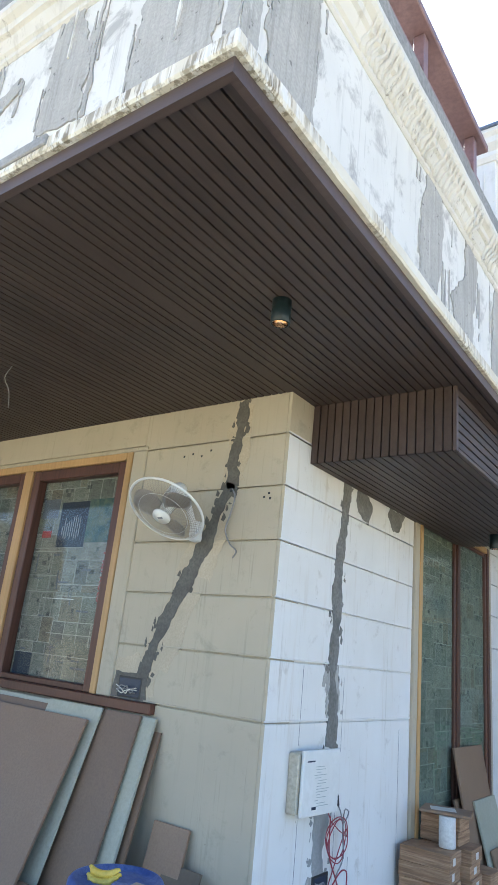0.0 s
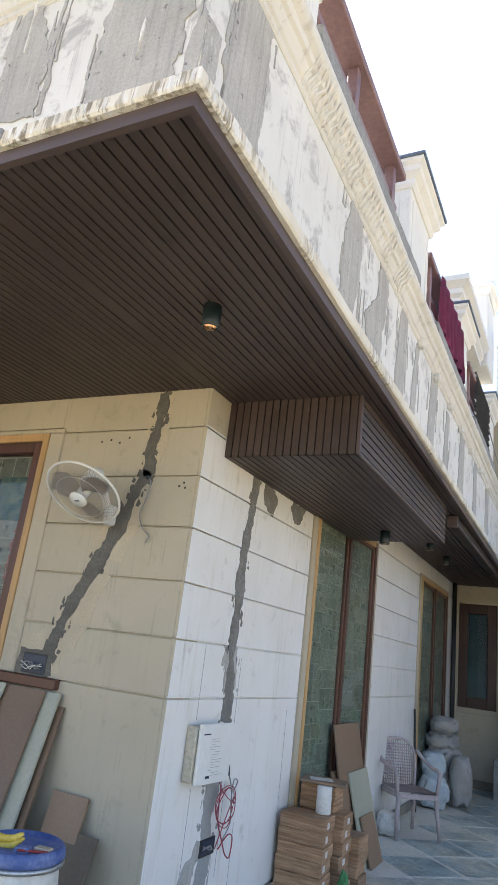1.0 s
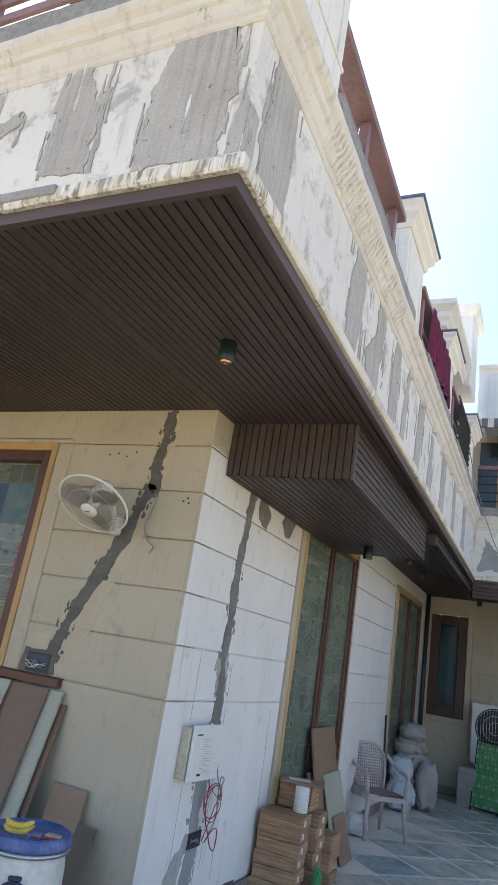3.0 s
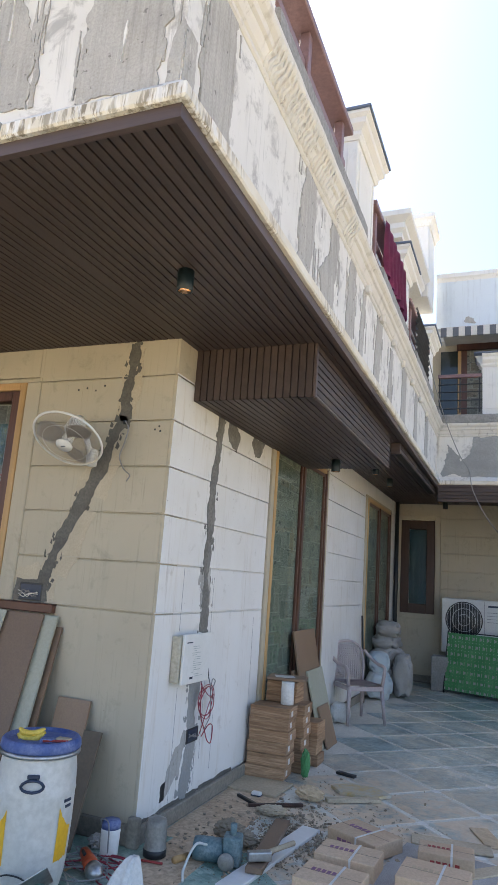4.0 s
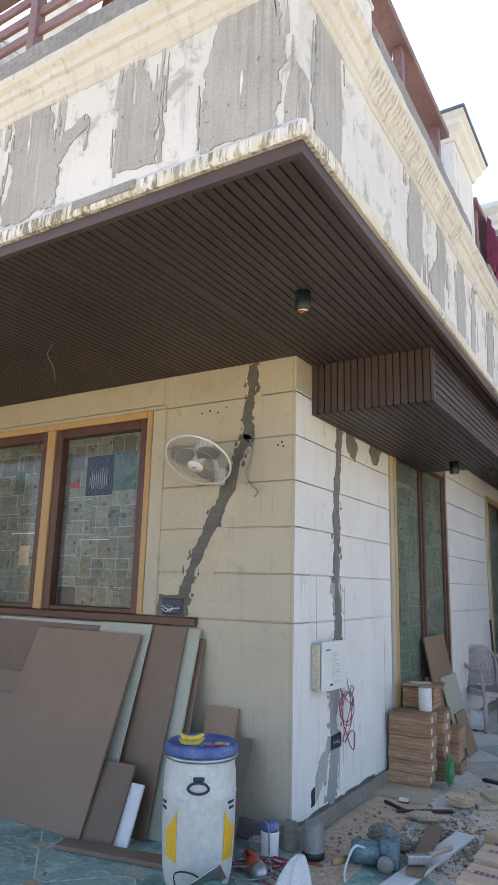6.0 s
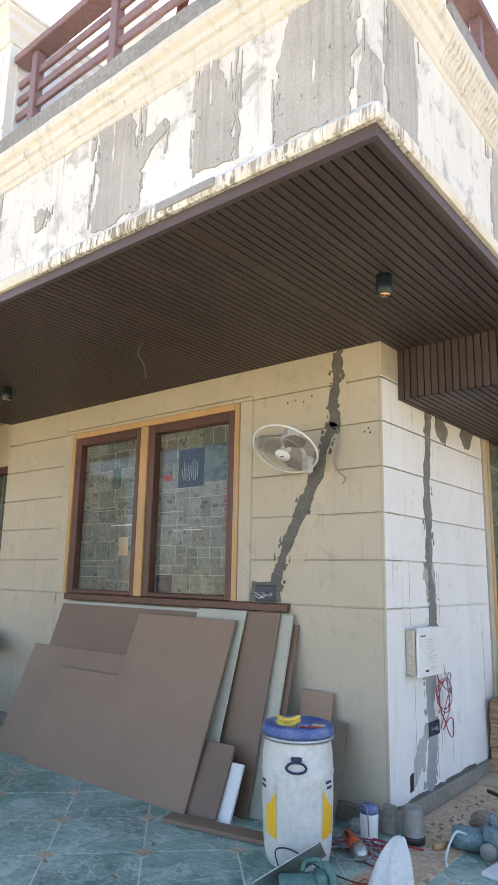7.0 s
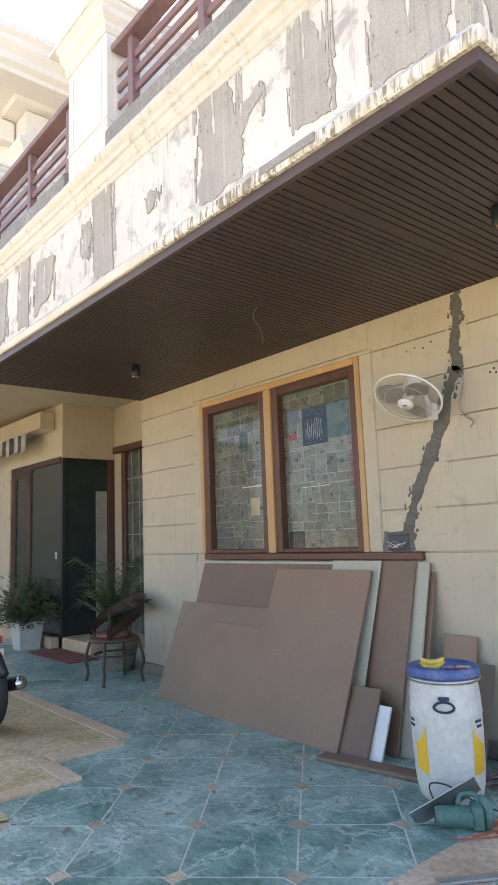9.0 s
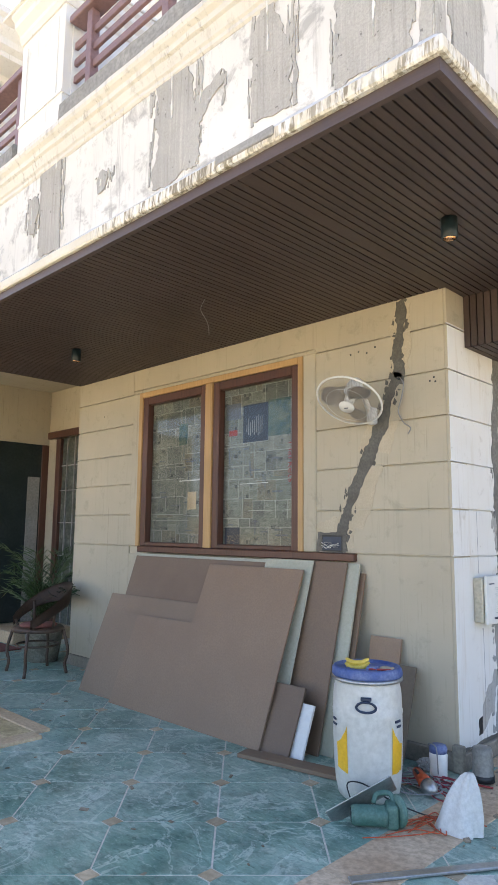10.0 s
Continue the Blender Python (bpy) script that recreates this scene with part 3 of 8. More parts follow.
def jagged(outline, jag, seed, depth, step=0.018):
    """A thin slab in x-z with a ragged outline round a few corner points, front at y = -depth."""
    rng = random.Random(seed)
    ring = []
    for i, (x, z) in enumerate(outline):
        x2, z2 = outline[(i + 1) % len(outline)]
        n = max(2, int(math.hypot(x2 - x, z2 - z) / step))
        for k in range(n):
            t = k / n
            px, pz = x + (x2 - x) * t, z + (z2 - z) * t
            j = 1.3 * noise.noise(Vector((px * 7 + seed, pz * 7, seed * 1.7))) + 0.8 * noise.noise(Vector((px * 19 + seed, pz * 19, seed * 0.7))) + rng.uniform(-0.25, 0.25)
            nx, nz = (z2 - z), -(x2 - x)
            ln = math.hypot(nx, nz) or 1
            ring.append((px + jag * j * nx / ln, pz + jag * j * nz / ln))
    bm = bmesh.new()
    front = [bm.verts.new((x, -depth, z)) for x, z in ring]
    back = [bm.verts.new((x * 1.0, 0.004, z)) for x, z in ring]
    f = bm.faces.new(front)
    for i in range(len(ring)):
        j = (i + 1) % len(ring)
        bm.faces.new((front[i], back[i], back[j], front[j]))
    bmesh.ops.recalc_face_normals(bm, faces=bm.faces)
    bmesh.ops.triangulate(bm, faces=[f])
    return bm


ON_FRONT = Matrix.Identity(4)
ON_SIDE = pose(0, 0, 0, 0, 0, 90)

# ---- large structure ----
SOFFIT = 3.005
GROOVES = [0.10, 1.26, 1.56, 1.86, 2.16, 2.46, 2.76, 3.03]


def outer(y):
    """Face of the side balcony wall, which closes in a little towards the back."""
    return 0.955 - 0.0075 * (y + 1.87)


solid("ground", cuboid(-900, 900, -900, 900, -0.40, -0.03), SOIL, "bare dry soil ground", "ground", kind="structure")
solid("floor_base", cuboid(-11, 4.6, -6.0, 8.4, -0.03, -0.0025), GROUT, "pale grout bed under the stone paving", "floor", kind="structure")


def wall_block(name, spans, label, material, along, face, thick=0.25):
    """A wall core out of butted blocks (a0, a1, z0, z1) behind its panels."""
    bm = bmesh.new()
    for a0, a1, z0, z1 in spans:
        if along == "x":
            box(bm, a0, a1, face + 0.014, face + thick, z0, z1)
        else:
            box(bm, face - thick, face - 0.014, a0, a1, z0, z1)
    return solid(name, bm, material, label, "wall", kind="structure")


wall_front = wall_block("wall_front", [(-4.45, -3.30, 0, 4.1), (-3.30, -1.20, 0, 1.24), (-3.30, -1.20, 2.74, 4.1), (-1.20, -0.014, 0, 4.1)], "cream painted front wall with grooved panels and a window", CREAM, "x", 0.0)
wall_side = wall_block("wall_side", [(0.25, 1.90, 0, 4.1), (1.90, 3.62, 0, 0.12), (1.90, 3.62, 2.74, 4.1), (3.62, 5.86, 0, 4.1), (5.86, 7.68, 0, 0.12), (5.86, 7.68, 2.74, 4.1), (7.68, 8.40, 0, 4.1)], "white primed side wall with grooved panels", WHITE_WALL, "y", 0.0)
wall_back = wall_block("wall_back", [(-0.25, 0.08, 0, 4.1), (0.08, 0.66, 0, 1.12), (0.08, 0.66, 2.74, 4.1), (0.66, 1.98, 0, 4.1), (1.98, 2.9, 0, 0.3), (1.98, 2.9, 2.5, 4.1), (2.9, 4.6, 0, 4.1)], "cream back wall of the side yard", CREAM, "x", 8.4)


def panels(wall, spans, material, along, face, grooves=GROOVES):
    """Raised boards between grooves; each stands a little proud of the core."""
    for a0, a1 in spans:
        for z0, z1 in zip(grooves, grooves[1:]):
            zt = min(z1, SOFFIT + 0.02)
            g = 0.004
            if along == "x":
                bm = cuboid(a0, a1, face, face + 0.02, z0 + g, zt - g, 0.003)
            else:
                bm = cuboid(face - 0.02, face, a0, a1, z0 + g, zt - g, 0.003)
            board = part("panel", bm, material, wall)
            if along == "y" and a0 == 0.0:
                # the return on the front face carries the front's cream paint
                board.data.materials.append(CREAM)
                for f in board.data.polygons:
                    f.material_index = int(f.normal.y < -0.5 or z0 > 2.7)
            # raised bead that edges the groove
            if z0 > 0.5:
                if along == "x":
                    bm = cuboid(a0, a1, face - 0.003, face + 0.01, z0 + g, z0 + g + 0.009, 0.002)
                else:
                    bm = cuboid(face - 0.01, face + 0.003, a0, a1, z0 + g, z0 + g + 0.009, 0.002)
                part("groove_bead", bm, material, wall)


panels(wall_front, [(-4.45, -3.43), (-1.11, -0.0205)], CREAM, "x", 0.0)
part("panel", cuboid(-3.43, -1.11, 0.0, 0.02, 0.105, 1.185, 0.003), CREAM, wall_front)
part("panel", cuboid(-3.43, -1.11, 0.0, 0.02, 2.80, 3.02, 0.003), CREAM, wall_front)
panels(wall_side, [(0.0, 1.80), (3.74, 5.74), (7.80, 8.38)], WHITE_WALL, "y", 0.0)
panels(wall_back, [(0.76, 1.86)], CREAM, "x", 8.4)
part("panel", cuboid(-0.02, 0.76, 8.40, 8.42, 0.105, 1.02, 0.003), CREAM, wall_back)

# stone plinths
plinth = thing("baseboard", "grey stone plinth along the wall foot", "plinth", kind="structure")
part("skirting", cuboid(-0.004, 0.028, -0.03, 1.80, 0.0, 0.10, 0.006), PLINTH, plinth)
part("skirting", cuboid(-0.004, 0.028, 3.74, 5.74, 0.0, 0.10, 0.006), PLINTH, plinth)
part("skirting", cuboid(-4.46, -0.006, -0.028, 0.004, 0.0, 0.11, 0.006), PLINTH, plinth)
part("skirting", cuboid(0.03, 1.9, 8.37, 8.398, 0.0, 0.12, 0.006), PLINTH, plinth)
part("skirting", cuboid(-0.03, 0.045, -0.045, 0.0, 0.0, 0.16, 0.012, 2), PLINTH, plinth, "worn rounded corner block")

# house mass behind and above, which shades the yard
upper = thing("upper_storey", "cream upper storey set back behind the roof terrace", "building", kind="structure")
part("wall", cuboid(-9.0, -0.9, 1.9, 9.5, 4.1, 7.0), FAR_WHITE, upper)
# unseen solid block, added to stop sun leaking through to the entrance
part("lower_wall", cuboid(-12.0, -4.75, 1.16, 9.5, 0.0, 4.09), CREAM, upper)
# unseen slab and wall that close the hollow house shell
part("inner_slab", cuboid(-4.74, -0.3, 0.3, 9.5, 3.7, 3.84), SLAB_GREY, upper)
part("rear_wall", cuboid(-4.74, -0.26, 9.2, 9.5, 0.0, 3.69), CREAM, upper)
part("terrace_slab", cuboid(-9.0, 0.60, -1.50, 8.4, 3.85, 4.10), SLAB_GREY, upper)


# unseen wall, added to keep open sky off the back wall
solid("wall_unseen_shade", cuboid(4.61, 4.86, 3.4, 8.4, 0.0, 3.3, 0.01), CREAM, "plain unseen wall added to shade the yard's far end", "wall", kind="structure")


def slat_field(bm, x0, x1, y0, y1, z, pitch=0.049, gap=0.009, cut=None):
    """Slats along y under a backing at z."""
    n = int(round((x1 - x0) / pitch))
    for i in range(n):
        a = x0 + i * pitch
        spans = [(y0, y1)] if cut is None or a < cut[0] - 0.02 or a > cut[1] else [(y0, cut[2]), (cut[3], y1)]
        for s0, s1 in spans:
            box(bm, a, a + pitch - gap, s0, s1, z, z + 0.014)


# main soffit: one sheet of slats and a dark backing
bm = bmesh.new()
slat_field(bm, -4.45, 0.0, -1.882, -0.002, SOFFIT)
slat_field(bm, 0.0, 0.962, -1.882, 2.0, SOFFIT)
slat_field(bm, 0.0, 0.914, 2.0, 6.34, SOFFIT)
slat_field(bm, 0.0, 1.80, 6.36, 8.38, SOFFIT)
ceiling = solid("ceiling", bm, SLAT, "dark brown slatted soffit under the balcony", "ceiling", kind="structure")
bm = bmesh.new()
box(bm, -4.46, 0.962, -1.878, 0.0, SOFFIT + 0.015, SOFFIT + 0.03)
box(bm, 0.0, 0.905, 0.0, 6.40, SOFFIT + 0.015, SOFFIT + 0.03)
box(bm, 0.0, 1.82, 6.40, 8.39, SOFFIT + 0.015, SOFFIT + 0.03)
solid("ceiling_backing", bm, GROOVE, "black backing board above the soffit slats", "ceiling", kind="structure")

# edge trim, ledge, parapet and cornice run round the outside of the balcony
EDGE = [(-7.2, -1.87), (0.955, -1.87), (outer(6.4), 6.4), (1.86, 6.4), (1.86, 8.4)]
trim = solid("soffit_trim", sweep([(0.012, SOFFIT - 0.011), (0.040, SOFFIT - 0.011), (0.040, SOFFIT + 0.042), (0.005, SOFFIT + 0.05), (0.005, SOFFIT + 0.03), (0.012, SOFFIT + 0.010)], EDGE), TRIM, "brown metal edge trim round the slatted soffit", "trim", kind="structure")

ledge_profile = [(-0.03, 3.048), (0.060, 3.048), (0.067, 3.058), (0.064, 3.108), (0.052, 3.120), (0.008, 3.168), (-0.03, 3.170)]


def rough_sweep(profile, path, amp, seed, step=0.07):
    """The moulding with worn, uneven arrises."""
    fine = []
    for (x0, y0), (x1, y1) in zip(path, path[1:]):
        n = max(1, int(math.hypot(x1 - x0, y1 - y0) / step))
        fine += [(x0 + (x1 - x0) * k / n, y0 + (y1 - y0) * k / n) for k in range(n)]
    fine.append(path[-1])
    b = sweep(profile, fine)
    for v in b.verts:
        w = noise.noise_vector(v.co * 7 + Vector((seed, 0, 0))) + 0.6 * noise.noise_vector(v.co * 23 + Vector((0, seed, 0)))
        v.co += amp * w
    for f in b.faces:
        f.smooth = False
    return b


ledge = solid("balcony_ledge", rough_sweep(ledge_profile, EDGE, 0.0032, 3, 0.05), LEDGE, "chipped cream plaster ledge with white paint runs at the foot of the parapet", "ledge", kind="structure")
ledge.data.materials.append(BALC)
for f in ledge.data.polygons:
    f.material_index = int(f.normal.z > 0.22)
parapet = solid("parapet_wall", rough_sweep([(-0.14, 3.06), (0.0, 3.06), (0.0, 3.80), (-0.14, 3.80)], EDGE, 0.002, 5, 0.25), BALC, "peeling whitewashed parapet wall with grey cement patches", "wall", kind="structure")
cornice_profile = [(-0.14, 3.775), (0.004, 3.775), (0.014, 3.785), (0.014, 3.805), (0.026, 3.815), (0.038, 3.845), (0.044, 3.862), (0.060, 3.872), (0.066, 3.90), (0.088, 3.918), (0.098, 3.935), (0.098, 3.962), (-0.14, 3.966)]
cornice = solid("parapet_cornice", rough_sweep(cornice_profile, EDGE, 0.004, 9), CORNICE, "weathered cream cornice moulding along the parapet top", "cornice", kind="structure")
coping_profile = [(-0.20, 3.967), (0.078, 3.967), (0.088, 3.975), (0.084, 4.085), (0.074, 4.098), (-0.20, 4.105)]
for k, run in enumerate(([(-7.2, -1.87), (-4.64, -1.87)], [(-4.03, -1.87), (-2.23, -1.87)], [(-1.60, -1.87), (0.455, -1.87)], [(outer(-1.2), -1.20), (outer(0.78), 0.78)], [(outer(1.44), 1.44), (outer(2.88), 2.88)], [(outer(3.47), 3.47), (outer(5.18), 5.18)], [(outer(5.82), 5.82), (outer(6.4), 6.4), (1.86, 6.4), (1.86, 8.4)])):
    solid("parapet_coping", rough_sweep(coping_profile, run, 0.004, 12 + k), SLAB_GREY, "grey weathered coping slab on the cornice", "coping", kind="structure")

# leftover carved lumps on the side cornice
rng = random.Random(4)
for y0, y1 in ((-1.22, -0.50), (-0.44, -0.10), (0.02, 0.16), (0.32, 0.52)):
    n = int((y1 - y0) / 0.040)
    for k in range(n):
        y = y0 + (k + 0.5) * (y1 - y0) / n
        x = outer(y)
        w = rng.uniform(0.004, 0.016)
        pts = [(x + 0.010, y + w, 3.792 + rng.uniform(0, 0.02)), (x + 0.029, y - w, 3.828), (x + 0.046, y + 0.4 * w, 3.858), (x + 0.067, y + w, 3.888), (x + 0.088, y - 0.6 * w, 3.915 + rng.uniform(0, 0.02))]
        bmr = tube(spline(pts, 4), 0.0105 + rng.uniform(-0.003, 0.004), 6, taper=rng.uniform(0.4, 1.2))
        part("carved_rib", bmr, CORNICE, cornice)
for y in (1.15, 1.75, 2.35, 2.95, 3.6, 4.3, 5.0):
    part("broken_bracket", cuboid(outer(y) + 0.0, outer(y) + 0.05, y - 0.03, y + 0.03, 3.73, 3.80, 0.012, 1), CORNICE, cornice)


def cement(parent, outline, jag, seed, m, material=CEMENT, depth=0.003, label=""):
    ob = part("cement_patch", jagged(outline, jag, seed, depth), material, parent, label)
    ob.matrix_basis = m
    return ob


# grey patches of the front parapet
PF = pose(0, -1.873, 0)
front_patches = [
    ([(0.53, 3.17), (0.86, 3.16), (0.885, 3.5), (0.87, 3.80), (0.60, 3.80), (0.52, 3.55)], 0.02),
    ([(0.04, 3.24), (0.29, 3.21), (0.27, 3.50), (0.17, 3.82), (0.10, 3.86), (0.055, 3.7)], 0.018),
    ([(-0.69, 3.19), (-0.34, 3.19), (-0.31, 3.45), (-0.44, 3.83), (-0.68, 3.84), (-0.66, 3.5)], 0.02),
    ([(-0.36, 3.43), (-0.30, 3.42), (-0.14, 3.56), (-0.16, 3.63), (-0.33, 3.55)], 0.02),
    ([(-1.92, 3.19), (-1.66, 3.17), (-1.67, 3.80), (-1.93, 3.83)], 0.012),
    ([(-2.08, 3.42), (-1.99, 3.35), (-1.97, 3.62), (-2.10, 3.66)], 0.02),
    ([(-1.22, 3.38), (-1.13, 3.37), (-1.12, 3.48), (-1.20, 3.50)], 0.018),
    ([(-2.95, 3.22), (-2.62, 3.33), (-2.58, 3.60), (-2.9, 3.66)], 0.02),
    ([(-3.30, 3.19), (-3.08, 3.18), (-3.06, 3.76), (-3.25, 3.78)], 0.014),
    ([(-4.0, 3.18), (-3.6, 3.18), (-3.58, 3.74), (-3.95, 3.76)], 0.02),
]
for i, (o, j) in enumerate(front_patches):
    cement(parapet, o, j * 1.3, 10 + i, PF, CEMENT, 0.003 + 0.0005 * i)


def streaks(outline, seed, m, count):
    """Thin trowel runs of cement beside a patch and of lime across it."""
    g = random.Random(seed)
    x0, x1 = min(o[0] for o in outline), max(o[0] for o in outline)
    z0, z1 = min(o[1] for o in outline), max(o[1] for o in outline)
    for k in range(count):
        lime = k % 10 == 9
        x = g.uniform(x0 + 0.02, x1 - 0.02) if lime else g.choice((x0, x1)) + g.gauss(0, 0.022)
        w, h = g.uniform(0.006, 0.022), g.uniform(0.06, 0.45) * (z1 - z0)
        z = g.uniform(z0, z1 - h)
        s = g.uniform(-0.012, 0.012)
        cement(parapet, [(x - w / 2, z), (x + w * 0.4, z), (x + w / 2 + s, z + h), (x + s, z + h * 1.02)], 0.007, seed * 31 + k, m, LIME if lime else CEMENT, 0.0018 + (0.0080 if lime else 0.0) + 0.00005 * k + 0.000013 * (seed % 20), "lime smear" if lime else "")


for i, (o, j) in enumerate(front_patches):
    streaks(o, 200 + i, PF, 17)
cement(parapet, [(0.895, 3.16), (0.953, 3.16), (0.953, 3.43), (0.91, 3.33)], 0.008, 31, PF)


def on_parapet(y):
    return Matrix.Translation((0.955 - 0.0075 * 1.87 + 0.002, 0, 0)) @ pose(0, 0, 0, 0, 0, 90 + math.degrees(math.atan(0.0075)))


PS = on_parapet(0)
side_patches = [
    ([(-1.865, 3.16), (-1.78, 3.16), (-1.78, 3.40), (-1.865, 3.40)], 0.008),
    ([(-1.72, 3.16), (-1.48, 3.15), (-1.46, 3.55), (-1.47, 3.86), (-1.70, 3.84), (-1.74, 3.5)], 0.014),
    ([(-0.54, 3.16), (-0.31, 3.15), (-0.25, 3.5), (-0.24, 3.79), (-0.46, 3.79), (-0.52, 3.5)], 0.016),
    ([(-0.05, 3.16), (0.20, 3.15), (0.31, 3.77), (0.10, 3.77), (0.06, 3.5), (-0.12, 3.32)], 0.02),
    ([(0.54, 3.16), (0.76, 3.16), (0.82, 3.77), (0.62, 3.77)], 0.014),
    ([(0.98, 3.18), (1.10, 3.17), (1.18, 3.74), (1.08, 3.74)], 0.014),
    ([(1.55, 3.17), (1.78, 3.16), (1.88, 3.76), (1.63, 3.76)], 0.016),
    ([(2.2, 3.2), (2.38, 3.18), (2.45, 3.7), (2.3, 3.7)], 0.016),
    ([(2.95, 3.17), (3.25, 3.16), (3.3, 3.76), (3.05, 3.76)], 0.016),
    ([(3.9, 3.17), (4.15, 3.16), (4.2, 3.76), (4.0, 3.76)], 0.016),
    ([(4.9, 3.17), (5.2, 3.16), (5.25, 3.76), (5.0, 3.76)], 0.016),
]
for i, (o, j) in enumerate(side_patches):
    cement(parapet, o, j * 1.2, 50 + i, PS, CEMENT, 0.003 + 0.0003 * i)
for i, (o, j) in enumerate(side_patches[1:8]):
    streaks(o, 300 + i, PS, 8)
PB = pose(0, 6.397, 0)
cement(parapet, [(1.25, 3.17), (1.80, 3.17), (1.80, 3.76), (1.42, 3.77), (1.36, 3.5), (1.2, 3.38)], 0.02, 71, PB, SMOOTH_FILL, 0.005)
cement(parapet, [(0.98, 3.2), (1.3, 3.2), (1.25, 3.5), (1.05, 3.66), (1.02, 3.45)], 0.03, 72, PB, SMOOTH_FILL)

part("cement_repair", cuboid(-0.12, 0.24, -1.945, -1.925, 3.075, 3.118, 0.004), OLD_CEMENT, ledge, "grey cement repair")

# bulkhead box hanging from the side soffit
bulk = thing("bulkhead", "brown slatted bulkhead box hanging under the balcony", "bulkhead", kind="structure")
BX, BY0, BY1, BZ = 0.85, 0.24, 2.82, 2.65
part("core", cuboid(0.002, BX - 0.014, BY0 + 0.014, BY1, BZ + 0.014, SOFFIT + 0.005), GROOVE, bulk, "black backing behind the slats")
for i in range(17):
    a = 0.003 + i * 0.049
    part("slat", cuboid(a, a + 0.040, BY0, BY0 + 0.0135, BZ, SOFFIT - 0.001), SLAT_P, bulk)
    part("slat", cuboid(a, a + 0.040, BY0 + 0.002, BY1, BZ, BZ + 0.0135), SLAT_P, bulk)
part("edge_bead", cuboid(BX - 0.018, BX + 0.003, BY0 - 0.002, BY0 + 0.03, BZ - 0.002, SOFFIT - 0.001, 0.003), TRIM, bulk)
part("edge_bead", cuboid(BX - 0.018, BX + 0.003, BY0 + 0.03, BY1, BZ - 0.003, BZ + 0.02, 0.003), TRIM, bulk)
for i in range(7):
    z = BZ + 0.026 + i * 0.047
    part("slat", cuboid(BX - 0.0135, BX, BY0 + 0.032, BY1, z, min(z + 0.036, SOFFIT - 0.002)), SLAT_P, bulk)
drop = thing("drop_fascia", "slatted brown fascia strip under the far parapet", "fascia", kind="structure")
part("core", cuboid(0.80, 0.872, 3.25, 6.36, 2.91, SOFFIT - 0.008), GROOVE, drop)
for i in range(2):
    part("slat", cuboid(0.868, 0.884, 3.24, 6.36, 2.905 + i * 0.048, 2.943 + i * 0.048), SLAT_P, drop)
part("end_plate", cuboid(0.79, 0.886, 3.21, 3.24, 2.88, SOFFIT - 0.008, 0.004), TRIM, drop)
back_fascia = thing("balcony_fascia", "slatted brown fascia of the back balcony", "fascia", kind="structure")
for i in range(4):
    part("slat", cuboid(outer(6.4) + 0.03, 1.88, 6.345, 6.365, 2.80 + i * 0.05, 2.842 + i * 0.05), SLAT_P, back_fascia)
part("core", cuboid(outer(6.4) + 0.03, 1.87, 6.366, 6.40, 2.80, SOFFIT - 0.008), GROOVE, back_fascia)

# ---- windows ----


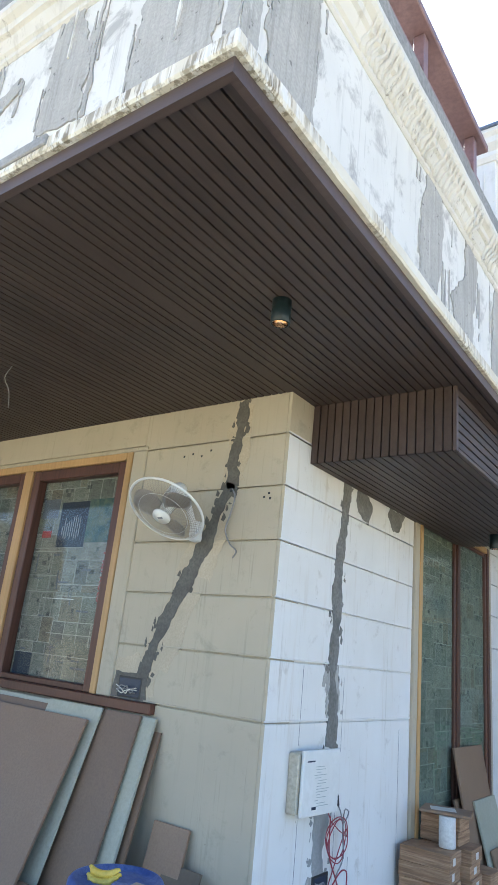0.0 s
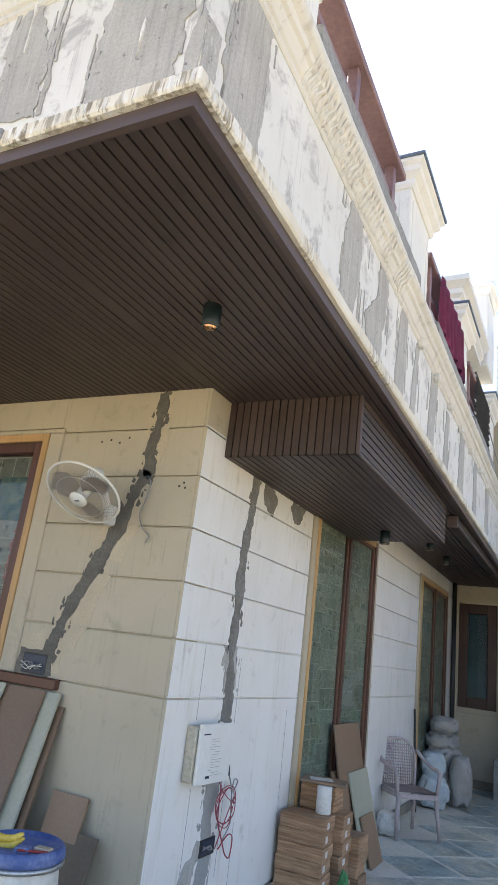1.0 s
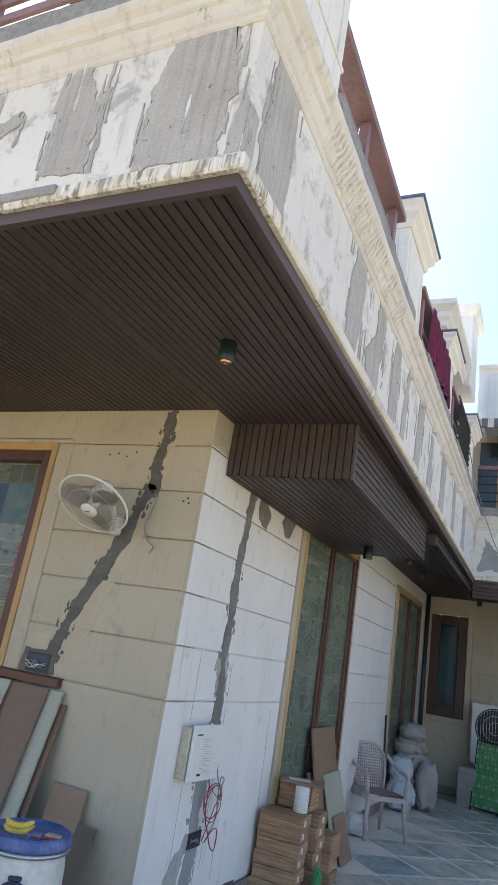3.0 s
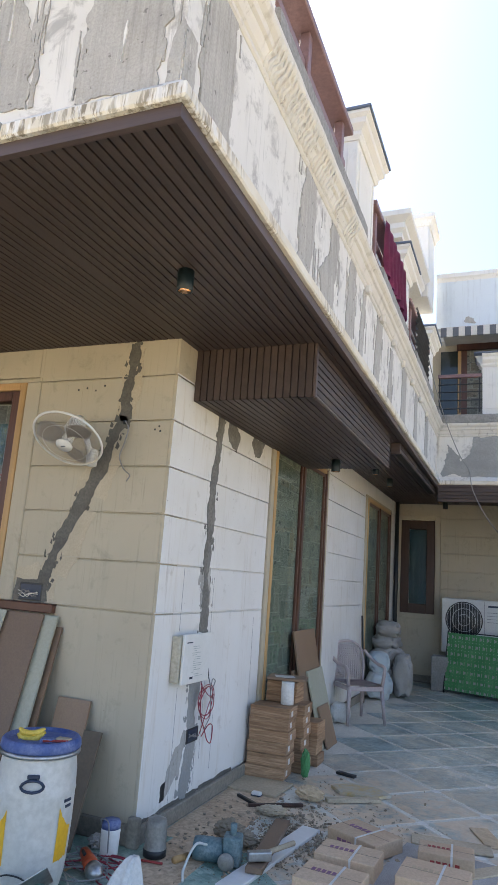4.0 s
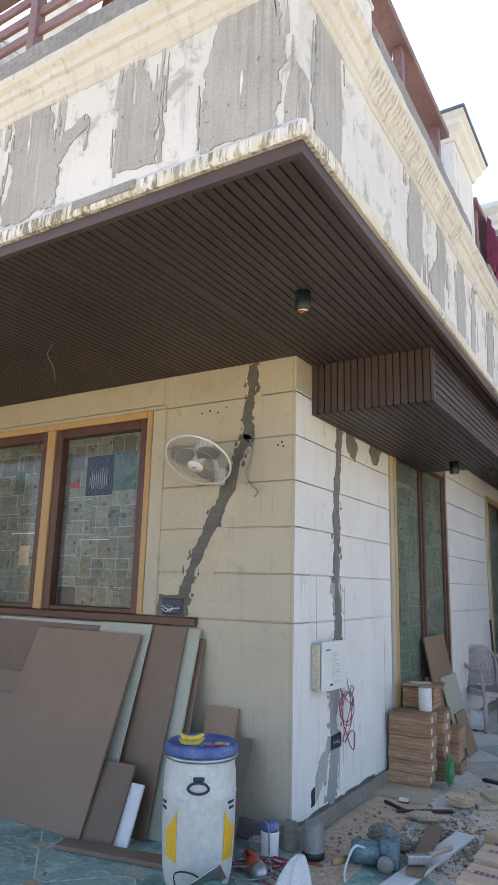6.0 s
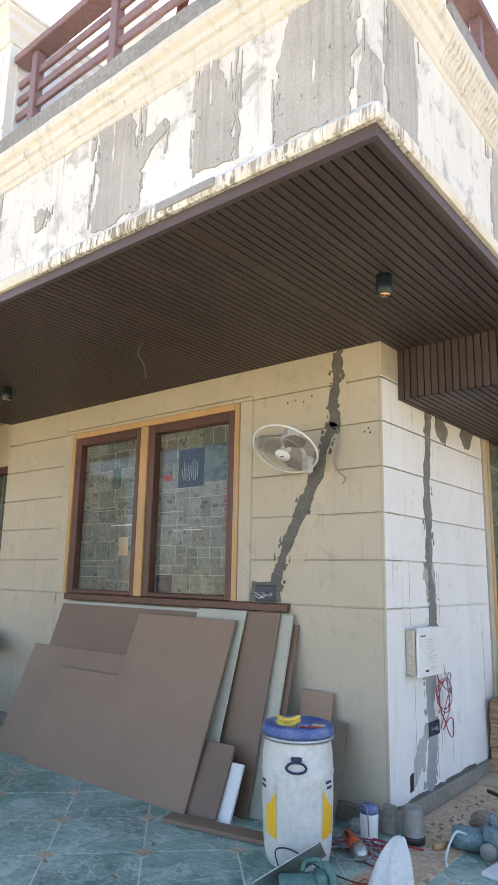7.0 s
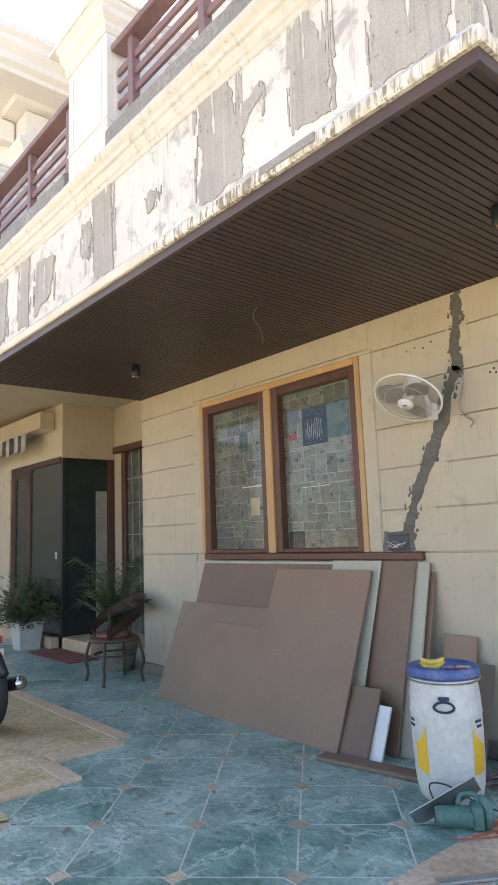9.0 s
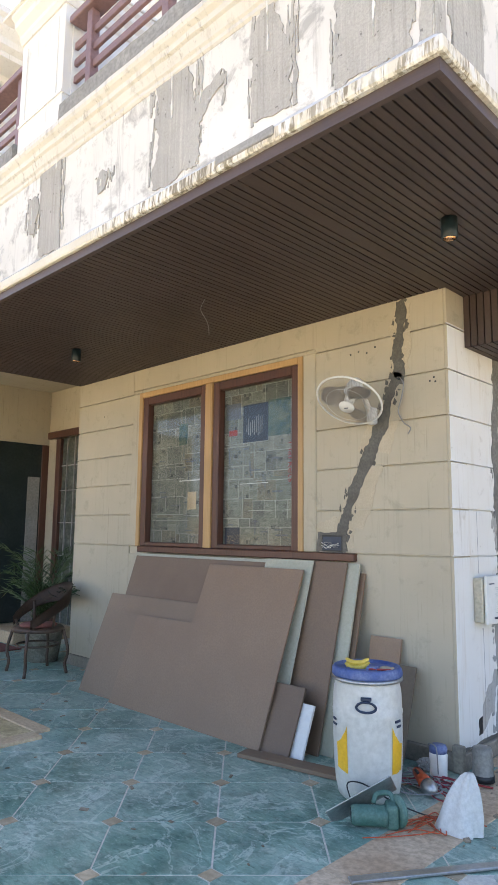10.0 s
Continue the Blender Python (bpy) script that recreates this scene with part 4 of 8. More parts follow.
def news_window(name, label, m, width, z0, z1, splits, gold, sheets_seed, kind="structure", frame_w=0.075, surround=0.12, bottom=True, inset=0.055, post=GOLD_WOOD, pane_glass=GLASS):
    """Timber window in local x-z (x from 0 to width, outward is -y); splits: list of (x0, x1) sashes; gold: (x0, x1) of ochre mullions."""
    rngw = random.Random(sheets_seed)
    w = thing(name, label, "window", m, kind=kind)
    for a0, a1 in ((-surround - 0.05, -0.05), (width + 0.05, width + 0.05 + surround)):
        part("surround", cuboid(a0, a1, -0.014, 0.10, z0 - (0.0 if bottom else 0.0), z1 + 0.055, 0.006), CREAM, w)
    part("surround", cuboid(-surround - 0.05, width + 0.05 + surround, -0.016, 0.10, z1 + 0.056, z1 + 0.085, 0.005), CREAM, w)
    for a0, a1, mat in ((-0.05, -0.001, GOLD_WOOD), (width + 0.001, width + 0.05, post)):
        part("architrave", cuboid(a0, a1, -0.022, 0.08, z0, z1 + 0.054, 0.004), mat, w, "varnished strip")
    part("architrave", cuboid(-0.001, width + 0.001, -0.022, 0.08, z1 + 0.001, z1 + 0.054, 0.004), GOLD_WOOD, w, "ochre varnished strip")
    for a0, a1 in gold:
        part("mullion", cuboid(a0, a1, -0.024, 0.08, z0, z1, 0.004), post, w, "varnished strip")
    for a0, a1 in splits:
        sash = part("sash", cuboid(a0, a0 + frame_w, -0.008, 0.085, z0, z1, 0.006), FRAME_WOOD, w)
        part("stile", cuboid(a1 - frame_w, a1, -0.008, 0.085, z0, z1, 0.006), FRAME_WOOD, sash)
        part("rail", cuboid(a0 + frame_w, a1 - frame_w, -0.006, 0.085, z1 - frame_w, z1, 0.006), FRAME_WOOD, sash)
        part("rail", cuboid(a0 + frame_w, a1 - frame_w, -0.006, 0.085, z0, z0 + frame_w * 0.5, 0.006), FRAME_WOOD, sash)
        g0, g1, h0, h1 = a0 + frame_w, a1 - frame_w, z0 + frame_w * 0.5, z1 - frame_w
        pane = part("pane", cuboid(g0, g1, inset, inset + 0.004, h0, h1), pane_glass, sash, "glass pane")
        pane.visible_shadow = False
        # pages of newspaper taped behind the glass, overlapping
        z = h1
        row = 0
        while z > h0 + 0.02:
            hh = min(rngw.uniform(0.28, 0.40), z - h0)
            cut = rngw.uniform(0.35, 0.65) * (g1 - g0) + g0
            for c0, c1 in ((g0, cut), (cut, g1)):
                page = part("newspaper", cuboid(-(c1 - c0) / 2, (c1 - c0) / 2, 0.0, 0.0015, -hh / 2, hh / 2), NEWS, sash, "newspaper page covering the glass")
                page.matrix_basis = pose((c0 + c1) / 2, inset + 0.008 + 0.0018 * (row % 2), z - hh / 2, 0, 0, 0)
            row += 1
            z -= hh
        part("backing_sheet", cuboid(g0, g1, inset + 0.015, inset + 0.019, h0, h1), NEWS, sash, "newspaper layer")
    return w


window_1 = news_window("window_1", "brown timber window with newspaper behind its panes", pose(-3.25, 0, 0), 2.0, 1.262, 2.705, [(0.0, 0.93), (1.02, 2.0)], [(0.93, 1.02)], 5)
part("sill", cuboid(0.01, 2.525, -0.045, 0.06, -0.056 + 1.262, 1.262, 0.006), FRAME_WOOD, window_1, "red-brown wooden sill board")
# coloured adverts on the pages
for mat, x0, x1, z0, z1 in ((BLUE_PRINT, 1.33, 1.62, 2.15, 2.47), (GREEN_PRINT, 1.62, 1.86, 2.18, 2.48), (BLUE_PRINT, 1.12, 1.30, 1.30, 1.44), (PRINT, 1.12, 1.3, 2.36, 2.5), (GREEN_PRINT, 0.48, 0.60, 2.20, 2.40), (KERB, 0.62, 0.74, 1.60, 1.76), (RED_PRINT, 1.16, 1.26, 2.22, 2.27), (TAPE, 1.3, 1.62, 1.80, 1.805), (TAPE, 0.5, 0.82, 1.86, 1.87)):
    part("advert", cuboid(x0, x1, 0.0602, 0.0612, z0, z1), mat, window_1, "coloured newspaper advert")
# lines of print on the blue advert and dark headings on the pages
g = random.Random(77)
for k in range(9):
    x = 1.37 + 0.022 * k
    part("advert_print", cuboid(x, x + 0.007, 0.0596, 0.0601, 2.20 + g.uniform(0, 0.05), 2.32 + g.uniform(-0.06, 0.06)), GREY_WIRE, window_1)
for k in range(34):
    a0, a1 = ((0.09, 0.84), (1.11, 1.90))[k % 2]
    x, z = g.uniform(a0, a1 - 0.16), g.uniform(1.33, 2.1)
    w, h = (g.uniform(0.05, 0.15), g.uniform(0.006, 0.014)) if k % 3 else (g.uniform(0.008, 0.014), g.uniform(0.05, 0.16))
    part("page_heading", cuboid(x, x + w, 0.0604 + 0.00001 * k, 0.0609 + 0.00001 * k, z, z + h), PRINT, window_1)
GUTTER = surface("blank_newsprint_margin", (0.30, 0.30, 0.26), (0.38, 0.38, 0.33), 0.7, 8, 60, 0.2, 0)
# pale strips between the pages
for x0, x1, z0, z1 in ((1.12, 1.62, 2.143, 2.148), (1.33, 1.335, 1.60, 2.15), (1.40, 1.9, 1.576, 1.581), (1.12, 1.5, 1.44, 1.445), (0.20, 0.85, 2.0, 2.005), (0.46, 0.464, 1.3, 1.9), (0.10, 0.65, 1.50, 1.505)):
    part("page_gutter", cuboid(x0, x1, 0.0598, 0.0603, z0, z1), GUTTER, window_1)
txt = bpy.data.curves.new("heading", "FONT")
txt.body, txt.size, txt.extrude = "Markets", 0.10, 0.0005
heading = new("heading", txt)
heading.parent = window_1
heading.matrix_basis = pose(1.84, 0.0600, 2.12, 90, 90, 0)
txt.materials.append(RED_PRINT)

window_2 = news_window("window_2", "tall brown timber window with newspaper behind its panes", pose(0, 1.95, 0, 0, 0, 90), 1.62, 0.125, 2.72, [(0.0, 0.78), (0.84, 1.62)], [(0.78, 0.84)], 8, surround=0.08, frame_w=0.035, inset=0.008, post=FRAME_WOOD, pane_glass=GREEN_GLASS)
window_3 = news_window("window_3", "tall brown timber window at the end of the side wall", pose(0, 5.90, 0, 0, 0, 90), 1.74, 0.125, 2.72, [(0.0, 0.85), (0.89, 1.74)], [(0.85, 0.89)], 11, surround=0.08, frame_w=0.04, inset=0.010, post=FRAME_WOOD, pane_glass=GREEN_GLASS)
window_4 = thing("window_4", "dark brown window with a blue-green curtain in the back wall", "window", pose(0, 8.4, 0), kind="structure")
for x0, x1, z0, z1 in ((-0.015, 0.07, 1.04, 2.80), (0.67, 0.755, 1.04, 2.80), (0.07, 0.67, 2.73, 2.80), (0.07, 0.67, 1.04, 1.12)):
    part("surround", cuboid(x0, x1, -0.015, 0.1, z0, z1, 0.005), CREAM, window_4)
for x0, x1, z0, z1 in ((0.08, 0.22, 1.12, 2.72), (0.52, 0.66, 1.12, 2.72), (0.22, 0.52, 2.56, 2.72), (0.22, 0.52, 1.12, 1.28)):
    part("frame", cuboid(x0, x1, 0.0, 0.09, z0, z1, 0.008), DARK_WOOD, window_4)
part("pane", cuboid(0.22, 0.52, 0.05, 0.055, 1.28, 2.56), GLASS, window_4, "clear glass pane").visible_shadow = False
bm = bmesh.new()
for i in range(12):
    x = 0.22 + i * 0.025
    box(bm, x, x + 0.025, 0.075 + 0.008 * (i % 2), 0.095, 1.28, 2.56)
part("curtain", bm, CURTAIN, window_4, "blue-green curtain")

window_5 = thing("window_5", "ochre framed window of the back wall", "window", pose(0, 8.4, 0), kind="structure")
for x0, x1, z0, z1 in ((1.90, 1.98, 0.3, 2.5), (2.82, 2.9, 0.3, 2.5), (1.98, 2.82, 2.42, 2.5)):
    part("frame", cuboid(x0, x1, -0.02, 0.08, z0, z1, 0.006), GOLD_WOOD, window_5)
part("pane", cuboid(1.98, 2.82, 0.04, 0.05, 0.3, 2.42), DARK_GLASS, window_5, "dark glass pane")

# ---- roof terrace: piers, rails, upper buildings ----


def pier(x0, x1, y0, y1, group="terrace piers"):
    t = thing("terrace_pier", "white plastered terrace pier with a moulded cap", "pier", group=group)
    zc = 4.86
    part("shaft", cuboid(x0, x1, y0, y1, 3.964, zc, 0.004), FAR_WHITE, t)
    path = [(x0, y0), (x1, y0), (x1, y1), (x0, y1)]
    part("panel_moulding", sweep([(-0.004, 4.20), (0.008, 4.20), (0.008, 4.22), (-0.004, 4.22)], path), FAR_WHITE, t)
    for px, py in ((x1, y0 + 0.06), (x1, y1 - 0.09)):
        part("panel_moulding", cuboid(px - 0.004, px + 0.008, py, py + 0.02, 4.22, zc - 0.08), FAR_WHITE, t)
    for px in (x0 + 0.07, x1 - 0.09):
        part("panel_moulding", cuboid(px, px + 0.02, y0 - 0.008, y0 + 0.004, 4.22, zc - 0.08), FAR_WHITE, t)
    bm = sweep([(-0.03, zc - 0.02), (0.012, zc - 0.02), (0.03, zc + 0.01), (0.03, zc + 0.04), (0.07, zc + 0.08), (0.075, zc + 0.12), (0.10, zc + 0.145), (0.10, zc + 0.17), (-0.03, zc + 0.17)], [(x0, y0), (x1, y0), (x1, y1), (x0, y1), (x0, y0 + 0.001)])
    part("cap", bm, FAR_WHITE, t)
    part("cap_sheet", cuboid(x0 - 0.115, x1 + 0.115, y0 - 0.115, y1 + 0.115, zc + 0.171, zc + 0.195, 0.004), NAVY_SHEET if x0 > 0 else FAR_WHITE, t, "blue-grey metal sheet" if x0 > 0 else "white cap slab")
    return t


pier(0.47, 1.012, -1.93, -1.22)
pier(-2.21, -1.62, -1.93, -1.38)
pier(-4.62, -4.05, -1.93, -1.38)
pier(0.40, 0.915, 0.80, 1.42)
pier(0.40, 0.905, 2.90, 3.45)
pier(0.40, 0.895, 5.20, 5.80)
pier(1.54, 1.85, 6.42, 6.72)


def rail_run(p0, p1, posts, heights=(4.31, 4.43, 4.55), top=4.70, plank=0.12, label="faded maroon metal terrace railing"):
    r = thing("terrace_railing", label, "railing", group="terrace railings")
    a, b = Vector((*p0, 0)), Vector((*p1, 0))
    d = (b - a).normalized()
    length = (b - a).length
    m = Matrix.Translation(a) @ Matrix.Rotation(math.atan2(d.y, d.x), 4, "Z")
    part("top_rail", cuboid(0, length, -plank / 2, plank / 2, top - 0.05, top, 0.006, 1, m), RAIL, r)
    for h in heights:
        part("rail", cuboid(0, length, -0.012, 0.012, h - 0.025, h + 0.025, 0.003, 1, m), RAIL, r)
    for s in posts:
        part("post", cuboid(s - 0.03, s + 0.03, -0.03, 0.03, 4.09, top - 0.051, 0.004, 1, m), RAIL, r)
    return r


rail_run((-1.60, -1.85), (0.46, -1.85), (0.20, 0.98, 1.70), top=4.74)
rail_run((-4.04, -1.85), (-2.22, -1.85), (0.10, 0.95, 1.70), top=4.74)
rail_run((-7.0, -1.85), (-4.64, -1.85), (0.4, 1.2, 2.0), top=4.74)
rail_run((0.89, -1.13), (0.885, 0.52), (0.7, 1.5), heights=(4.3, 4.45), top=4.72, plank=0.13)
rail_run((0.88, 1.43), (0.875, 2.89), (0.15, 1.3), heights=(4.3, 4.45), top=4.72)
rail_run((0.87, 3.46), (0.865, 5.19), (0.2, 1.5), heights=(4.3, 4.45), top=4.72)

back_rail = thing("balcony_railing", "dark metal balcony railing with a maroon top rail", "railing")
part("top_rail", cuboid(0.90, 1.53, 6.42, 6.48, 4.70, 4.755, 0.005), RAIL, back_rail)
for z in (4.22, 4.35, 4.48, 4.6):
    part("bar", tube([(0.90, 6.45, z), (1.53, 6.45, z)], 0.009, 6), BLACK, back_rail)
for x in (0.92, 1.22, 1.5):
    part("post", cuboid(x - 0.01, x + 0.01, 6.44, 6.46, 4.16, 4.70), BLACK, back_rail)

# washing on the rails
def hanging(name, label, material, m, width, z0, z1, folds, seed):
    bm = bmesh.new()
    nx, nz = 40, 10
    g = random.Random(seed)
    rows = []
    for k in range(nz + 1):
        t = k / nz
        rows.append([bm.verts.new((width * i / nx, 0.02 * math.sin(i / nx * folds * 6.28 + 0.8 * math.sin(3 * t)) * (0.4 + t) + 0.006 * noise.noise(Vector((i * 0.3, k * 0.5, seed))), z1 + (z0 - z1) * t + (0.03 * math.sin(i / nx * 9 + seed) if k == nz else 0))) for i in range(nx + 1)])
    for a, b in zip(rows, rows[1:]):
        for i in range(nx):
            bm.faces.new((a[i], a[i + 1], b[i + 1], b[i])).smooth = True
    bmesh.ops.solidify(bm, geom=bm.faces[:], thickness=0.006)
    bm.transform(m)
    return solid(name, bm, material, label, "cloth")


hanging("hanging_cloth", "maroon cloth hung over the terrace rail", MAROON, pose(0.965, 1.72, 0, 0, 0, 90), 1.12, 4.20, 4.71, 6, 2)
hanging("hanging_cloth", "red patterned cloth hung over the front terrace rail", RED_MAT, pose(-0.25, -1.76, 0), 0.6, 4.33, 4.74, 3, 5)

# upper parts of the house seen above the piers
eave = thing("eave", "white moulded roof eave above the terrace", "eave", kind="structure")
part("cornice", sweep([(-1.0, 6.55), (0.0, 6.55), (0.0, 6.63), (0.05, 6.68), (0.05, 6.76), (0.14, 6.84), (0.14, 6.92), (-1.0, 6.95)], [(-3.0, 5.35), (0.48, 5.35), (0.48, 7.5)]), FAR_WHITE, eave)
part("wall", cuboid(-3.0, -0.15, 6.2, 8.4, 4.1, 6.55), FAR_WHITE, eave)
part("gable", cuboid(-2.0, 0.58, 7.6, 8.4, 6.6, 8.08, 0.02), FAR_WHITE, eave)
part("gable_cornice", sweep([(-0.1, 7.98), (0.02, 7.98), (0.06, 8.07), (0.10, 8.10), (0.10, 8.18), (-0.1, 8.18)], [(-2.0, 7.6), (0.58, 7.6), (0.58, 8.4)]), FAR_WHITE, eave)
eave_2 = thing("front_eave", "cream moulded roof eave over the entrance side", "eave", kind="structure")
part("cornice", sweep([(-0.9, 6.44), (-0.42, 6.44), (-0.40, 6.50), (-0.10, 6.50), (-0.10, 6.56), (-0.04, 6.60), (-0.04, 6.68), (0.03, 6.76), (0.03, 6.84), (0.07, 6.88), (0.07, 6.95), (-0.9, 6.98)], [(-12.0, -1.78), (-4.42, -1.78), (-4.42, -0.95), (-4.14, -0.95), (-4.14, -0.20), (-2.40, -0.20), (-2.40, 1.9)]), FAR_WHITE, eave_2)
part("wall", cuboid(-12, -4.95, -1.2, 1.9, 4.17, 6.43), FAR_WHITE, eave_2)
part("wall", cuboid(-4.94, -3.0, 0.42, 1.9, 4.17, 6.43), FAR_WHITE, eave_2)
part("band_course", sweep([(-0.03, 5.78), (0.02, 5.78), (0.05, 5.84), (0.05, 5.92), (0.10, 5.98), (0.10, 6.04), (-0.03, 6.06)], [(-12.0, -1.2), (-4.95, -1.2), (-4.95, 0.42)]), FAR_WHITE, eave_2)
for x in (-10.2, -8.6, -7.0, -5.4):
    part("eave_bracket", cuboid(x, x + 0.16, -1.70, -1.21, 6.16, 6.43, 0.03, 2), FAR_WHITE, eave_2)

back_house = thing("back_house", "pale blue rendered upper wall of the house behind", "house", kind="structure")
part("upper_wall", cuboid(0.62, 6.0, 8.5, 8.8, 6.3, 7.26), FAR_BLUE, back_house)
part("roof_cornice", sweep([(-0.3, 7.26), (0.0, 7.26), (0.02, 7.30), (0.06, 7.33), (0.06, 7.41), (-0.3, 7.43)], [(0.62, 8.5), (6.0, 8.5)]), FAR_WHITE, back_house)
part("floor_cornice", sweep([(-0.3, 6.08), (0.0, 6.08), (0.03, 6.12), (0.08, 6.17), (0.08, 6.24), (0.13, 6.28), (-0.3, 6.30)], [(0.5, 8.5), (6.0, 8.5)]), FAR_WHITE, back_house)
for x in (0.78, 0.83, 0.88, 1.72, 1.77, 1.82, 1.9):
    part("pilaster_strip", cuboid(x, x + 0.018, 8.485, 8.502, 6.32, 7.16), FAR_BLUE, back_house)
for o, sd in (([(1.12, 6.44), (1.32, 6.40), (1.30, 6.50), (1.18, 6.52)], 91), ([(2.0, 6.38), (2.3, 6.36), (2.3, 6.66), (2.12, 6.6)], 92)):
    cement(back_house, o, 0.03, sd, pose(0, 8.498, 0))
part("lower_wall", cuboid(0.0, 6.0, 8.5, 8.8, 4.1, 6.08), CREAM, back_house)
part("side_wall", cuboid(1.92, 2.6, 7.4, 8.38, 2.62, 6.08), FAR_WHITE, back_house)
for x0, x1, mat in ((0.72, 1.02, DARK_GLASS), (1.02, 1.08, GOLD_WOOD), (1.08, 1.18, FRAME_WOOD), (1.18, 1.80, NEWS), (1.80, 1.9, FRAME_WOOD), (1.9, 1.97, GOLD_WOOD)):
    part("door_panel" if mat in (DARK_GLASS, NEWS) else "door_frame", cuboid(x0, x1, 8.44, 8.498, 4.1, 5.85, 0.004), mat, back_house)
part("door_frame", cuboid(1.0, 1.9, 8.43, 8.498, 5.86, 5.98, 0.004), FRAME_WOOD, back_house)
awning = thing("awning", "striped grey and cream awning valance over the back balcony", "awning")
part("canopy", cuboid(0.80, 3.4, 7.62, 8.48, 5.98, 6.0, 0.0, 1, None), CLOTH, awning)
for i in range(13):
    x = 0.80 + i * 0.2
    part("stripe", cuboid(x, x + 0.1, 7.60, 7.615, 5.82, 5.985), PRINT, awning, "dark grey stripe")
    part("stripe", cuboid(x + 0.1, x + 0.2, 7.60, 7.615, 5.82, 5.985), CLOTH, awning, "cream stripe")
fringe = thing("lower_awning", "striped awning corner below the balcony", "awning")
for i in range(4):
    x = 1.88 + i * 0.12
    part("stripe", cuboid(x, x + 0.12, 6.55, 6.56, 2.35 + 0.02 * i, 2.62), PRINT if i % 2 else CLOTH, fringe)
part("roller", tube([(1.88, 6.56, 2.63), (2.6, 6.56, 2.63)], 0.02, 8), STEEL, fringe)
corr = bmesh.new()
prev = None
for i in range(49):
    z = 4.20 + 0.0125 * i
    x = 0.93 + 0.018 * math.sin(i * 1.05)
    cur = (corr.verts.new((x, 3.9, z)), corr.verts.new((x, 5.0, z)))
    if prev:
        corr.faces.new((prev[0], prev[1], cur[1], cur[0])).smooth = True
    prev = cur
bmesh.ops.solidify(corr, geom=corr.faces[:], thickness=0.004)
solid("corrugated_sheet", corr, PRINT, "dark corrugated sheet standing on the terrace", "sheet")

# loose cable from the roof down to the back wall
solid("hanging_cable", tube(spline([(0.83, 4.9, 5.0), (0.95, 5.6, 4.35), (1.05, 6.2, 3.95), (1.22, 6.28, 3.5), (1.36, 6.28, 3.25), (1.42, 6.3, 2.95), (1.62, 6.4, 2.55), (1.95, 6.5, 2.15)], 6), 0.007, 6), GREY_WIRE, "grey cable looping down from the roof terrace", "cable")
solid("cable_bundle", tube(spline([(1.9, 6.55, 2.3), (1.8, 6.5, 2.2), (1.95, 6.52, 2.1), (1.85, 6.5, 2.0), (2.0, 6.55, 1.9), (1.9, 6.5, 2.25), (2.05, 6.52, 2.15), (1.86, 6.5, 2.12)], 6), 0.008, 6), RED_WIRE, "tangle of red cable hanging at the awning", "cable")

# ---- entrance recess ----
EW = thing("wall_entrance", "cream entrance bay with dark glazed doors", "wall", kind="structure")
part("return_wall", cuboid(-4.70, -4.452, 0.25, 0.90, 0, 4.1), CREAM, EW)
part("recess_wall", cuboid(-6.75, -6.55, 0.90, 1.15, 0, 4.1), CREAM, EW)
part("recess_wall", cuboid(-6.55, -4.46, 0.90, 1.15, 0, 0.15), CREAM, EW)
part("recess_wall", cuboid(-6.55, -4.46, 0.90, 1.15, 2.72, 4.1), CREAM, EW)
part("bay_wall", cuboid(-6.99, -6.75, 0.08, 1.15, 2.62, 4.1), CREAM, EW)
part("bay_wall", cuboid(-12.0, -6.99, 0.08, 0.30, 2.62, 4.1), CREAM, EW)
part("bay_wall", cuboid(-12.0, -8.68, 0.06, 0.30, 0, 2.62), CREAM, EW)
# added out of view to block the bright horizon on the left
part("unseen_closing_wall", cuboid(-12.2, -12.0, -8, 2, 0, 4.0), CREAM, EW)
for z in (0.66, 0.96, 1.26, 1.56, 1.86, 2.16, 2.46):
    part("groove_bead", cuboid(-12, -8.69, 0.050, 0.06, z, z + 0.02), CREAM, EW)
part("lintel", cuboid(-6.70, -4.47, 0.84, 0.899, 2.70, 2.80, 0.01), FRAME_WOOD, EW)
recess_win = thing("window_6", "narrow timber window in the entrance recess", "window", kind="structure")
part("frame", cuboid(-6.55, -6.44, 0.90, 0.98, 0.15, 2.70, 0.006), FRAME_WOOD, recess_win)
part("pane", cuboid(-6.44, -4.47, 0.95, 0.96, 0.15, 2.70), RECESS_GLASS, recess_win, "glass with reflections painted in grey-green")
for x in (-6.3, -6.1, -5.9, -5.6):
    part("glazing_bar", cuboid(x, x + 0.015, 0.93, 0.95, 0.15, 2.70), SLAB_GREY, recess_win)
for z in (0.6, 1.05, 1.5, 1.95, 2.3):
    part("glazing_bar", cuboid(-6.44, -4.47, 0.932, 0.948, z, z + 0.012), SLAB_GREY, recess_win)
door_1 = thing("door_1", "dark glazed entrance door in a brown timber frame", "door", kind="structure")
part("frame", cuboid(-6.79, -6.75, 0.08, 0.14, 0.15, 2.62, 0.004), BLACK, door_1)
part("frame", cuboid(-6.79, -6.745, 0.80, 0.899, 0.15, 2.62, 0.004), FRAME_WOOD, door_1)
part("pane", cuboid(-6.80, -6.77, 0.14, 0.80, 0.15, 2.62), DARK_GLASS, door_1, "dark tinted glass")
part("inner_leaf", cuboid(-6.766, -6.755, 0.60, 0.78, 0.15, 2.15, 0.003), SLAB_GREY, door_1, "grey door edge behind the glass")
door_2 = thing("door_2", "brown timber door leaf with a glass panel", "door", kind="structure")
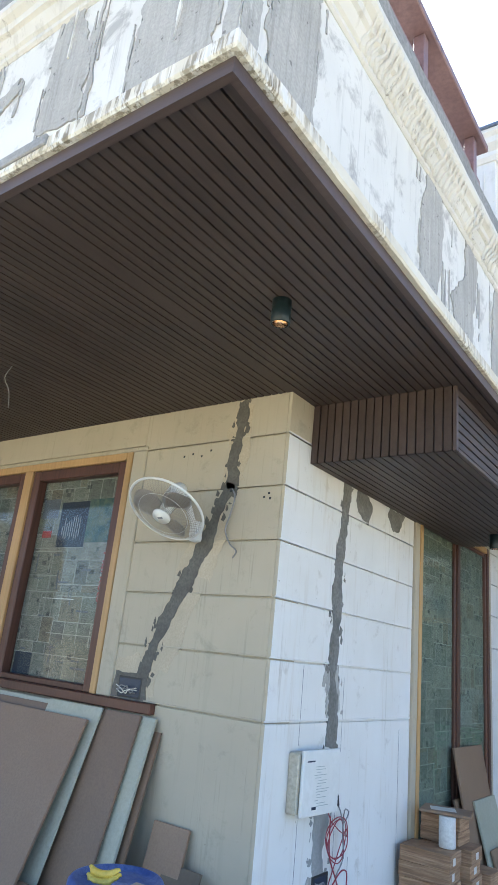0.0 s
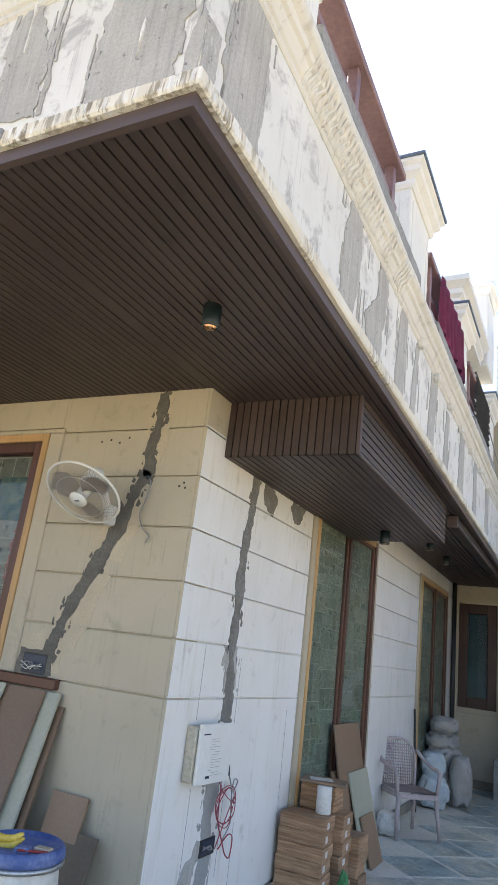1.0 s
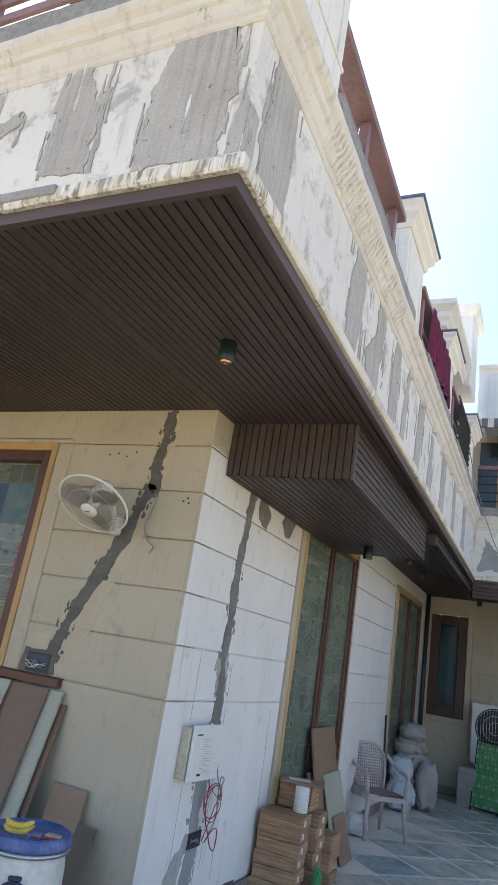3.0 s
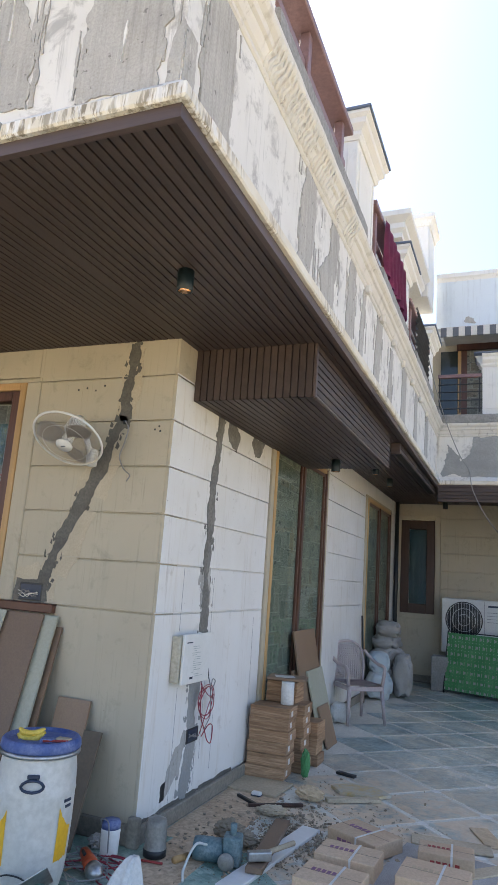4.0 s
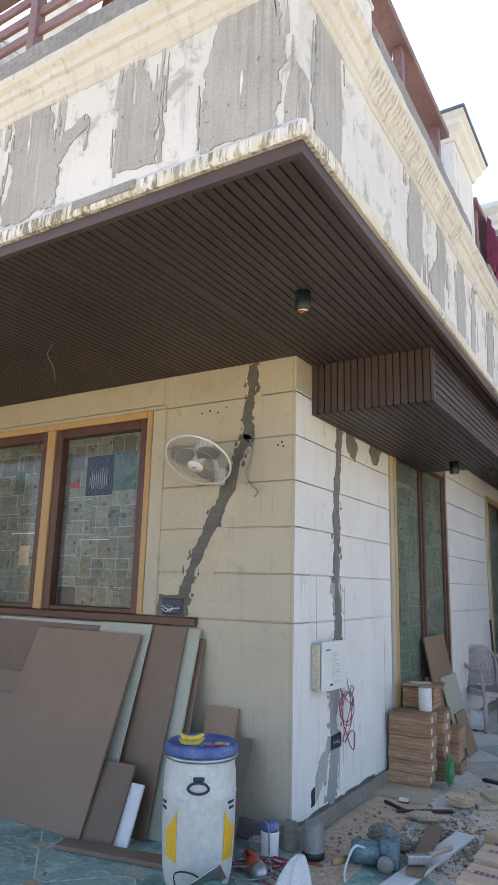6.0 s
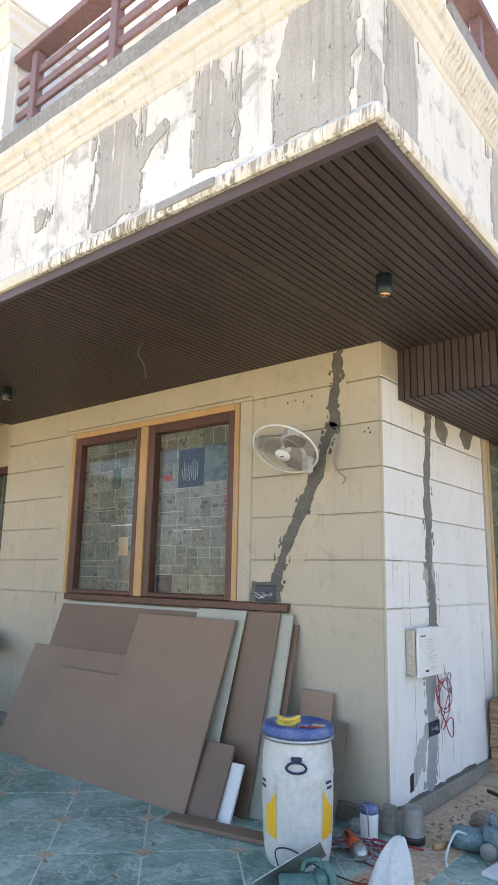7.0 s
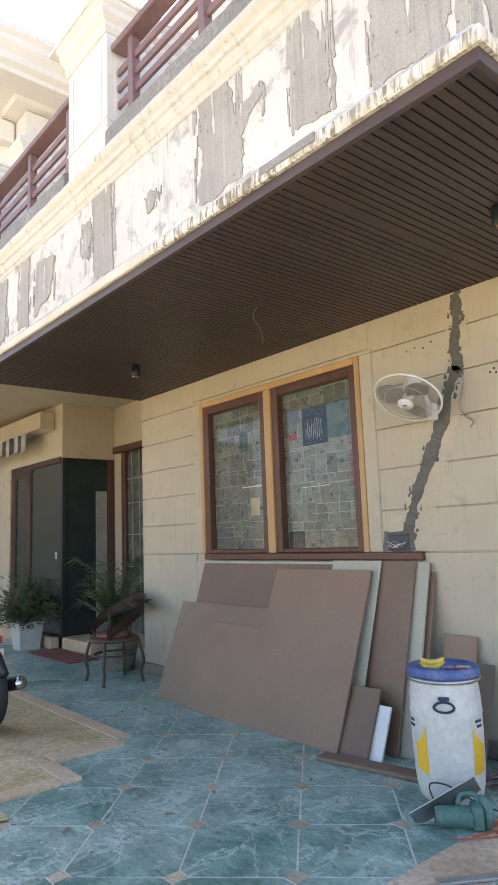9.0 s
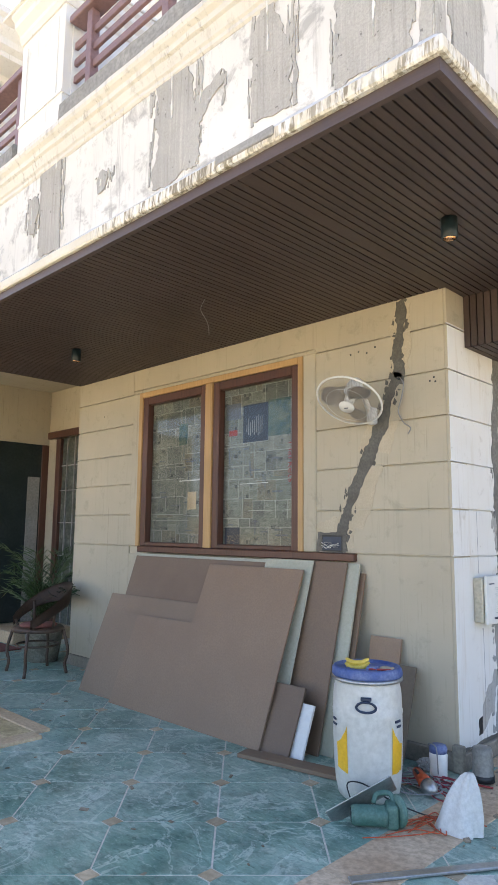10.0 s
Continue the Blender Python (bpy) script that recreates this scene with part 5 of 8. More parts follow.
for x0, x1 in ((-8.07, -7.90), (-8.67, -8.52)):
    part("stile", cuboid(x0, x1, 0.075, 0.14, 0.15, 2.62, 0.006), DARK_WOOD, door_2)
part("pane", cuboid(-7.90, -6.80, 0.10, 0.12, 0.15, 2.62), DARK_GLASS, door_2, "dark glass")
part("corner_bead", cuboid(-6.83, -6.795, 0.085, 0.139, 0.15, 2.62, 0.004), BLACK, door_2)
part("pane", cuboid(-8.52, -8.07, 0.10, 0.12, 0.75, 2.45), DARK_GLASS, door_2, "dark glass")
part("lock_rail", cuboid(-8.52, -8.07, 0.08, 0.13, 0.15, 0.75, 0.006), DARK_WOOD, door_2)
part("head", cuboid(-8.52, -8.07, 0.08, 0.13, 2.45, 2.62, 0.006), DARK_WOOD, door_2)
part("top_rail", cuboid(-8.66, -6.80, 0.066, 0.099, 2.56, 2.64, 0.006), DARK_WOOD, door_2)
part("lock", cuboid(-7.02, -6.96, 0.09, 0.099, 1.20, 1.30, 0.004), STEEL, door_2, "steel lock plate")
step = thing("entrance_step", "beige stone entrance step", "step", kind="structure")
part("tread", cuboid(-9.2, -6.82, -0.05, 0.075, 0.0, 0.15, 0.015, 2), KERB, step)
part("tread", cuboid(-6.74, -5.9, 0.076, 0.895, 0.0, 0.15, 0.015, 2), KERB, step)
canopy = thing("entrance_canopy", "cream beam over the entrance bay", "canopy", kind="structure")
part("beam", cuboid(-12, -7.02, -0.14, 0.075, 3.05, 3.31, 0.012, 2), CREAM, canopy)
part("bead", cuboid(-12, -7.0, -0.16, -0.141, 3.05, 3.075, 0.004), CREAM, canopy)
valance = thing("striped_valance", "sagging striped grey and cream awning valance at the entrance", "awning")
part("batten", tube([(-9.75, -0.20, 3.03), (-7.33, -0.20, 3.03)], 0.014, 8), STEEL, valance)
for i in range(15):
    x = -9.75 + i * 0.161
    bm = bmesh.new()
    cols = []
    for k in range(7):
        u = k / 6
        y = -0.20 - 0.03 * math.sin(u * math.pi) - 0.012 * (i % 3)
        low = 2.80 - 0.035 * math.sin(u * math.pi) + 0.02 * math.sin(i * 1.7)
        cols.append([bm.verts.new((x + 0.161 * u, y, z)) for z in (low, (low + 3.02) / 2, 3.02)])
    for a, b in zip(cols, cols[1:]):
        for k in range(2):
            bm.faces.new((a[k], b[k], b[k + 1], a[k + 1])).smooth = True
    bmesh.ops.solidify(bm, geom=bm.faces[:], thickness=0.003)
    part("stripe", bm, PRINT if i % 2 else CLOTH, valance, "dark grey stripe" if i % 2 else "cream stripe")
solid("entrance_ceiling", cuboid(-12, -4.47, -1.80, 0.89, 3.40, 3.55), CREAM, "plain cream ceiling over the entrance", "ceiling", kind="structure")
solid("door_mat", cuboid(-6.8, -5.55, -0.37, 0.03, 0.001, 0.014, 0.004), RED_MAT, "faded red rectangular door mat on the paving", "mat")

# soil bed with stepped stone kerb
bed = thing("planting_bed", "bare soil bed with a stepped sandstone kerb", "soil bed", kind="structure")
bm = bmesh.new()
for x0, x1, y0, y1 in ((-11.5, -2.40, -2.0, -1.42), (-11.5, -2.0, -2.52, -2.0), (-11.5, -1.6, -4.5, -2.52)):
    n = 14
    gx = [x0 + (x1 - x0) * i / 40 for i in range(41)]
    gy = [y0 + (y1 - y0) * i / n for i in range(n + 1)]
    grid = [[bm.verts.new((x, y, 0.014 + 0.012 * noise.noise(Vector((x * 5, y * 5, 1))) + 0.008 * noise.noise(Vector((x * 17, y * 17, 2))))) for y in gy] for x in gx]
    for a, b in zip(grid, grid[1:]):
        for k in range(n):
            bm.faces.new((a[k], b[k], b[k + 1], a[k + 1])).smooth = True
part("soil", bm, SOIL, bed)
for x0, x1, y0, y1 in ((-11.5, -2.40, -1.46, -1.34), (-2.42, -2.28, -1.98, -1.462), (-2.28, -1.87, -2.10, -1.982), (-1.99, -1.87, -2.6, -2.102), (-1.87, -1.5, -2.72, -2.6), (-1.62, -1.5, -4.5, -2.722)):
    L = max(x1 - x0, y1 - y0)
    n = max(1, int(L / 0.6))
    for k in range(n):
        if x1 - x0 > y1 - y0:
            part("kerb_stone", cuboid(x0 + (x1 - x0) * k / n, x0 + (x1 - x0) * (k + 1) / n - 0.004, y0, y1, -0.02, 0.022, 0.006), KERB, bed)
        else:
            part("kerb_stone", cuboid(x0, x1, y0 + (y1 - y0) * k / n, y0 + (y1 - y0) * (k + 1) / n - 0.004, -0.02, 0.022, 0.006), KERB, bed)

# sandstone strip that runs out from the house corner, between the two paved fields
strip = thing("corner_paving", "dusty tan sandstone strip running out from the house corner", "paving", kind="structure")
for k in range(10):
    y0 = -4.4 + k * 0.58
    x0 = 0.03 if y0 > -0.1 else 0.13
    part("paving_slab", cuboid(x0, 0.43, y0, y0 + 0.576, -0.02, 0.004, 0.003), TAN, strip)

# ---- wall fixtures and wall repairs ----


def chase(wall, line, width, seed, m, material=WET_CEMENT, jag=0.019, depth=0.0045):
    """A filled wall chase: a ragged band about a line of (along, height) points."""
    pts = [Vector((a, 0, z)) for a, z in line]
    left, right = [], []
    for i, p in enumerate(pts):
        d = (pts[min(i + 1, len(pts) - 1)] - pts[max(i - 1, 0)]).normalized()
        nrm = Vector((d.z, 0, -d.x))
        w = width * (0.8 + 0.4 * ((i * 37 + seed) % 7) / 6)
        left.append((p.x + nrm.x * w / 2, p.z + nrm.z * w / 2))
        right.append((p.x - nrm.x * w / 2, p.z - nrm.z * w / 2))
    # crumbs and smears left beside the filled line
    g = random.Random(seed * 7)
    for k in range(int(len(line) * 3.5)):
        i = g.randrange(len(line) - 1)
        p = pts[i].lerp(pts[i + 1], g.random())
        sx = p.x + g.choice((-1, 1)) * width * g.uniform(0.45, 0.85)
        w, h = g.uniform(0.006, 0.020), g.uniform(0.012, 0.045)
        cement(wall, [(sx - w, p.z), (sx + w * 0.3, p.z - h * 0.3), (sx + w, p.z + h * 0.4), (sx - w * 0.2, p.z + h)], 0.009, seed * 53 + k, m, material, 0.0024 + 0.00004 * k, "cement crumb")
    return cement(wall, left + right[::-1], jag, seed, m, material, depth, "dark cement filling a wall chase")


chase(wall_front, [(-0.345, 3.0), (-0.335, 2.9), (-0.355, 2.76), (-0.37, 2.6), (-0.36, 2.47)], 0.065, 3, ON_FRONT)
chase(wall_front, [(-0.36, 2.48), (-0.41, 2.40), (-0.49, 2.2), (-0.56, 2.05), (-0.63, 1.9), (-0.74, 1.70), (-0.82, 1.50), (-0.85, 1.38), (-0.83, 1.27)], 0.085, 5, ON_FRONT)
cement(wall_front, [(-1.10, 1.265), (-0.82, 1.265), (-0.80, 1.40), (-1.06, 1.41)], 0.012, 7, ON_FRONT, WET_CEMENT, 0.004)
PALE_RUB = surface("rubbed_pale_render", (0.44, 0.375, 0.27), (0.55, 0.48, 0.355), 0.85, 5, 90, 0.10, 0.35)
for o, sd in (([(-0.70, 1.98), (-0.44, 1.92), (-0.36, 2.2), (-0.40, 2.34), (-0.62, 2.2)], 46), ([(-0.90, 1.46), (-0.66, 1.42), (-0.50, 1.86), (-0.66, 1.94)], 47), ([(-0.43, 2.5), (-0.27, 2.5), (-0.25, 2.98), (-0.41, 2.98)], 48), ([(-0.62, 2.02), (-0.50, 2.02), (-0.42, 2.26), (-0.52, 2.3)], 41), ([(-0.78, 1.62), (-0.68, 1.55), (-0.56, 1.84), (-0.62, 1.9)], 42), ([(-0.34, 2.62), (-0.28, 2.6), (-0.27, 2.9), (-0.33, 2.92)], 43), ([(-1.09, 1.40), (-0.86, 1.40), (-0.90, 1.50), (-1.06, 1.47)], 44), ([(-0.80, 1.30), (-0.75, 1.30), (-0.74, 1.48), (-0.80, 1.46)], 45)):
    cement(wall_front, o, 0.022, sd, ON_FRONT, PALE_RUB, 0.0004 + 0.0002 * (sd - 40), "rubbed bare render")
for x, z in ((-0.10, 2.42), (-0.13, 2.40), (-0.09, 2.39), (-0.62, 2.68), (-0.69, 2.70), (-0.76, 2.69), (-0.55, 2.71), (-3.95, 2.60)):
    part("screw_hole", cuboid(x - 0.006, x + 0.006, -0.0015, 0.002, z - 0.006, z + 0.006), BLACK, wall_front)

S0 = ON_SIDE
chase(wall_side, [(0.73, 2.65), (0.69, 2.4), (0.66, 2.17), (0.66, 1.85), (0.65, 1.6), (0.66, 1.45), (0.69, 1.28), (0.67, 1.12)], 0.10, 13, S0, SIDE_FILL)
chase(wall_side, [(0.66, 1.56), (0.67, 1.45), (0.69, 1.30)], 0.15, 14, S0, CEMENT, 0.02, 0.003)
cement(wall_side, [(0.86, 2.50), (1.02, 2.46), (1.08, 2.56), (1.02, 2.66), (0.86, 2.66)], 0.02, 15, S0, SIDE_FILL)
cement(wall_side, [(1.32, 2.60), (1.42, 2.50), (1.52, 2.53), (1.66, 2.66), (1.36, 2.66)], 0.02, 16, S0, SIDE_FILL)
chase(wall_side, [(0.60, 0.86), (0.63, 0.74), (0.60, 0.62), (0.63, 0.50)], 0.14, 17, S0, SMOOTH_FILL, 0.022, 0.003)
chase(wall_side, [(0.63, 0.46), (0.60, 0.34), (0.58, 0.22), (0.53, 0.11)], 0.14, 18, S0, SMOOTH_FILL, 0.02, 0.0034)
cement(wall_side, [(0.28, 0.16), (0.36, 0.20), (0.43, 0.25), (0.50, 0.24), (0.52, 0.40), (0.60, 0.50), (0.52, 0.52), (0.42, 0.44), (0.33, 0.32)], 0.026, 19, S0, CEMENT, 0.0026)
cement(wall_side, [(0.26, 0.16), (0.31, 0.16), (0.31, 0.26), (0.27, 0.25)], 0.012, 20, S0, BLACK, 0.0042, "broken hole in the render")
for y0, y1 in ((0.02, 0.35), (0.35, 0.8), (0.8, 1.35)):
    cement(wall_side, [(y0, 0.100), (y1, 0.100), (y1, 0.118), (y0, 0.122)], 0.008, int(y1 * 100), S0, WET_CEMENT, 0.003, "open joint above the plinth")
for y, z0, z1 in ((0.33, 1.15, 1.55), (0.37, 0.1, 0.8), (0.77, 0.3, 1.1), (0.80, 1.1, 1.5), (0.70, 0.15, 0.45), (1.62, 0.3, 1.2), (0.95, 0.2, 0.55)):
    part("hairline_crack", cuboid(-0.001, 0.0008, y, y + 0.0025, z0, z1), PRINT, wall_side)

socket = thing("socket_box", "open blue wall socket box with loose wires", "socket", group="wall socket boxes")
part("box", cuboid(-1.03, -0.845, -0.006, 0.006, 1.272, 1.385, 0.002), BLACK, socket)
part("liner", cuboid(-1.02, -0.855, -0.008, 0.0, 1.280, 1.375, 0.002), DARK_BLUE, socket, "blue plastic liner")
for k in range(5):
    g = random.Random(k)
    pts = [(-1.01 + 0.035 * j + g.uniform(-0.01, 0.01), -0.016 - g.uniform(0, 0.02), 1.29 + g.uniform(0, 0.06)) for j in range(5)]
    part("wire", tube(spline(pts, 4), 0.003, 5), WHITE_WIRE if k % 2 else GREY_WIRE, socket)
socket2 = thing("socket_box", "open wall socket box low on the primed wall", "socket", group="wall socket boxes")
part("box", cuboid(-0.004, 0.007, 0.55, 0.72, 0.43, 0.52, 0.002), BLACK, socket2)
part("liner", cuboid(0.0, 0.009, 0.57, 0.70, 0.44, 0.51, 0.002), DARK_BLUE, socket2, "blue plastic liner")
for k in range(3):
    part("wire", tube(spline([(0.015, 0.57, 0.47 + 0.01 * k), (0.03, 0.62, 0.49 - 0.01 * k), (0.015, 0.68, 0.46)], 4), 0.003, 5), GREY_WIRE, socket2)


GUARD = surface("tarnished_guard_wire", (0.30, 0.265, 0.22), (0.42, 0.38, 0.32), 0.5, 5, 40, 0.1, 0)
BLADE = surface("grey_fan_blade", (0.36, 0.325, 0.29), (0.43, 0.395, 0.355), 0.35, 5, 40, 0.08, 0)


def wall_fan():
    n = Vector((0.05, -0.57, -0.82)).normalized()
    c = Vector((-0.555, -0.31, 2.275))
    q = n.to_track_quat("Z", "Y").to_matrix().to_4x4()
    m = Matrix.Translation(c) @ q
    f = thing("wall_fan", "white wall-mounted fan with a round wire guard, tilted down", "fan")
    R = 0.222

    def wires(sign, count, depth, hub):
        bm = bmesh.new()
        for i in range(count):
            a = 2 * math.pi * i / count
            prev = None
            for k in range(7):
                t = k / 6
                r = hub + (R - hub) * t
                z = sign * depth * (1 - t**3)
                d = Vector((math.cos(a + 0.25 * t * sign), math.sin(a + 0.25 * t * sign), 0))
                s = Vector((-d.y, d.x, 0))
                p = d * r + Vector((0, 0, z))
                ring = [bm.verts.new(p + 0.0007 * w) for w in (s + Vector((0, 0, 1)), -s + Vector((0, 0, 1)), -s - Vector((0, 0, 1)), s - Vector((0, 0, 1)))]
                if prev:
                    for e in range(4):
                        bm.faces.new((prev[e], prev[(e + 1) % 4], ring[(e + 1) % 4], ring[e]))
                prev = ring
        bm.transform(m)
        return bm

    part("front_guard", wires(1, 72, 0.055, 0.05), GUARD, f, "tarnished wire guard")
    part("rear_guard", wires(-1, 56, 0.075, 0.06), GUARD, f, "tarnished wire guard")
    for r, z, w in ((R, 0.0, 0.0075), (R * 0.66, 0.038, 0.0016)):
        bm = tube([(r * math.cos(6.2832 * i / 48), r * math.sin(6.2832 * i / 48), z) for i in range(48)], w, 6, closed=True)
        bm.transform(m)
        part("rim", bm, WHITE_PLASTIC, f)
    part("badge", lathe([(0, 0.066), (0.050, 0.063), (0.054, 0.052), (0.0, 0.05)], 24, m), WHITE_PLASTIC, f, "white centre badge")
    bar = cuboid(-0.018, 0.012, -0.006, 0.004, 0.0655, 0.0672)
    bar.transform(m)
    part("print", bar, PRINT, f)
    for b in range(3):
        bm = bmesh.new()
        rows = []
        for i in range(8):
            t = i / 7
            r = 0.035 + 0.16 * t
            half = 0.30 + 0.50 * math.sin(math.pi * min(1, t * 0.9 + 0.1))
            row = []
            for k in range(7):
                u = -1 + 2 * k / 6
                a = b * 2.0944 + 0.5 + u * half * (1 - 0.25 * t)
                row.append(bm.verts.new((r * math.cos(a), r * math.sin(a), 0.002 + 0.022 * u * (1 - 0.3 * t))))
            rows.append(row)
        for a, c2 in zip(rows, rows[1:]):
            for k in range(6):
                bm.faces.new((a[k], a[k + 1], c2[k + 1], c2[k])).smooth = True
        bmesh.ops.solidify(bm, geom=bm.faces[:], thickness=0.002)
        bm.transform(m)
        part("blade", bm, BLADE, f, "translucent grey blade")
    part("hub", lathe([(0, 0.03), (0.03, 0.028), (0.036, 0.0), (0.036, -0.03), (0, -0.03)], 20, m), WHITE_PLASTIC, f)
    part("motor", lathe([(0, -0.20), (0.035, -0.19), (0.055, -0.15), (0.06, -0.08), (0.05, -0.06), (0, -0.06)], 20, m), WHITE_PLASTIC, f)
    part("bracket", cuboid(-0.59, -0.53, -0.07, -0.001, 2.15, 2.27, 0.018, 3), WHITE_PLASTIC, f)
    part("neck", tube(spline([(-0.57, -0.05, 2.24), (-0.57, -0.09, 2.30), (-0.565, -0.15, 2.37), (-0.56, -0.20, 2.40)], 4), 0.02, 10), WHITE_PLASTIC, f)
    return f


wall_fan()
solid("loose_wire", tube(spline([(-0.35, -0.01, 2.46), (-0.31, -0.03, 2.40), (-0.33, -0.03, 2.30), (-0.36, -0.02, 2.22), (-0.32, -0.02, 2.14), (-0.27, -0.02, 2.10), (-0.29, -0.02, 2.06)], 5), 0.0045, 6), GREY_WIRE, "grey wire hanging from the wall chase", "wire")
solid("junction_clip", cuboid(-0.37, -0.345, -0.014, -0.004, 2.44, 2.465, 0.005), BLACK, "black wire clip in the wall chase", "clip")

BOX_CREAM = surface("chipped_cream_enamel", (0.46, 0.42, 0.32), (0.60, 0.56, 0.45), 0.5, 9, 50, 0.35, 0.1)
meter = thing("distribution_box", "white electrical distribution box with an ajar cover", "electrical box")
part("body", cuboid(0.001, 0.060, 0.245, 0.57, 0.845, 1.125, 0.005), BOX_CREAM, meter, "cream steel box")
cov = part("cover", cuboid(0.0, 0.02, 0.0, 0.345, 0.835, 1.14, 0.006, 2), WHITE_PLASTIC, meter, "white cover with smudged print")
cov.matrix_basis = pose(0.064, 0.262, 0, 0, 0, -3)
FAINT = surface("faded_green_print", (0.36, 0.40, 0.37), (0.46, 0.50, 0.47), 0.6, 20, 60, 0.2, 0)
g = random.Random(3)
for k in range(15):
    z = 1.06 - 0.013 * k
    y = 0.10 + g.uniform(0, 0.04)
    part("print_bar", cuboid(0.0201, 0.0212, y, y + g.uniform(0.03, 0.13), z, z + 0.003), FAINT, cov)
part("print_bar", cuboid(0.0201, 0.0212, 0.03, 0.10, 1.085, 1.092), BLUE_PRINT, cov)
part("print_bar", cuboid(0.0201, 0.0212, 0.09, 0.13, 0.865, 0.878), BLUE_PRINT, cov)
part("latch", cuboid(0.02, 0.03, 0.62, 0.70, 0.95, 1.07, 0.004), STEEL, meter, "steel latch plate")
part("knob", lathe([(0, 0.012), (0.012, 0.01), (0.012, 0), (0, 0)], 12, pose(0.03, 0.65, 1.02, 0, 90, 0)), BLACK, meter)
part("lock", lathe([(0, 0.006), (0.01, 0.005), (0.01, 0), (0, 0)], 12, pose(0.04, 0.259, 0.88, 90, 0, 0)), STEEL, meter)
g = random.Random(8)
coil = [(0.05 + 0.01 * math.sin(i), 0.72 + 0.105 * math.cos(i * 0.55) * (1 + 0.14 * math.sin(i * 0.2)), 0.68 + 0.10 * math.sin(i * 0.55) * (1 + 0.12 * math.cos(i * 0.31))) for i in range(36)]
solid("cable_coil", tube(spline([(0.05, 0.60, 0.84), (0.06, 0.62, 0.78)] + coil + [(0.05, 0.70, 0.56), (0.04, 0.66, 0.47)], 2), 0.003, 5), RED_WIRE, "loose red cable coil hanging below the box", "cable")
solid("cable_coil", tube(spline([(0.06, 0.68, 0.86), (0.06, 0.72, 0.82), (0.06, 0.76, 0.76), (0.05, 0.82, 0.77), (0.05, 0.84, 0.80), (0.05, 0.79, 0.81), (0.05, 0.78, 0.70), (0.05, 0.80, 0.58), (0.04, 0.74, 0.50)], 4), 0.004, 5), GREY_WIRE, "grey cable looping below the box", "cable")
solid("cable_coil", tube(spline([(0.05, 0.63, 0.80), (0.05, 0.64, 0.62), (0.05, 0.72, 0.50), (0.05, 0.78, 0.42), (0.05, 0.84, 0.40), (0.05, 0.85, 0.50), (0.05, 0.78, 0.52), (0.04, 0.70, 0.46)], 4), 0.004, 5), RED_WIRE, "loose red cable hanging to the socket box", "cable")
solid("cable_plug", tube([(0.06, 0.665, 0.90), (0.06, 0.68, 0.85)], 0.013, 8), BLACK, "black cable plug below the box", "plug")


def downlight(x, y, z, lit=True):
    d = thing("downlight", "black cylindrical surface downlight with a copper reflector", "ceiling lamp", pose(x, y, z), "downlights")
    part("housing", lathe([(0, 0), (0.042, 0), (0.042, -0.108), (0.040, -0.11), (0.036, -0.11), (0.034, -0.09), (0, -0.09)], 28), BLACK_METAL, d)
    part("reflector", lathe([(0.0335, -0.1095), (0.018, -0.091), (0, -0.0905)], 24), COPPER, d, "copper reflector")
    part("led", lathe([(0, -0.0915), (0.022, -0.093), (0.022, -0.099), (0.014, -0.104), (0, -0.106)], 16), BULB, d, "warm glowing LED")
    return d


for p in ((0.48, -0.865, SOFFIT), (-3.13, -0.85, SOFFIT), (0.44, 2.35, BZ), (0.36, 4.6, SOFFIT), (0.36, 5.6, SOFFIT), (0.86, 7.2, SOFFIT), (0.86, 8.1, SOFFIT)):
    downlight(*p)
solid("ceiling_wire", tube(spline([(-1.31, -0.94, 3.0), (-1.34, -0.95, 2.93), (-1.31, -0.93, 2.86), (-1.27, -0.94, 2.80), (-1.27, -0.93, 2.74)], 5), 0.0026, 6), GREY_WIRE, "grey wire hanging from the soffit", "wire")

DARK_CARD = surface("dark_packing_card", (0.13, 0.10, 0.07), (0.18, 0.14, 0.10), 0.8, 2, 50, 0.15, 0.05)

# ---- sheets leaning on the front wall ----


def leaning(name, label, material, x0, x1, yb, zt, yt, thick=0.018, notch=None, back=None, group="leaning sheets", skew=0.0):
    """A sheet with its foot at y = yb on the floor and its top edge at height zt, y = yt. notch: (x, height share) of a cut-out."""
    length = math.hypot(zt, yt - yb)
    ang = math.degrees(math.atan2(yt - yb, zt))
    bm = bmesh.new()
    if notch:
        nx, share = notch
        pts = [(0, 0), (x1 - x0, 0), (x1 - x0, length), (nx - x0, length), (nx - x0, length * share), (0, length * share)]
    else:
        pts = [(0, 0), (x1 - x0, 0), (x1 - x0, length), (0, length)]
    f = [bm.verts.new((x + skew * z, 0, z)) for x, z in pts]
    b = [bm.verts.new((x + skew * z, thick, z)) for x, z in pts]
    bm.faces.new(f)
    bm.faces.new(b[::-1])
    for i in range(len(pts)):
        j = (i + 1) % len(pts)
        bm.faces.new((f[i], b[i], b[j], f[j]))
    bmesh.ops.recalc_face_normals(bm, faces=bm.faces)
    bmesh.ops.bevel(bm, geom=bm.edges[:], offset=0.002, segments=1, affect="EDGES")
    bm.transform(pose(x0, yb, thick * math.sin(radians(ang)) * 0 + 0.0, -ang, 0, 0))
    return solid(name, bm, material, label, "sheet", group)


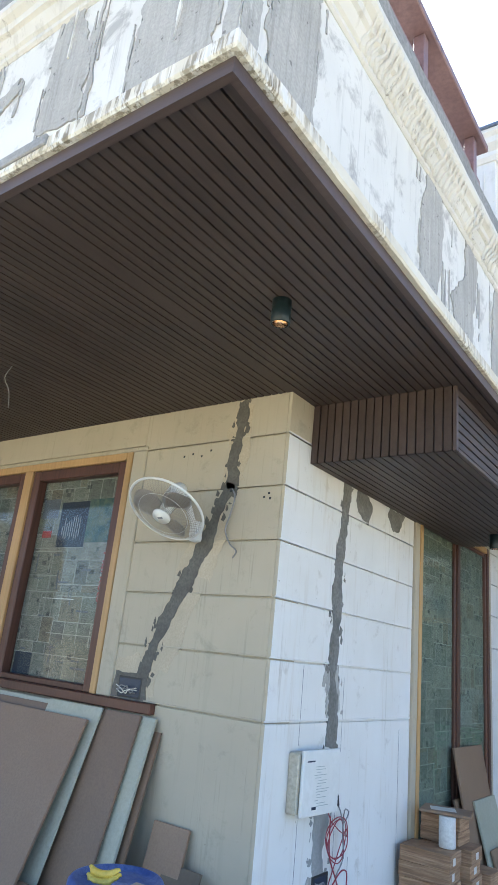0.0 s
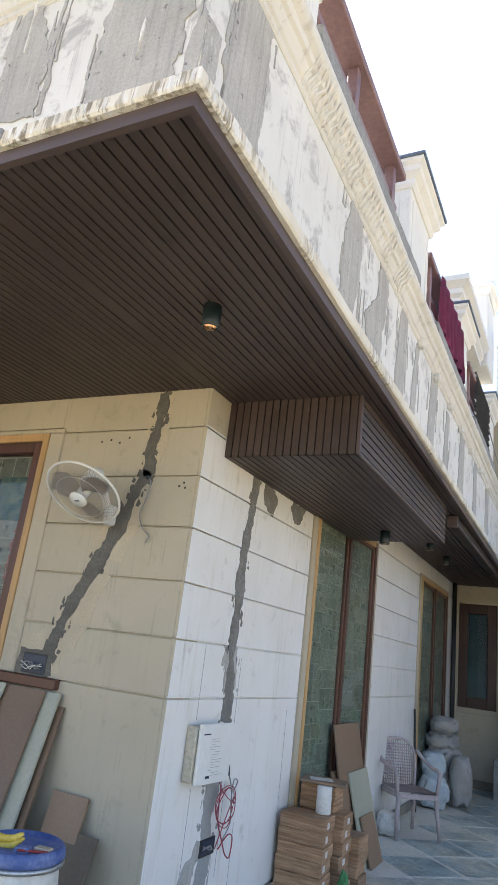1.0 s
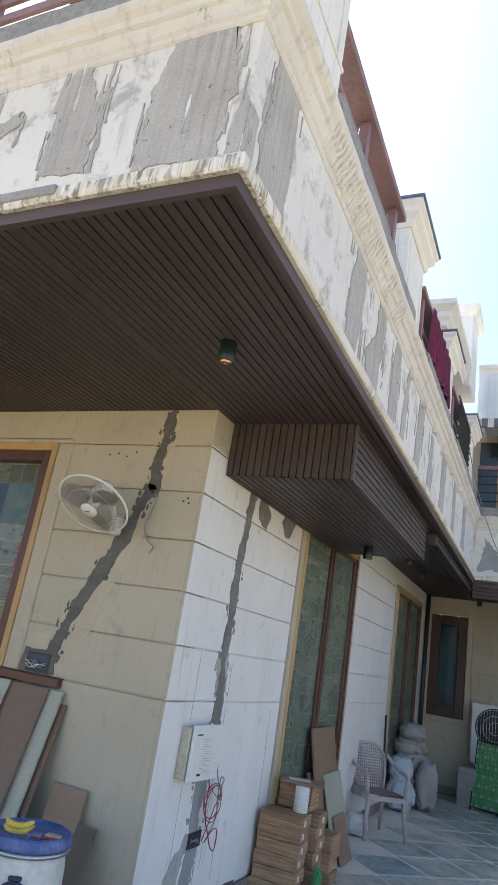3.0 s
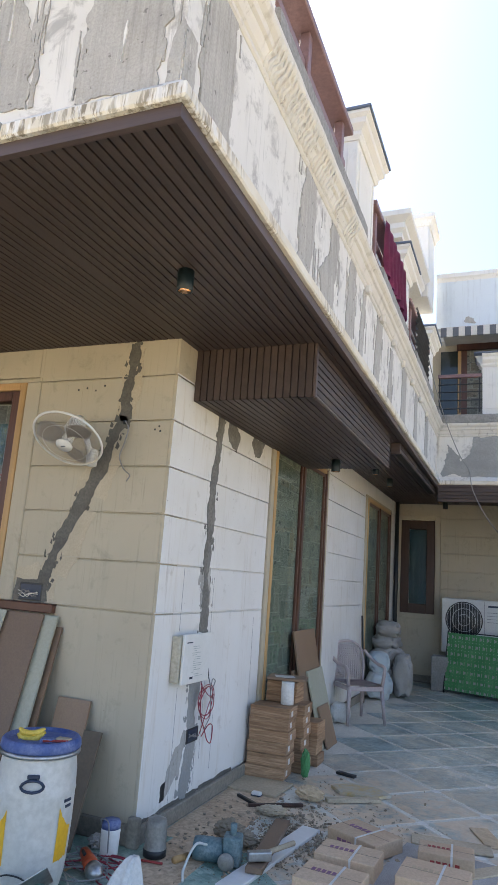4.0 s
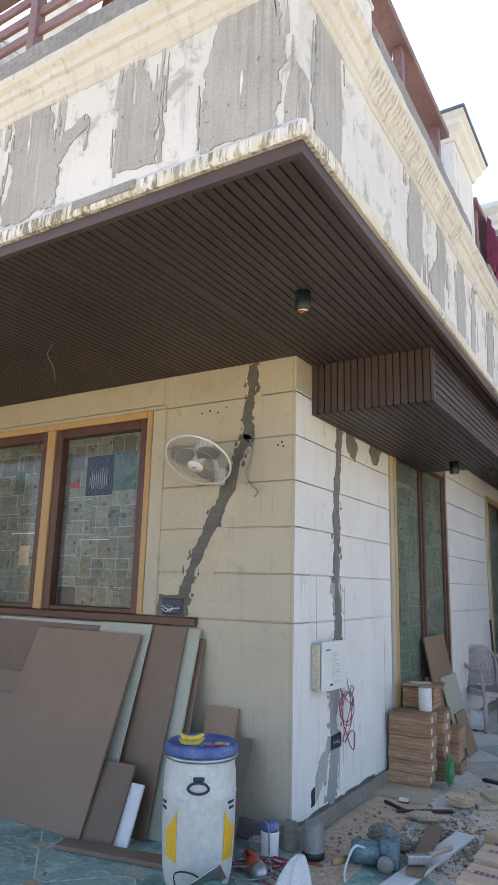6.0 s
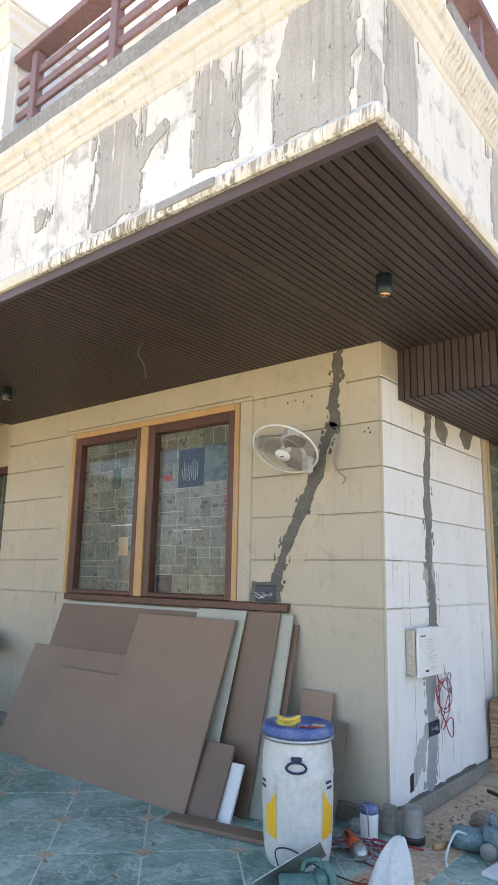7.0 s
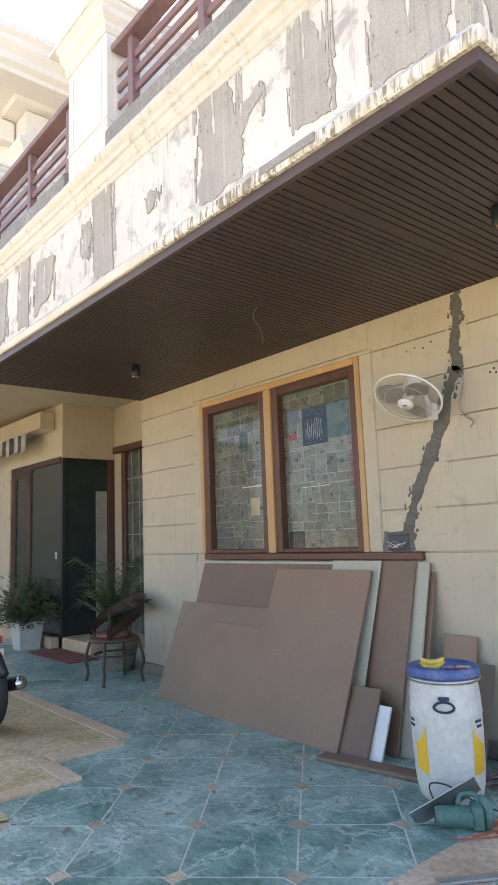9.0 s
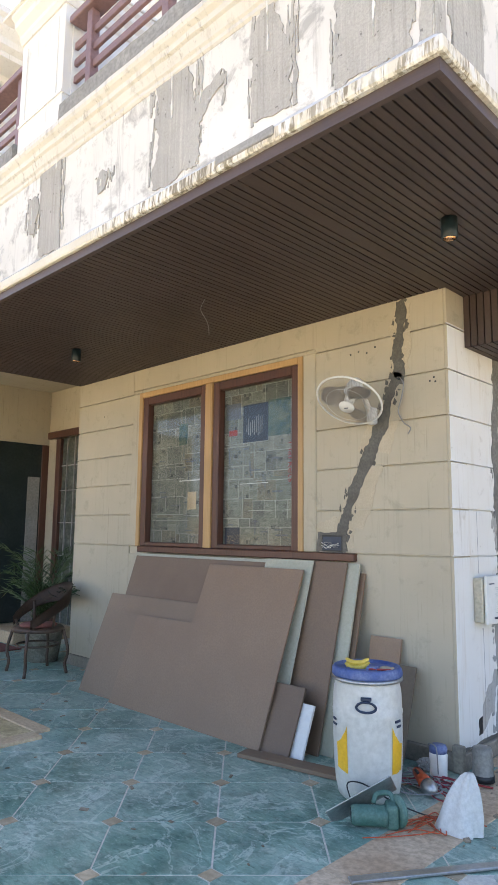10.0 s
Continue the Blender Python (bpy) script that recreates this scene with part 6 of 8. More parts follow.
leaning("fibreboard_sheet", "large brown fibreboard sheet with a cut-out corner, leaning on the wall", MDF, -2.80, -1.09, -0.60, 1.14, -0.145, notch=(-2.085, 0.60))
leaning("fibreboard_sheet", "brown fibreboard sheet leaning behind a larger one", MDF_GREY, -3.35, -1.9, -0.545, 0.825, -0.225)
leaning("fibreboard_sheet", "brown fibreboard sheet leaning under the window", MDF_DARK, -3.17, -1.35, -0.47, 1.175, -0.09)
leaning("plasterboard_sheet", "pale board leaning under the window sill", BOARD_EDGE, -3.15, -1.25, -0.40, 1.195, -0.062, 0.012)
leaning("plasterboard_sheet", "pale green board with its edge showing", BOARD_EDGE, -1.51, -1.045, -0.47, 1.205, -0.082, 0.012)
leaning("fibreboard_sheet", "tall narrow brown fibreboard sheet against the wall", MDF_DARK, -1.13, -0.765, -0.40, 1.20, -0.062)
leaning("plasterboard_sheet", "tall pale green board strip against the wall", BOARD_EDGE, -0.95, -0.672, -0.355, 1.195, -0.04)
leaning("plasterboard_sheet", "narrow brown board strip against the wall", MDF, -0.70, -0.645, -0.31, 1.13, -0.02)
leaning("board_offcut", "brown board offcut leaning on the sheets", MDF_DARK, -1.12, -0.86, -0.58, 0.40, -0.40)
leaning("board_offcut", "white board offcut leaning on the sheets", WHITE_PLASTIC, -0.90, -0.77, -0.55, 0.31, -0.42)
leaning("board_offcut", "brown board offcut behind the drum", MDF, -0.60, -0.365, -0.20, 0.728, -0.03)
leaning("packing_board", "dark printed packing board behind the drum", DARK_CARD, -0.475, -0.245, -0.26, 0.575, -0.06)
solid("board_strip", cuboid(-0.42, 0.42, -0.06, 0.06, 0.0, 0.026, 0.003, 1, pose(-0.70, -0.64, 0.002, 0, 0, 11)), MDF_GREY, "brown board strip lying on the paving", "board")

# ---- drum ----
DX, DY = -0.192, -0.672
drum = thing("plastic_drum", "white plastic drum with a blue lid and torn yellow labels", "drum", pose(DX, DY, 0) @ Matrix.Diagonal((0.945, 0.945, 0.865, 1)))
part("body", lathe([(0, 0.001), (0.155, 0.001), (0.172, 0.02), (0.186, 0.09), (0.194, 0.20), (0.199, 0.36), (0.199, 0.50), (0.203, 0.515), (0.199, 0.53), (0.196, 0.62), (0.188, 0.68), (0.188, 0.70), (0, 0.70)], 40), DRUM_WHITE, drum)
part("clamp_ring", lathe([(0.186, 0.700), (0.204, 0.702), (0.207, 0.712), (0.204, 0.722), (0.186, 0.724)], 40), STEEL, drum, "galvanised clamp ring")
part("lid", lathe([(0.0, 0.724), (0.200, 0.725), (0.206, 0.735), (0.202, 0.768), (0.192, 0.782), (0.180, 0.784), (0.170, 0.768), (0.120, 0.766), (0.112, 0.772), (0.100, 0.766), (0.0, 0.766)], 40), BLUE_PLASTIC, drum, "dusty blue lid")
view = math.atan2(-3.7 - DY, 1.95 - DX)


def on_drum(a, r, z):
    return Matrix.Translation((r * math.cos(a), r * math.sin(a), z)) @ Matrix.Rotation(a + math.pi / 2, 4, "Z")


ring = [(0.052 * math.cos(t) * (1.0 if math.sin(t) > 0 else 1.05), -0.012, 0.03 * math.sin(t)) for t in [6.2832 * i / 20 for i in range(20)]]
bm = tube(ring, 0.008, 6, closed=True)
bm.transform(on_drum(view - 0.05, 0.20, 0.575))
part("handle", bm, DARK_BLUE, drum, "navy carrying handle")
bm = cuboid(-0.03, 0.03, -0.016, 0.0, 0.0, 0.022, 0.004)
bm.transform(on_drum(view - 0.05, 0.196, 0.61))
part("handle_lug", bm, DARK_BLUE, drum)
for a0, a1, seed in ((view - 1.05, view - 0.62, 2), (view + 0.72, view + 1.2, 5)):
    bm = bmesh.new()
    g = random.Random(seed)
    cols = []
    for i in range(13):
        t = i / 12
        a = a0 + (a1 - a0) * t
        s = t if seed == 2 else 1 - t
        top = 0.34 + 0.11 * (s if seed == 2 else s) ** 2 + g.uniform(-0.004, 0.004)
        low = 0.19 - 0.02 * s + g.uniform(-0.006, 0.006) * (1 if seed == 5 else 0.2)
        cols.append([bm.verts.new(((0.1915 + 0.0085 * min(1, (z - 0.16) / 0.2)) * math.cos(a) * 1.012, (0.1915 + 0.0085 * min(1, (z - 0.16) / 0.2)) * math.sin(a) * 1.012, z)) for z in (low, low + (top - low) / 3, low + 2 * (top - low) / 3, top)])
    for p, q in zip(cols, cols[1:]):
        for k in range(3):
            bm.faces.new((p[k], q[k], q[k + 1], p[k + 1]))
    part("label", bm, YELLOW, drum, "torn yellow label")
for a, z, w in ((view - 1.2, 0.43, 0.05), (view - 1.2, 0.46, 0.04), (view + 0.98, 0.47, 0.05), (view + 1.02, 0.44, 0.04)):
    bm = cuboid(-w / 2, w / 2, -0.006, 0.0, 0, 0.014)
    bm.transform(on_drum(a, 0.197, z))
    part("print_bar", bm, DARK_BLUE, drum)

bananas = thing("bananas", "small bunch of ripe yellow bananas on the drum lid", "fruit", pose(DX - 0.045, DY - 0.03, 0.664, 0, 0, 20) @ Matrix.Scale(0.85, 4))
for k, (dy, dz) in enumerate(((-0.022, 0.0), (0.012, 0.004), (-0.006, 0.028))):
    pts = [(-0.075, dy, dz + 0.018), (-0.045, dy - 0.012, dz + 0.006), (0.0, dy - 0.018, dz + 0.002), (0.045, dy - 0.012, dz + 0.008), (0.082, dy + 0.004, dz + 0.026)]
    line = spline(pts, 5)
    bmb = tube(line, 0.017, 8)
    for v in bmb.verts:
        e = min(1.0, (v.co.x + 0.085) / 0.03, (0.09 - v.co.x) / 0.03)
        cen = min(line, key=lambda p: (p - v.co).length)
        v.co = cen + (v.co - cen) * max(0.3, min(1.0, e))
    part("banana", bmb, BANANA, bananas)
solid("small_box", cuboid(-0.03, 0.03, -0.02, 0.02, 0, 0.022, 0.003, 1, pose(DX + 0.075, DY - 0.06, 0.664, 0, 0, 25)), BLUE_PLASTIC, "small blue and white box on the drum lid", "box")
solid("small_box", cuboid(-0.035, 0.035, -0.02, 0.02, 0, 0.02, 0.003, 1, pose(DX + 0.13, DY + 0.0, 0.664, 0, 0, 10)), PLY, "small beige packet on the drum lid", "box")
solid("screwdriver", tube([(DX + 0.07, DY - 0.085, 0.676), (DX + 0.17, DY - 0.02, 0.676)], 0.006, 6), RED_PRINT, "red screwdriver on the drum lid", "screwdriver")

# ---- tools and litter by the corner ----
saw = thing("circular_saw", "teal green electric saw lying against its steel base plate", "power tool", pose(0.065, -0.955, 0.0, 0, 0, 40))
part("motor", lathe([(0, -0.13), (0.040, -0.13), (0.047, -0.115), (0.047, 0.02), (0.052, 0.04), (0, 0.04)], 20, pose(-0.01, -0.03, 0.055, 0, 90, 0)), GREEN_TOOL, saw)
for k in range(5):
    part("vent_slot", cuboid(-0.142, -0.139, -0.055 + 0.011 * k, -0.049 + 0.011 * k, 0.03, 0.08), BLACK, saw)
part("gear_case", cuboid(0.025, 0.085, -0.075, 0.03, 0.003, 0.115, 0.018, 3), GREEN_TOOL, saw)
part("blade_guard", lathe([(0, -0.014), (0.068, -0.014), (0.074, -0.006), (0.074, 0.006), (0.068, 0.014), (0, 0.014)], 28, pose(0.088, -0.02, 0.076, 0, 90, 20)), GREEN_TOOL, saw)
part("handle", tube(spline([(-0.03, 0.0, 0.10), (-0.01, 0.02, 0.135), (0.05, 0.02, 0.14), (0.07, 0.0, 0.11)], 4), 0.013, 8), GREEN_TOOL, saw)
part("base_plate", cuboid(-0.19, 0.17, -0.055, 0.055, -0.003, 0.003, 0.0015, 1, pose(-0.075, 0.02, 0.108, -58, -28, 4)), STEEL, saw, "steel base plate")
solid("power_cord", tube(spline([(-0.12, -0.93, 0.05), (-0.18, -0.88, 0.11), (-0.10, -0.85, 0.12), (0.05, -0.82, 0.07), (0.20, -0.72, 0.015), (0.30, -0.60, 0.012), (0.20, -0.45, 0.012)], 6), 0.0038, 6), BLACK, "black power cord of the saw", "cord")
grinder = thing("angle_grinder", "orange angle grinder lying on the paving", "power tool", pose(-0.01, -0.40, 0.046, 0, 6, -40))
part("casing", lathe([(0, -0.12), (0.025, -0.12), (0.032, -0.06), (0.038, 0.0), (0.04, 0.05), (0, 0.05)], 16, pose(0, 0, 0, 0, 90, 0)), ORANGE, grinder)
part("gear_head", lathe([(0, 0.05), (0.042, 0.05), (0.046, 0.08), (0.036, 0.11), (0.02, 0.13), (0, 0.13)], 16, pose(0, 0, 0, 0, 90, 0)), STEEL, grinder, "aluminium gear head")
part("switch", cuboid(-0.08, -0.03, -0.03, -0.015, 0.02, 0.036, 0.004), BLACK, grinder)
g = random.Random(6)
for k in range(7):
    cx, cy = -0.02 + g.uniform(-0.16, 0.2), -0.42 + g.uniform(-0.12, 0.14)
    pts = [(cx + 0.13 * math.cos(i * 1.3 + k), cy + 0.1 * math.sin(i * 1.1 + 2 * k), 0.012 + 0.025 * abs(math.sin(i * 0.9 + k))) for i in range(9)]
    solid("loose_cable", tube(spline(pts, 5), 0.004, 5), GREY_WIRE if k % 3 else RED_WIRE, "tangled grey cable on the paving" if k % 3 else "tangled red cable on the paving", "cable", "tangled cables")
bottle = thing("water_jug", "white plastic jug with a blue lid on the floor", "jug", pose(-0.025, -0.21, 0.005))
part("body", lathe([(0, 0), (0.042, 0), (0.047, 0.01), (0.05, 0.09), (0.052, 0.14), (0.048, 0.15), (0, 0.15)], 24), WHITE_PLASTIC, bottle)
part("lid", lathe([(0, 0.15), (0.05, 0.15), (0.051, 0.175), (0.044, 0.19), (0, 0.192)], 24), BLUE_PLASTIC, bottle, "dark blue lid")
part("strap", tube(spline([(-0.045, -0.02, 0.16), (-0.03, -0.055, 0.20), (0.02, -0.06, 0.19), (0.03, -0.06, 0.05)], 4), 0.004, 6), GREY_WIRE, bottle)
jar = thing("plastic_jar", "cloudy grey plastic jar upside down by the wall foot", "jar", pose(0.165, -0.05, 0.005))
part("jar_body", lathe([(0, 0), (0.058, 0), (0.062, 0.01), (0.062, 0.045), (0.058, 0.05), (0.06, 0.10), (0.058, 0.105), (0.058, 0.15), (0.05, 0.185), (0.02, 0.19), (0, 0.188)], 24), CLEAR_JAR, jar)
part("base_band", lathe([(0.055, 0.002), (0.0635, 0.004), (0.0635, 0.04), (0.055, 0.042)], 24), BLACK, jar)
chisel = thing("chisel", "steel chisel with a wooden handle on the floor", "chisel")
part("blade", tube([(0.33, 0.02, 0.018), (0.40, 0.22, 0.012)], 0.011, 6, taper=0.7), BLACK, chisel, "dark steel blade")
part("handle", tube([(0.30, -0.08, 0.02), (0.33, 0.02, 0.018)], 0.018, 8), GOLD_WOOD, chisel, "ochre wooden handle")
solid("marking_pencil", tube([(0.10, -0.16, 0.012), (0.26, -0.13, 0.012)], 0.006, 6), RED_PRINT, "red carpenter's pencil on the floor", "pencil")


def crumple(name, label, material, c, size, seed, category, squash=0.6, sharp=0.5):
    bm = bmesh.new()
    bmesh.ops.create_icosphere(bm, subdivisions=4, radius=1.0)
    for v in bm.verts:
        p = v.co.copy()
        f = 1 + sharp * (abs(noise.noise(p * 2.1 + Vector((seed, 0, 0)))) - 0.25) + 0.5 * sharp * noise.noise(p * 5 + Vector((0, seed, 0)))
        v.co = Vector((p.x * f * size[0], p.y * f * size[1], max(-0.85, p.z) * f * size[2]))
    low = min(v.co.z for v in bm.verts)
    for v in bm.verts:
        v.co += Vector((c[0], c[1], c[2] - low))
    return solid(name, bm, material, label, category)


bm = bmesh.new()
rows = []
for k in range(15):
    t = k / 14
    r = 0.095 * (1 - t) ** 0.7 + 0.017
    rows.append([bm.verts.new((0.36 + 0.05 * t + r * (1 + 0.22 * math.sin(5 * a + 3 * t) * (0.3 + t) + 0.1 * math.sin(9 * a + 1)) * math.cos(a), -0.74 + 0.04 * t + 0.75 * r * (1 + 0.22 * math.sin(5 * a + 3 * t) * (0.3 + t)) * math.sin(a), 0.004 + 0.26 * t)) for a in [6.2832 * i / 40 for i in range(40)]])
for p, q in zip(rows, rows[1:]):
    for i in range(40):
        bm.faces.new((p[i], p[(i + 1) % 40], q[(i + 1) % 40], q[i])).smooth = True
bm.faces.new(rows[-1])
solid("cloth_bag", bm, CLOTH, "off-white cloth bag slumped upright on the paving", "bag")
crumple("crumpled_paper", "crumpled brown cement paper on the floor", PAPER_BAG, (0.42, 0.36, 0.0), (0.085, 0.06, 0.055), 7, "paper", sharp=0.55)
crumple("crumpled_paper", "crumpled pale cement paper on the floor", PAPER_BAG, (0.52, 0.33, 0.0), (0.085, 0.055, 0.045), 9, "paper", sharp=0.55)
crumple("rag", "pale dirty rag on the floor", PLY, (0.49, 0.95, 0.0), (0.10, 0.08, 0.022), 12, "rag", sharp=0.5)
crumple("rag", "grey-green rag by the plinth", SACK, (-0.16, -0.12, 0.0), (0.05, 0.04, 0.035), 15, "rag", sharp=0.45)
crumple("stone_lump", "rough beige stone lump on the floor", KERB, (0.62, 1.36, 0.0), (0.10, 0.065, 0.05), 18, "stone", sharp=0.3)
pump = thing("water_pump", "dusty teal electric pump lying on the paving", "pump", pose(0.50, 0.06, 0.065, 0, 0, 15))
part("motor", lathe([(0, -0.14), (0.055, -0.14), (0.06, -0.12), (0.06, 0.02), (0, 0.02)], 20, pose(0, 0, 0, 0, 90, 0)), PUMP, pump)
part("pump_head", cuboid(0.02, 0.12, -0.055, 0.055, -0.06, 0.085, 0.012, 2), PUMP, pump)
part("outlet", tube([(0.07, 0.0, 0.08), (0.07, 0.0, 0.14)], 0.018, 10), PUMP, pump)
part("wheel", lathe([(0, 0.0), (0.04, 0.0), (0.045, 0.012), (0.04, 0.025), (0, 0.025)], 20, pose(0.05, -0.08, -0.02, 90, 0, 0)), CLEAR_JAR, pump)
solid("power_cord", tube(spline([(0.45, 0.0, 0.10), (0.42, -0.08, 0.12), (0.40, -0.16, 0.03), (0.44, -0.25, 0.01)], 5), 0.007, 6), WHITE_WIRE, "pale power cord of the pump", "cord")


def plank(name, label, material, a, b, w, h, z=0.0):
    a, b = Vector((*a, z)), Vector((*b, z))
    d = b - a
    m = Matrix.Translation(a) @ Matrix.Rotation(math.atan2(d.y, d.x), 4, "Z")
    return solid(name, cuboid(0, d.length, -w / 2, w / 2, 0.002, 0.002 + h, 0.003, 1, m), material, label, "board", "loose offcuts")


plank("board_offcut", "white board strip on the paving", WHITE_PLASTIC, (0.66, -0.22), (0.80, 0.80), 0.12, 0.02)
plank("board_offcut", "red-brown board strip on the paving", MDF, (0.73, -0.02), (0.63, 0.74), 0.09, 0.03, 0.022)
plank("board_offcut", "pale wooden strip on the yard floor", PLY, (0.73, 1.40), (1.07, 1.62), 0.06, 0.025)
plank("board_offcut", "pale plywood slab under the cartons", PLY, (0.2, 1.25), (0.22, 1.62), 0.40, 0.018)
plank("board_offcut", "beige offcut among the cartons", PLY, (1.38, 1.02), (1.85, 1.08), 0.16, 0.012)
plank("board_offcut", "beige offcut by the cartons", PLY, (1.62, 0.50), (2.0, 0.9), 0.10, 0.015)
plank("board_offcut", "brown tile offcut by the cartons", KERB, (1.75, 1.45), (1.87, 1.15), 0.12, 0.012)
plank("wood_stick", "thin dark stick on the floor", DARK_WOOD, (0.30, 0.98), (0.62, 1.20), 0.03, 0.02)
plank("wood_stick", "black angle strip on the floor", BLACK, (0.16, 1.14), (0.34, 1.02), 0.025, 0.02)
plank("wood_stick", "dark stone chip on the yard floor", BLACK, (0.62, 2.15), (0.78, 2.1), 0.05, 0.02)
hexa = bmesh.new()
vs = [hexa.verts.new((0.88 + 0.20 * math.cos(a) * (1.25 if math.cos(a) > 0 else 1), 1.74 + 0.15 * math.sin(a), 0.003)) for a in (0.1, 1.0, 2.0, 3.2, 4.2, 5.3)]
top = [hexa.verts.new(v.co + Vector((0, 0, 0.022))) for v in vs]
hexa.faces.new(top)
for i in range(6):
    hexa.faces.new((vs[i], vs[(i + 1) % 6], top[(i + 1) % 6], top[i]))
RUBBLE = surface("dirty_plaster_crumbs", (0.24, 0.185, 0.125), (0.48, 0.395, 0.29), 0.9, 9, 60, 0.4, 0.3)
STAINED = surface("yellow_stained_slab", (0.50, 0.50, 0.44), (0.52, 0.33, 0.08), 0.6, 6.0, 60, 0.3, 0.1)
solid("mixing_slab", hexa, STAINED, "pale stone slab stained with yellow paste", "slab")
hammer = thing("hammer", "club hammer with a wooden handle lying on an offcut", "hammer")
part("head", cuboid(-0.065, 0.065, -0.024, 0.024, -0.024, 0.024, 0.008, 2, pose(0.73, 0.06, 0.085, 0, 0, 35)), STEEL, hammer, "worn steel head")
part("handle", tube([(0.735, 0.08, 0.085), (0.83, 0.34, 0.08)], 0.014, 8), PLY, hammer, "pale wooden handle")
cup = thing("tape_measure", "white and blue tape measure on the plywood", "tape measure", pose(0.27, 1.22, 0.003))
part("case", cuboid(-0.035, 0.035, -0.025, 0.025, 0.0, 0.03, 0.01, 2), WHITE_PLASTIC, cup)
part("band", cuboid(-0.037, 0.037, -0.027, 0.027, 0.004, 0.012, 0.002), DARK_BLUE, cup)

# rubble and plaster crumbs
g = random.Random(21)
bm = bmesh.new()
for k in range(2600):
    a, r = g.uniform(0, 6.28), abs(g.gauss(0, 0.6))
    x, y = 0.72 + r * math.cos(a) * 0.7, 0.62 + r * math.sin(a)
    if x < 0.06:
        continue
    s = g.choice((0.002, 0.003, 0.003, 0.004, 0.005, 0.007, 0.011)) * g.uniform(0.7, 1.3)
    m = pose(x, y, s * 0.3 + 0.003, g.uniform(-30, 30), g.uniform(-30, 30), g.uniform(0, 360))
    box(bm, -s, s, -s * g.uniform(0.4, 1), s * 0.7, -s * 0.35, s * 0.35, m)
solid("rubble", bm, RUBBLE, "scattered plaster and stone crumbs", "rubble", kind="stuff")
bm = bmesh.new()
for k in range(38):
    x, y = g.uniform(-3.2, 0.3), g.uniform(-3.2, -0.8)
    s = g.uniform(0.006, 0.022)
    box(bm, -s, s, -s * 0.5, s * 0.5, 0.0, 0.004, pose(x, y, 0.003, g.uniform(-15, 15), g.uniform(-15, 15), g.uniform(0, 360)))
solid("dry_leaves", bm, PAPER_BAG, "dry leaves and crumbs on the marble paving", "litter", kind="stuff")

plank("metal_bar", "flat grey metal bar on the paving", STEEL, (0.28, -1.50), (0.80, -0.72), 0.05, 0.012, 0.003)
for k in range(3):
    pts = [(0.10 + 0.06 * k, -1.15 + 0.1 * k, 0.012), (0.22, -1.0 + 0.1 * k, 0.012), (0.30 + 0.03 * k, -0.85, 0.014), (0.20, -0.78 + 0.06 * k, 0.016), (0.12 + 0.05 * k, -0.9, 0.013), (0.26, -0.66, 0.013), (0.45, -0.72 + 0.05 * k, 0.012)]
    solid("loose_cable", tube(spline(pts, 6), 0.003, 5), ORANGE, "orange extension cable looped on the paving", "cable", "tangled cables")

# ---- cartons ----


def carton(x, y, z, rot, lx, ly, h, band, label, prints=True, group="brown cartons"):
    c = thing("carton", label, "carton", pose(x, y, z, 0, 0, rot), group)
    part("box", cuboid(-lx / 2, lx / 2, -ly / 2, ly / 2, 0.001, h, 0.004, 1), BROWN_CARD, c)
    part("flap_seam", cuboid(-lx / 2 + 0.003, lx / 2 - 0.003, -0.0015, 0.0015, h - 0.001, h + 0.0012), PAPER_BAG, c)
    part("strap", cuboid(-0.012 + lx * 0.12, 0.0 + lx * 0.12, -ly / 2 - 0.0015, ly / 2 + 0.0015, 0.0, h + 0.002), TAPE, c, "pale packing strap")
    if prints:
        for k in range(5):
            part("print", cuboid(-lx * 0.34 + k * lx * 0.085, -lx * 0.28 + k * lx * 0.085, -ly * 0.02, ly * 0.14, h, h + 0.0008), band, c, "smudged printed mark")
            part("print", cuboid(-lx * 0.28 + k * lx * 0.11, -lx * 0.20 + k * lx * 0.11, -ly / 2 - 0.0008, -ly / 2, h * 0.40, h * 0.58), band, c, "smudged printed mark")
    return c


carton(1.15, 0.72, 0.004, -27, 0.36, 0.26, 0.085, PURPLE, "brown cardboard carton with purple print and strapping")
carton(1.14, 0.36, 0.004, -2, 0.33, 0.235, 0.09, PURPLE, "strapped brown carton with purple print")
carton(1.13, 0.02, 0.004, -4, 0.32, 0.26, 0.09, PURPLE, "brown carton with purple print on the yard floor")
carton(1.62, 0.68, 0.014, 4, 0.30, 0.19, 0.085, RED_PRINT, "brown carton with red print and strapping")
carton(1.60, 0.27, 0.014, -3, 0.34, 0.28, 0.10, KERB, "plain brown strapped carton", True)
solid("plastic_sheet", cuboid(-0.28, 0.28, -0.45, 0.45, 0.0045, 0.0085, 0, 1, pose(1.58, 0.45, 0, 0, 0, -8)), SACK, "grey plastic sheet under the cartons", "sheet")
rngc = random.Random(31)
for k in range(6):
    c = thing("tile_carton", "long wood-printed carton in a neat stack", "carton", pose(0.185 + rngc.uniform(-0.012, 0.012), 1.715 + rngc.uniform(-0.012, 0.012), 0.021 + k * 0.087, 0, 0, rngc.uniform(-2, 2) + 4), "stacked tile cartons")
    part("box", cuboid(-0.16, 0.16, -0.115, 0.115, 0, 0.085, 0.003), WOOD_CARD, c)
    part("end_label", cuboid(0.159, 0.1608, -0.06, -0.01, 0.02, 0.06), TAPE, c, "white end label")
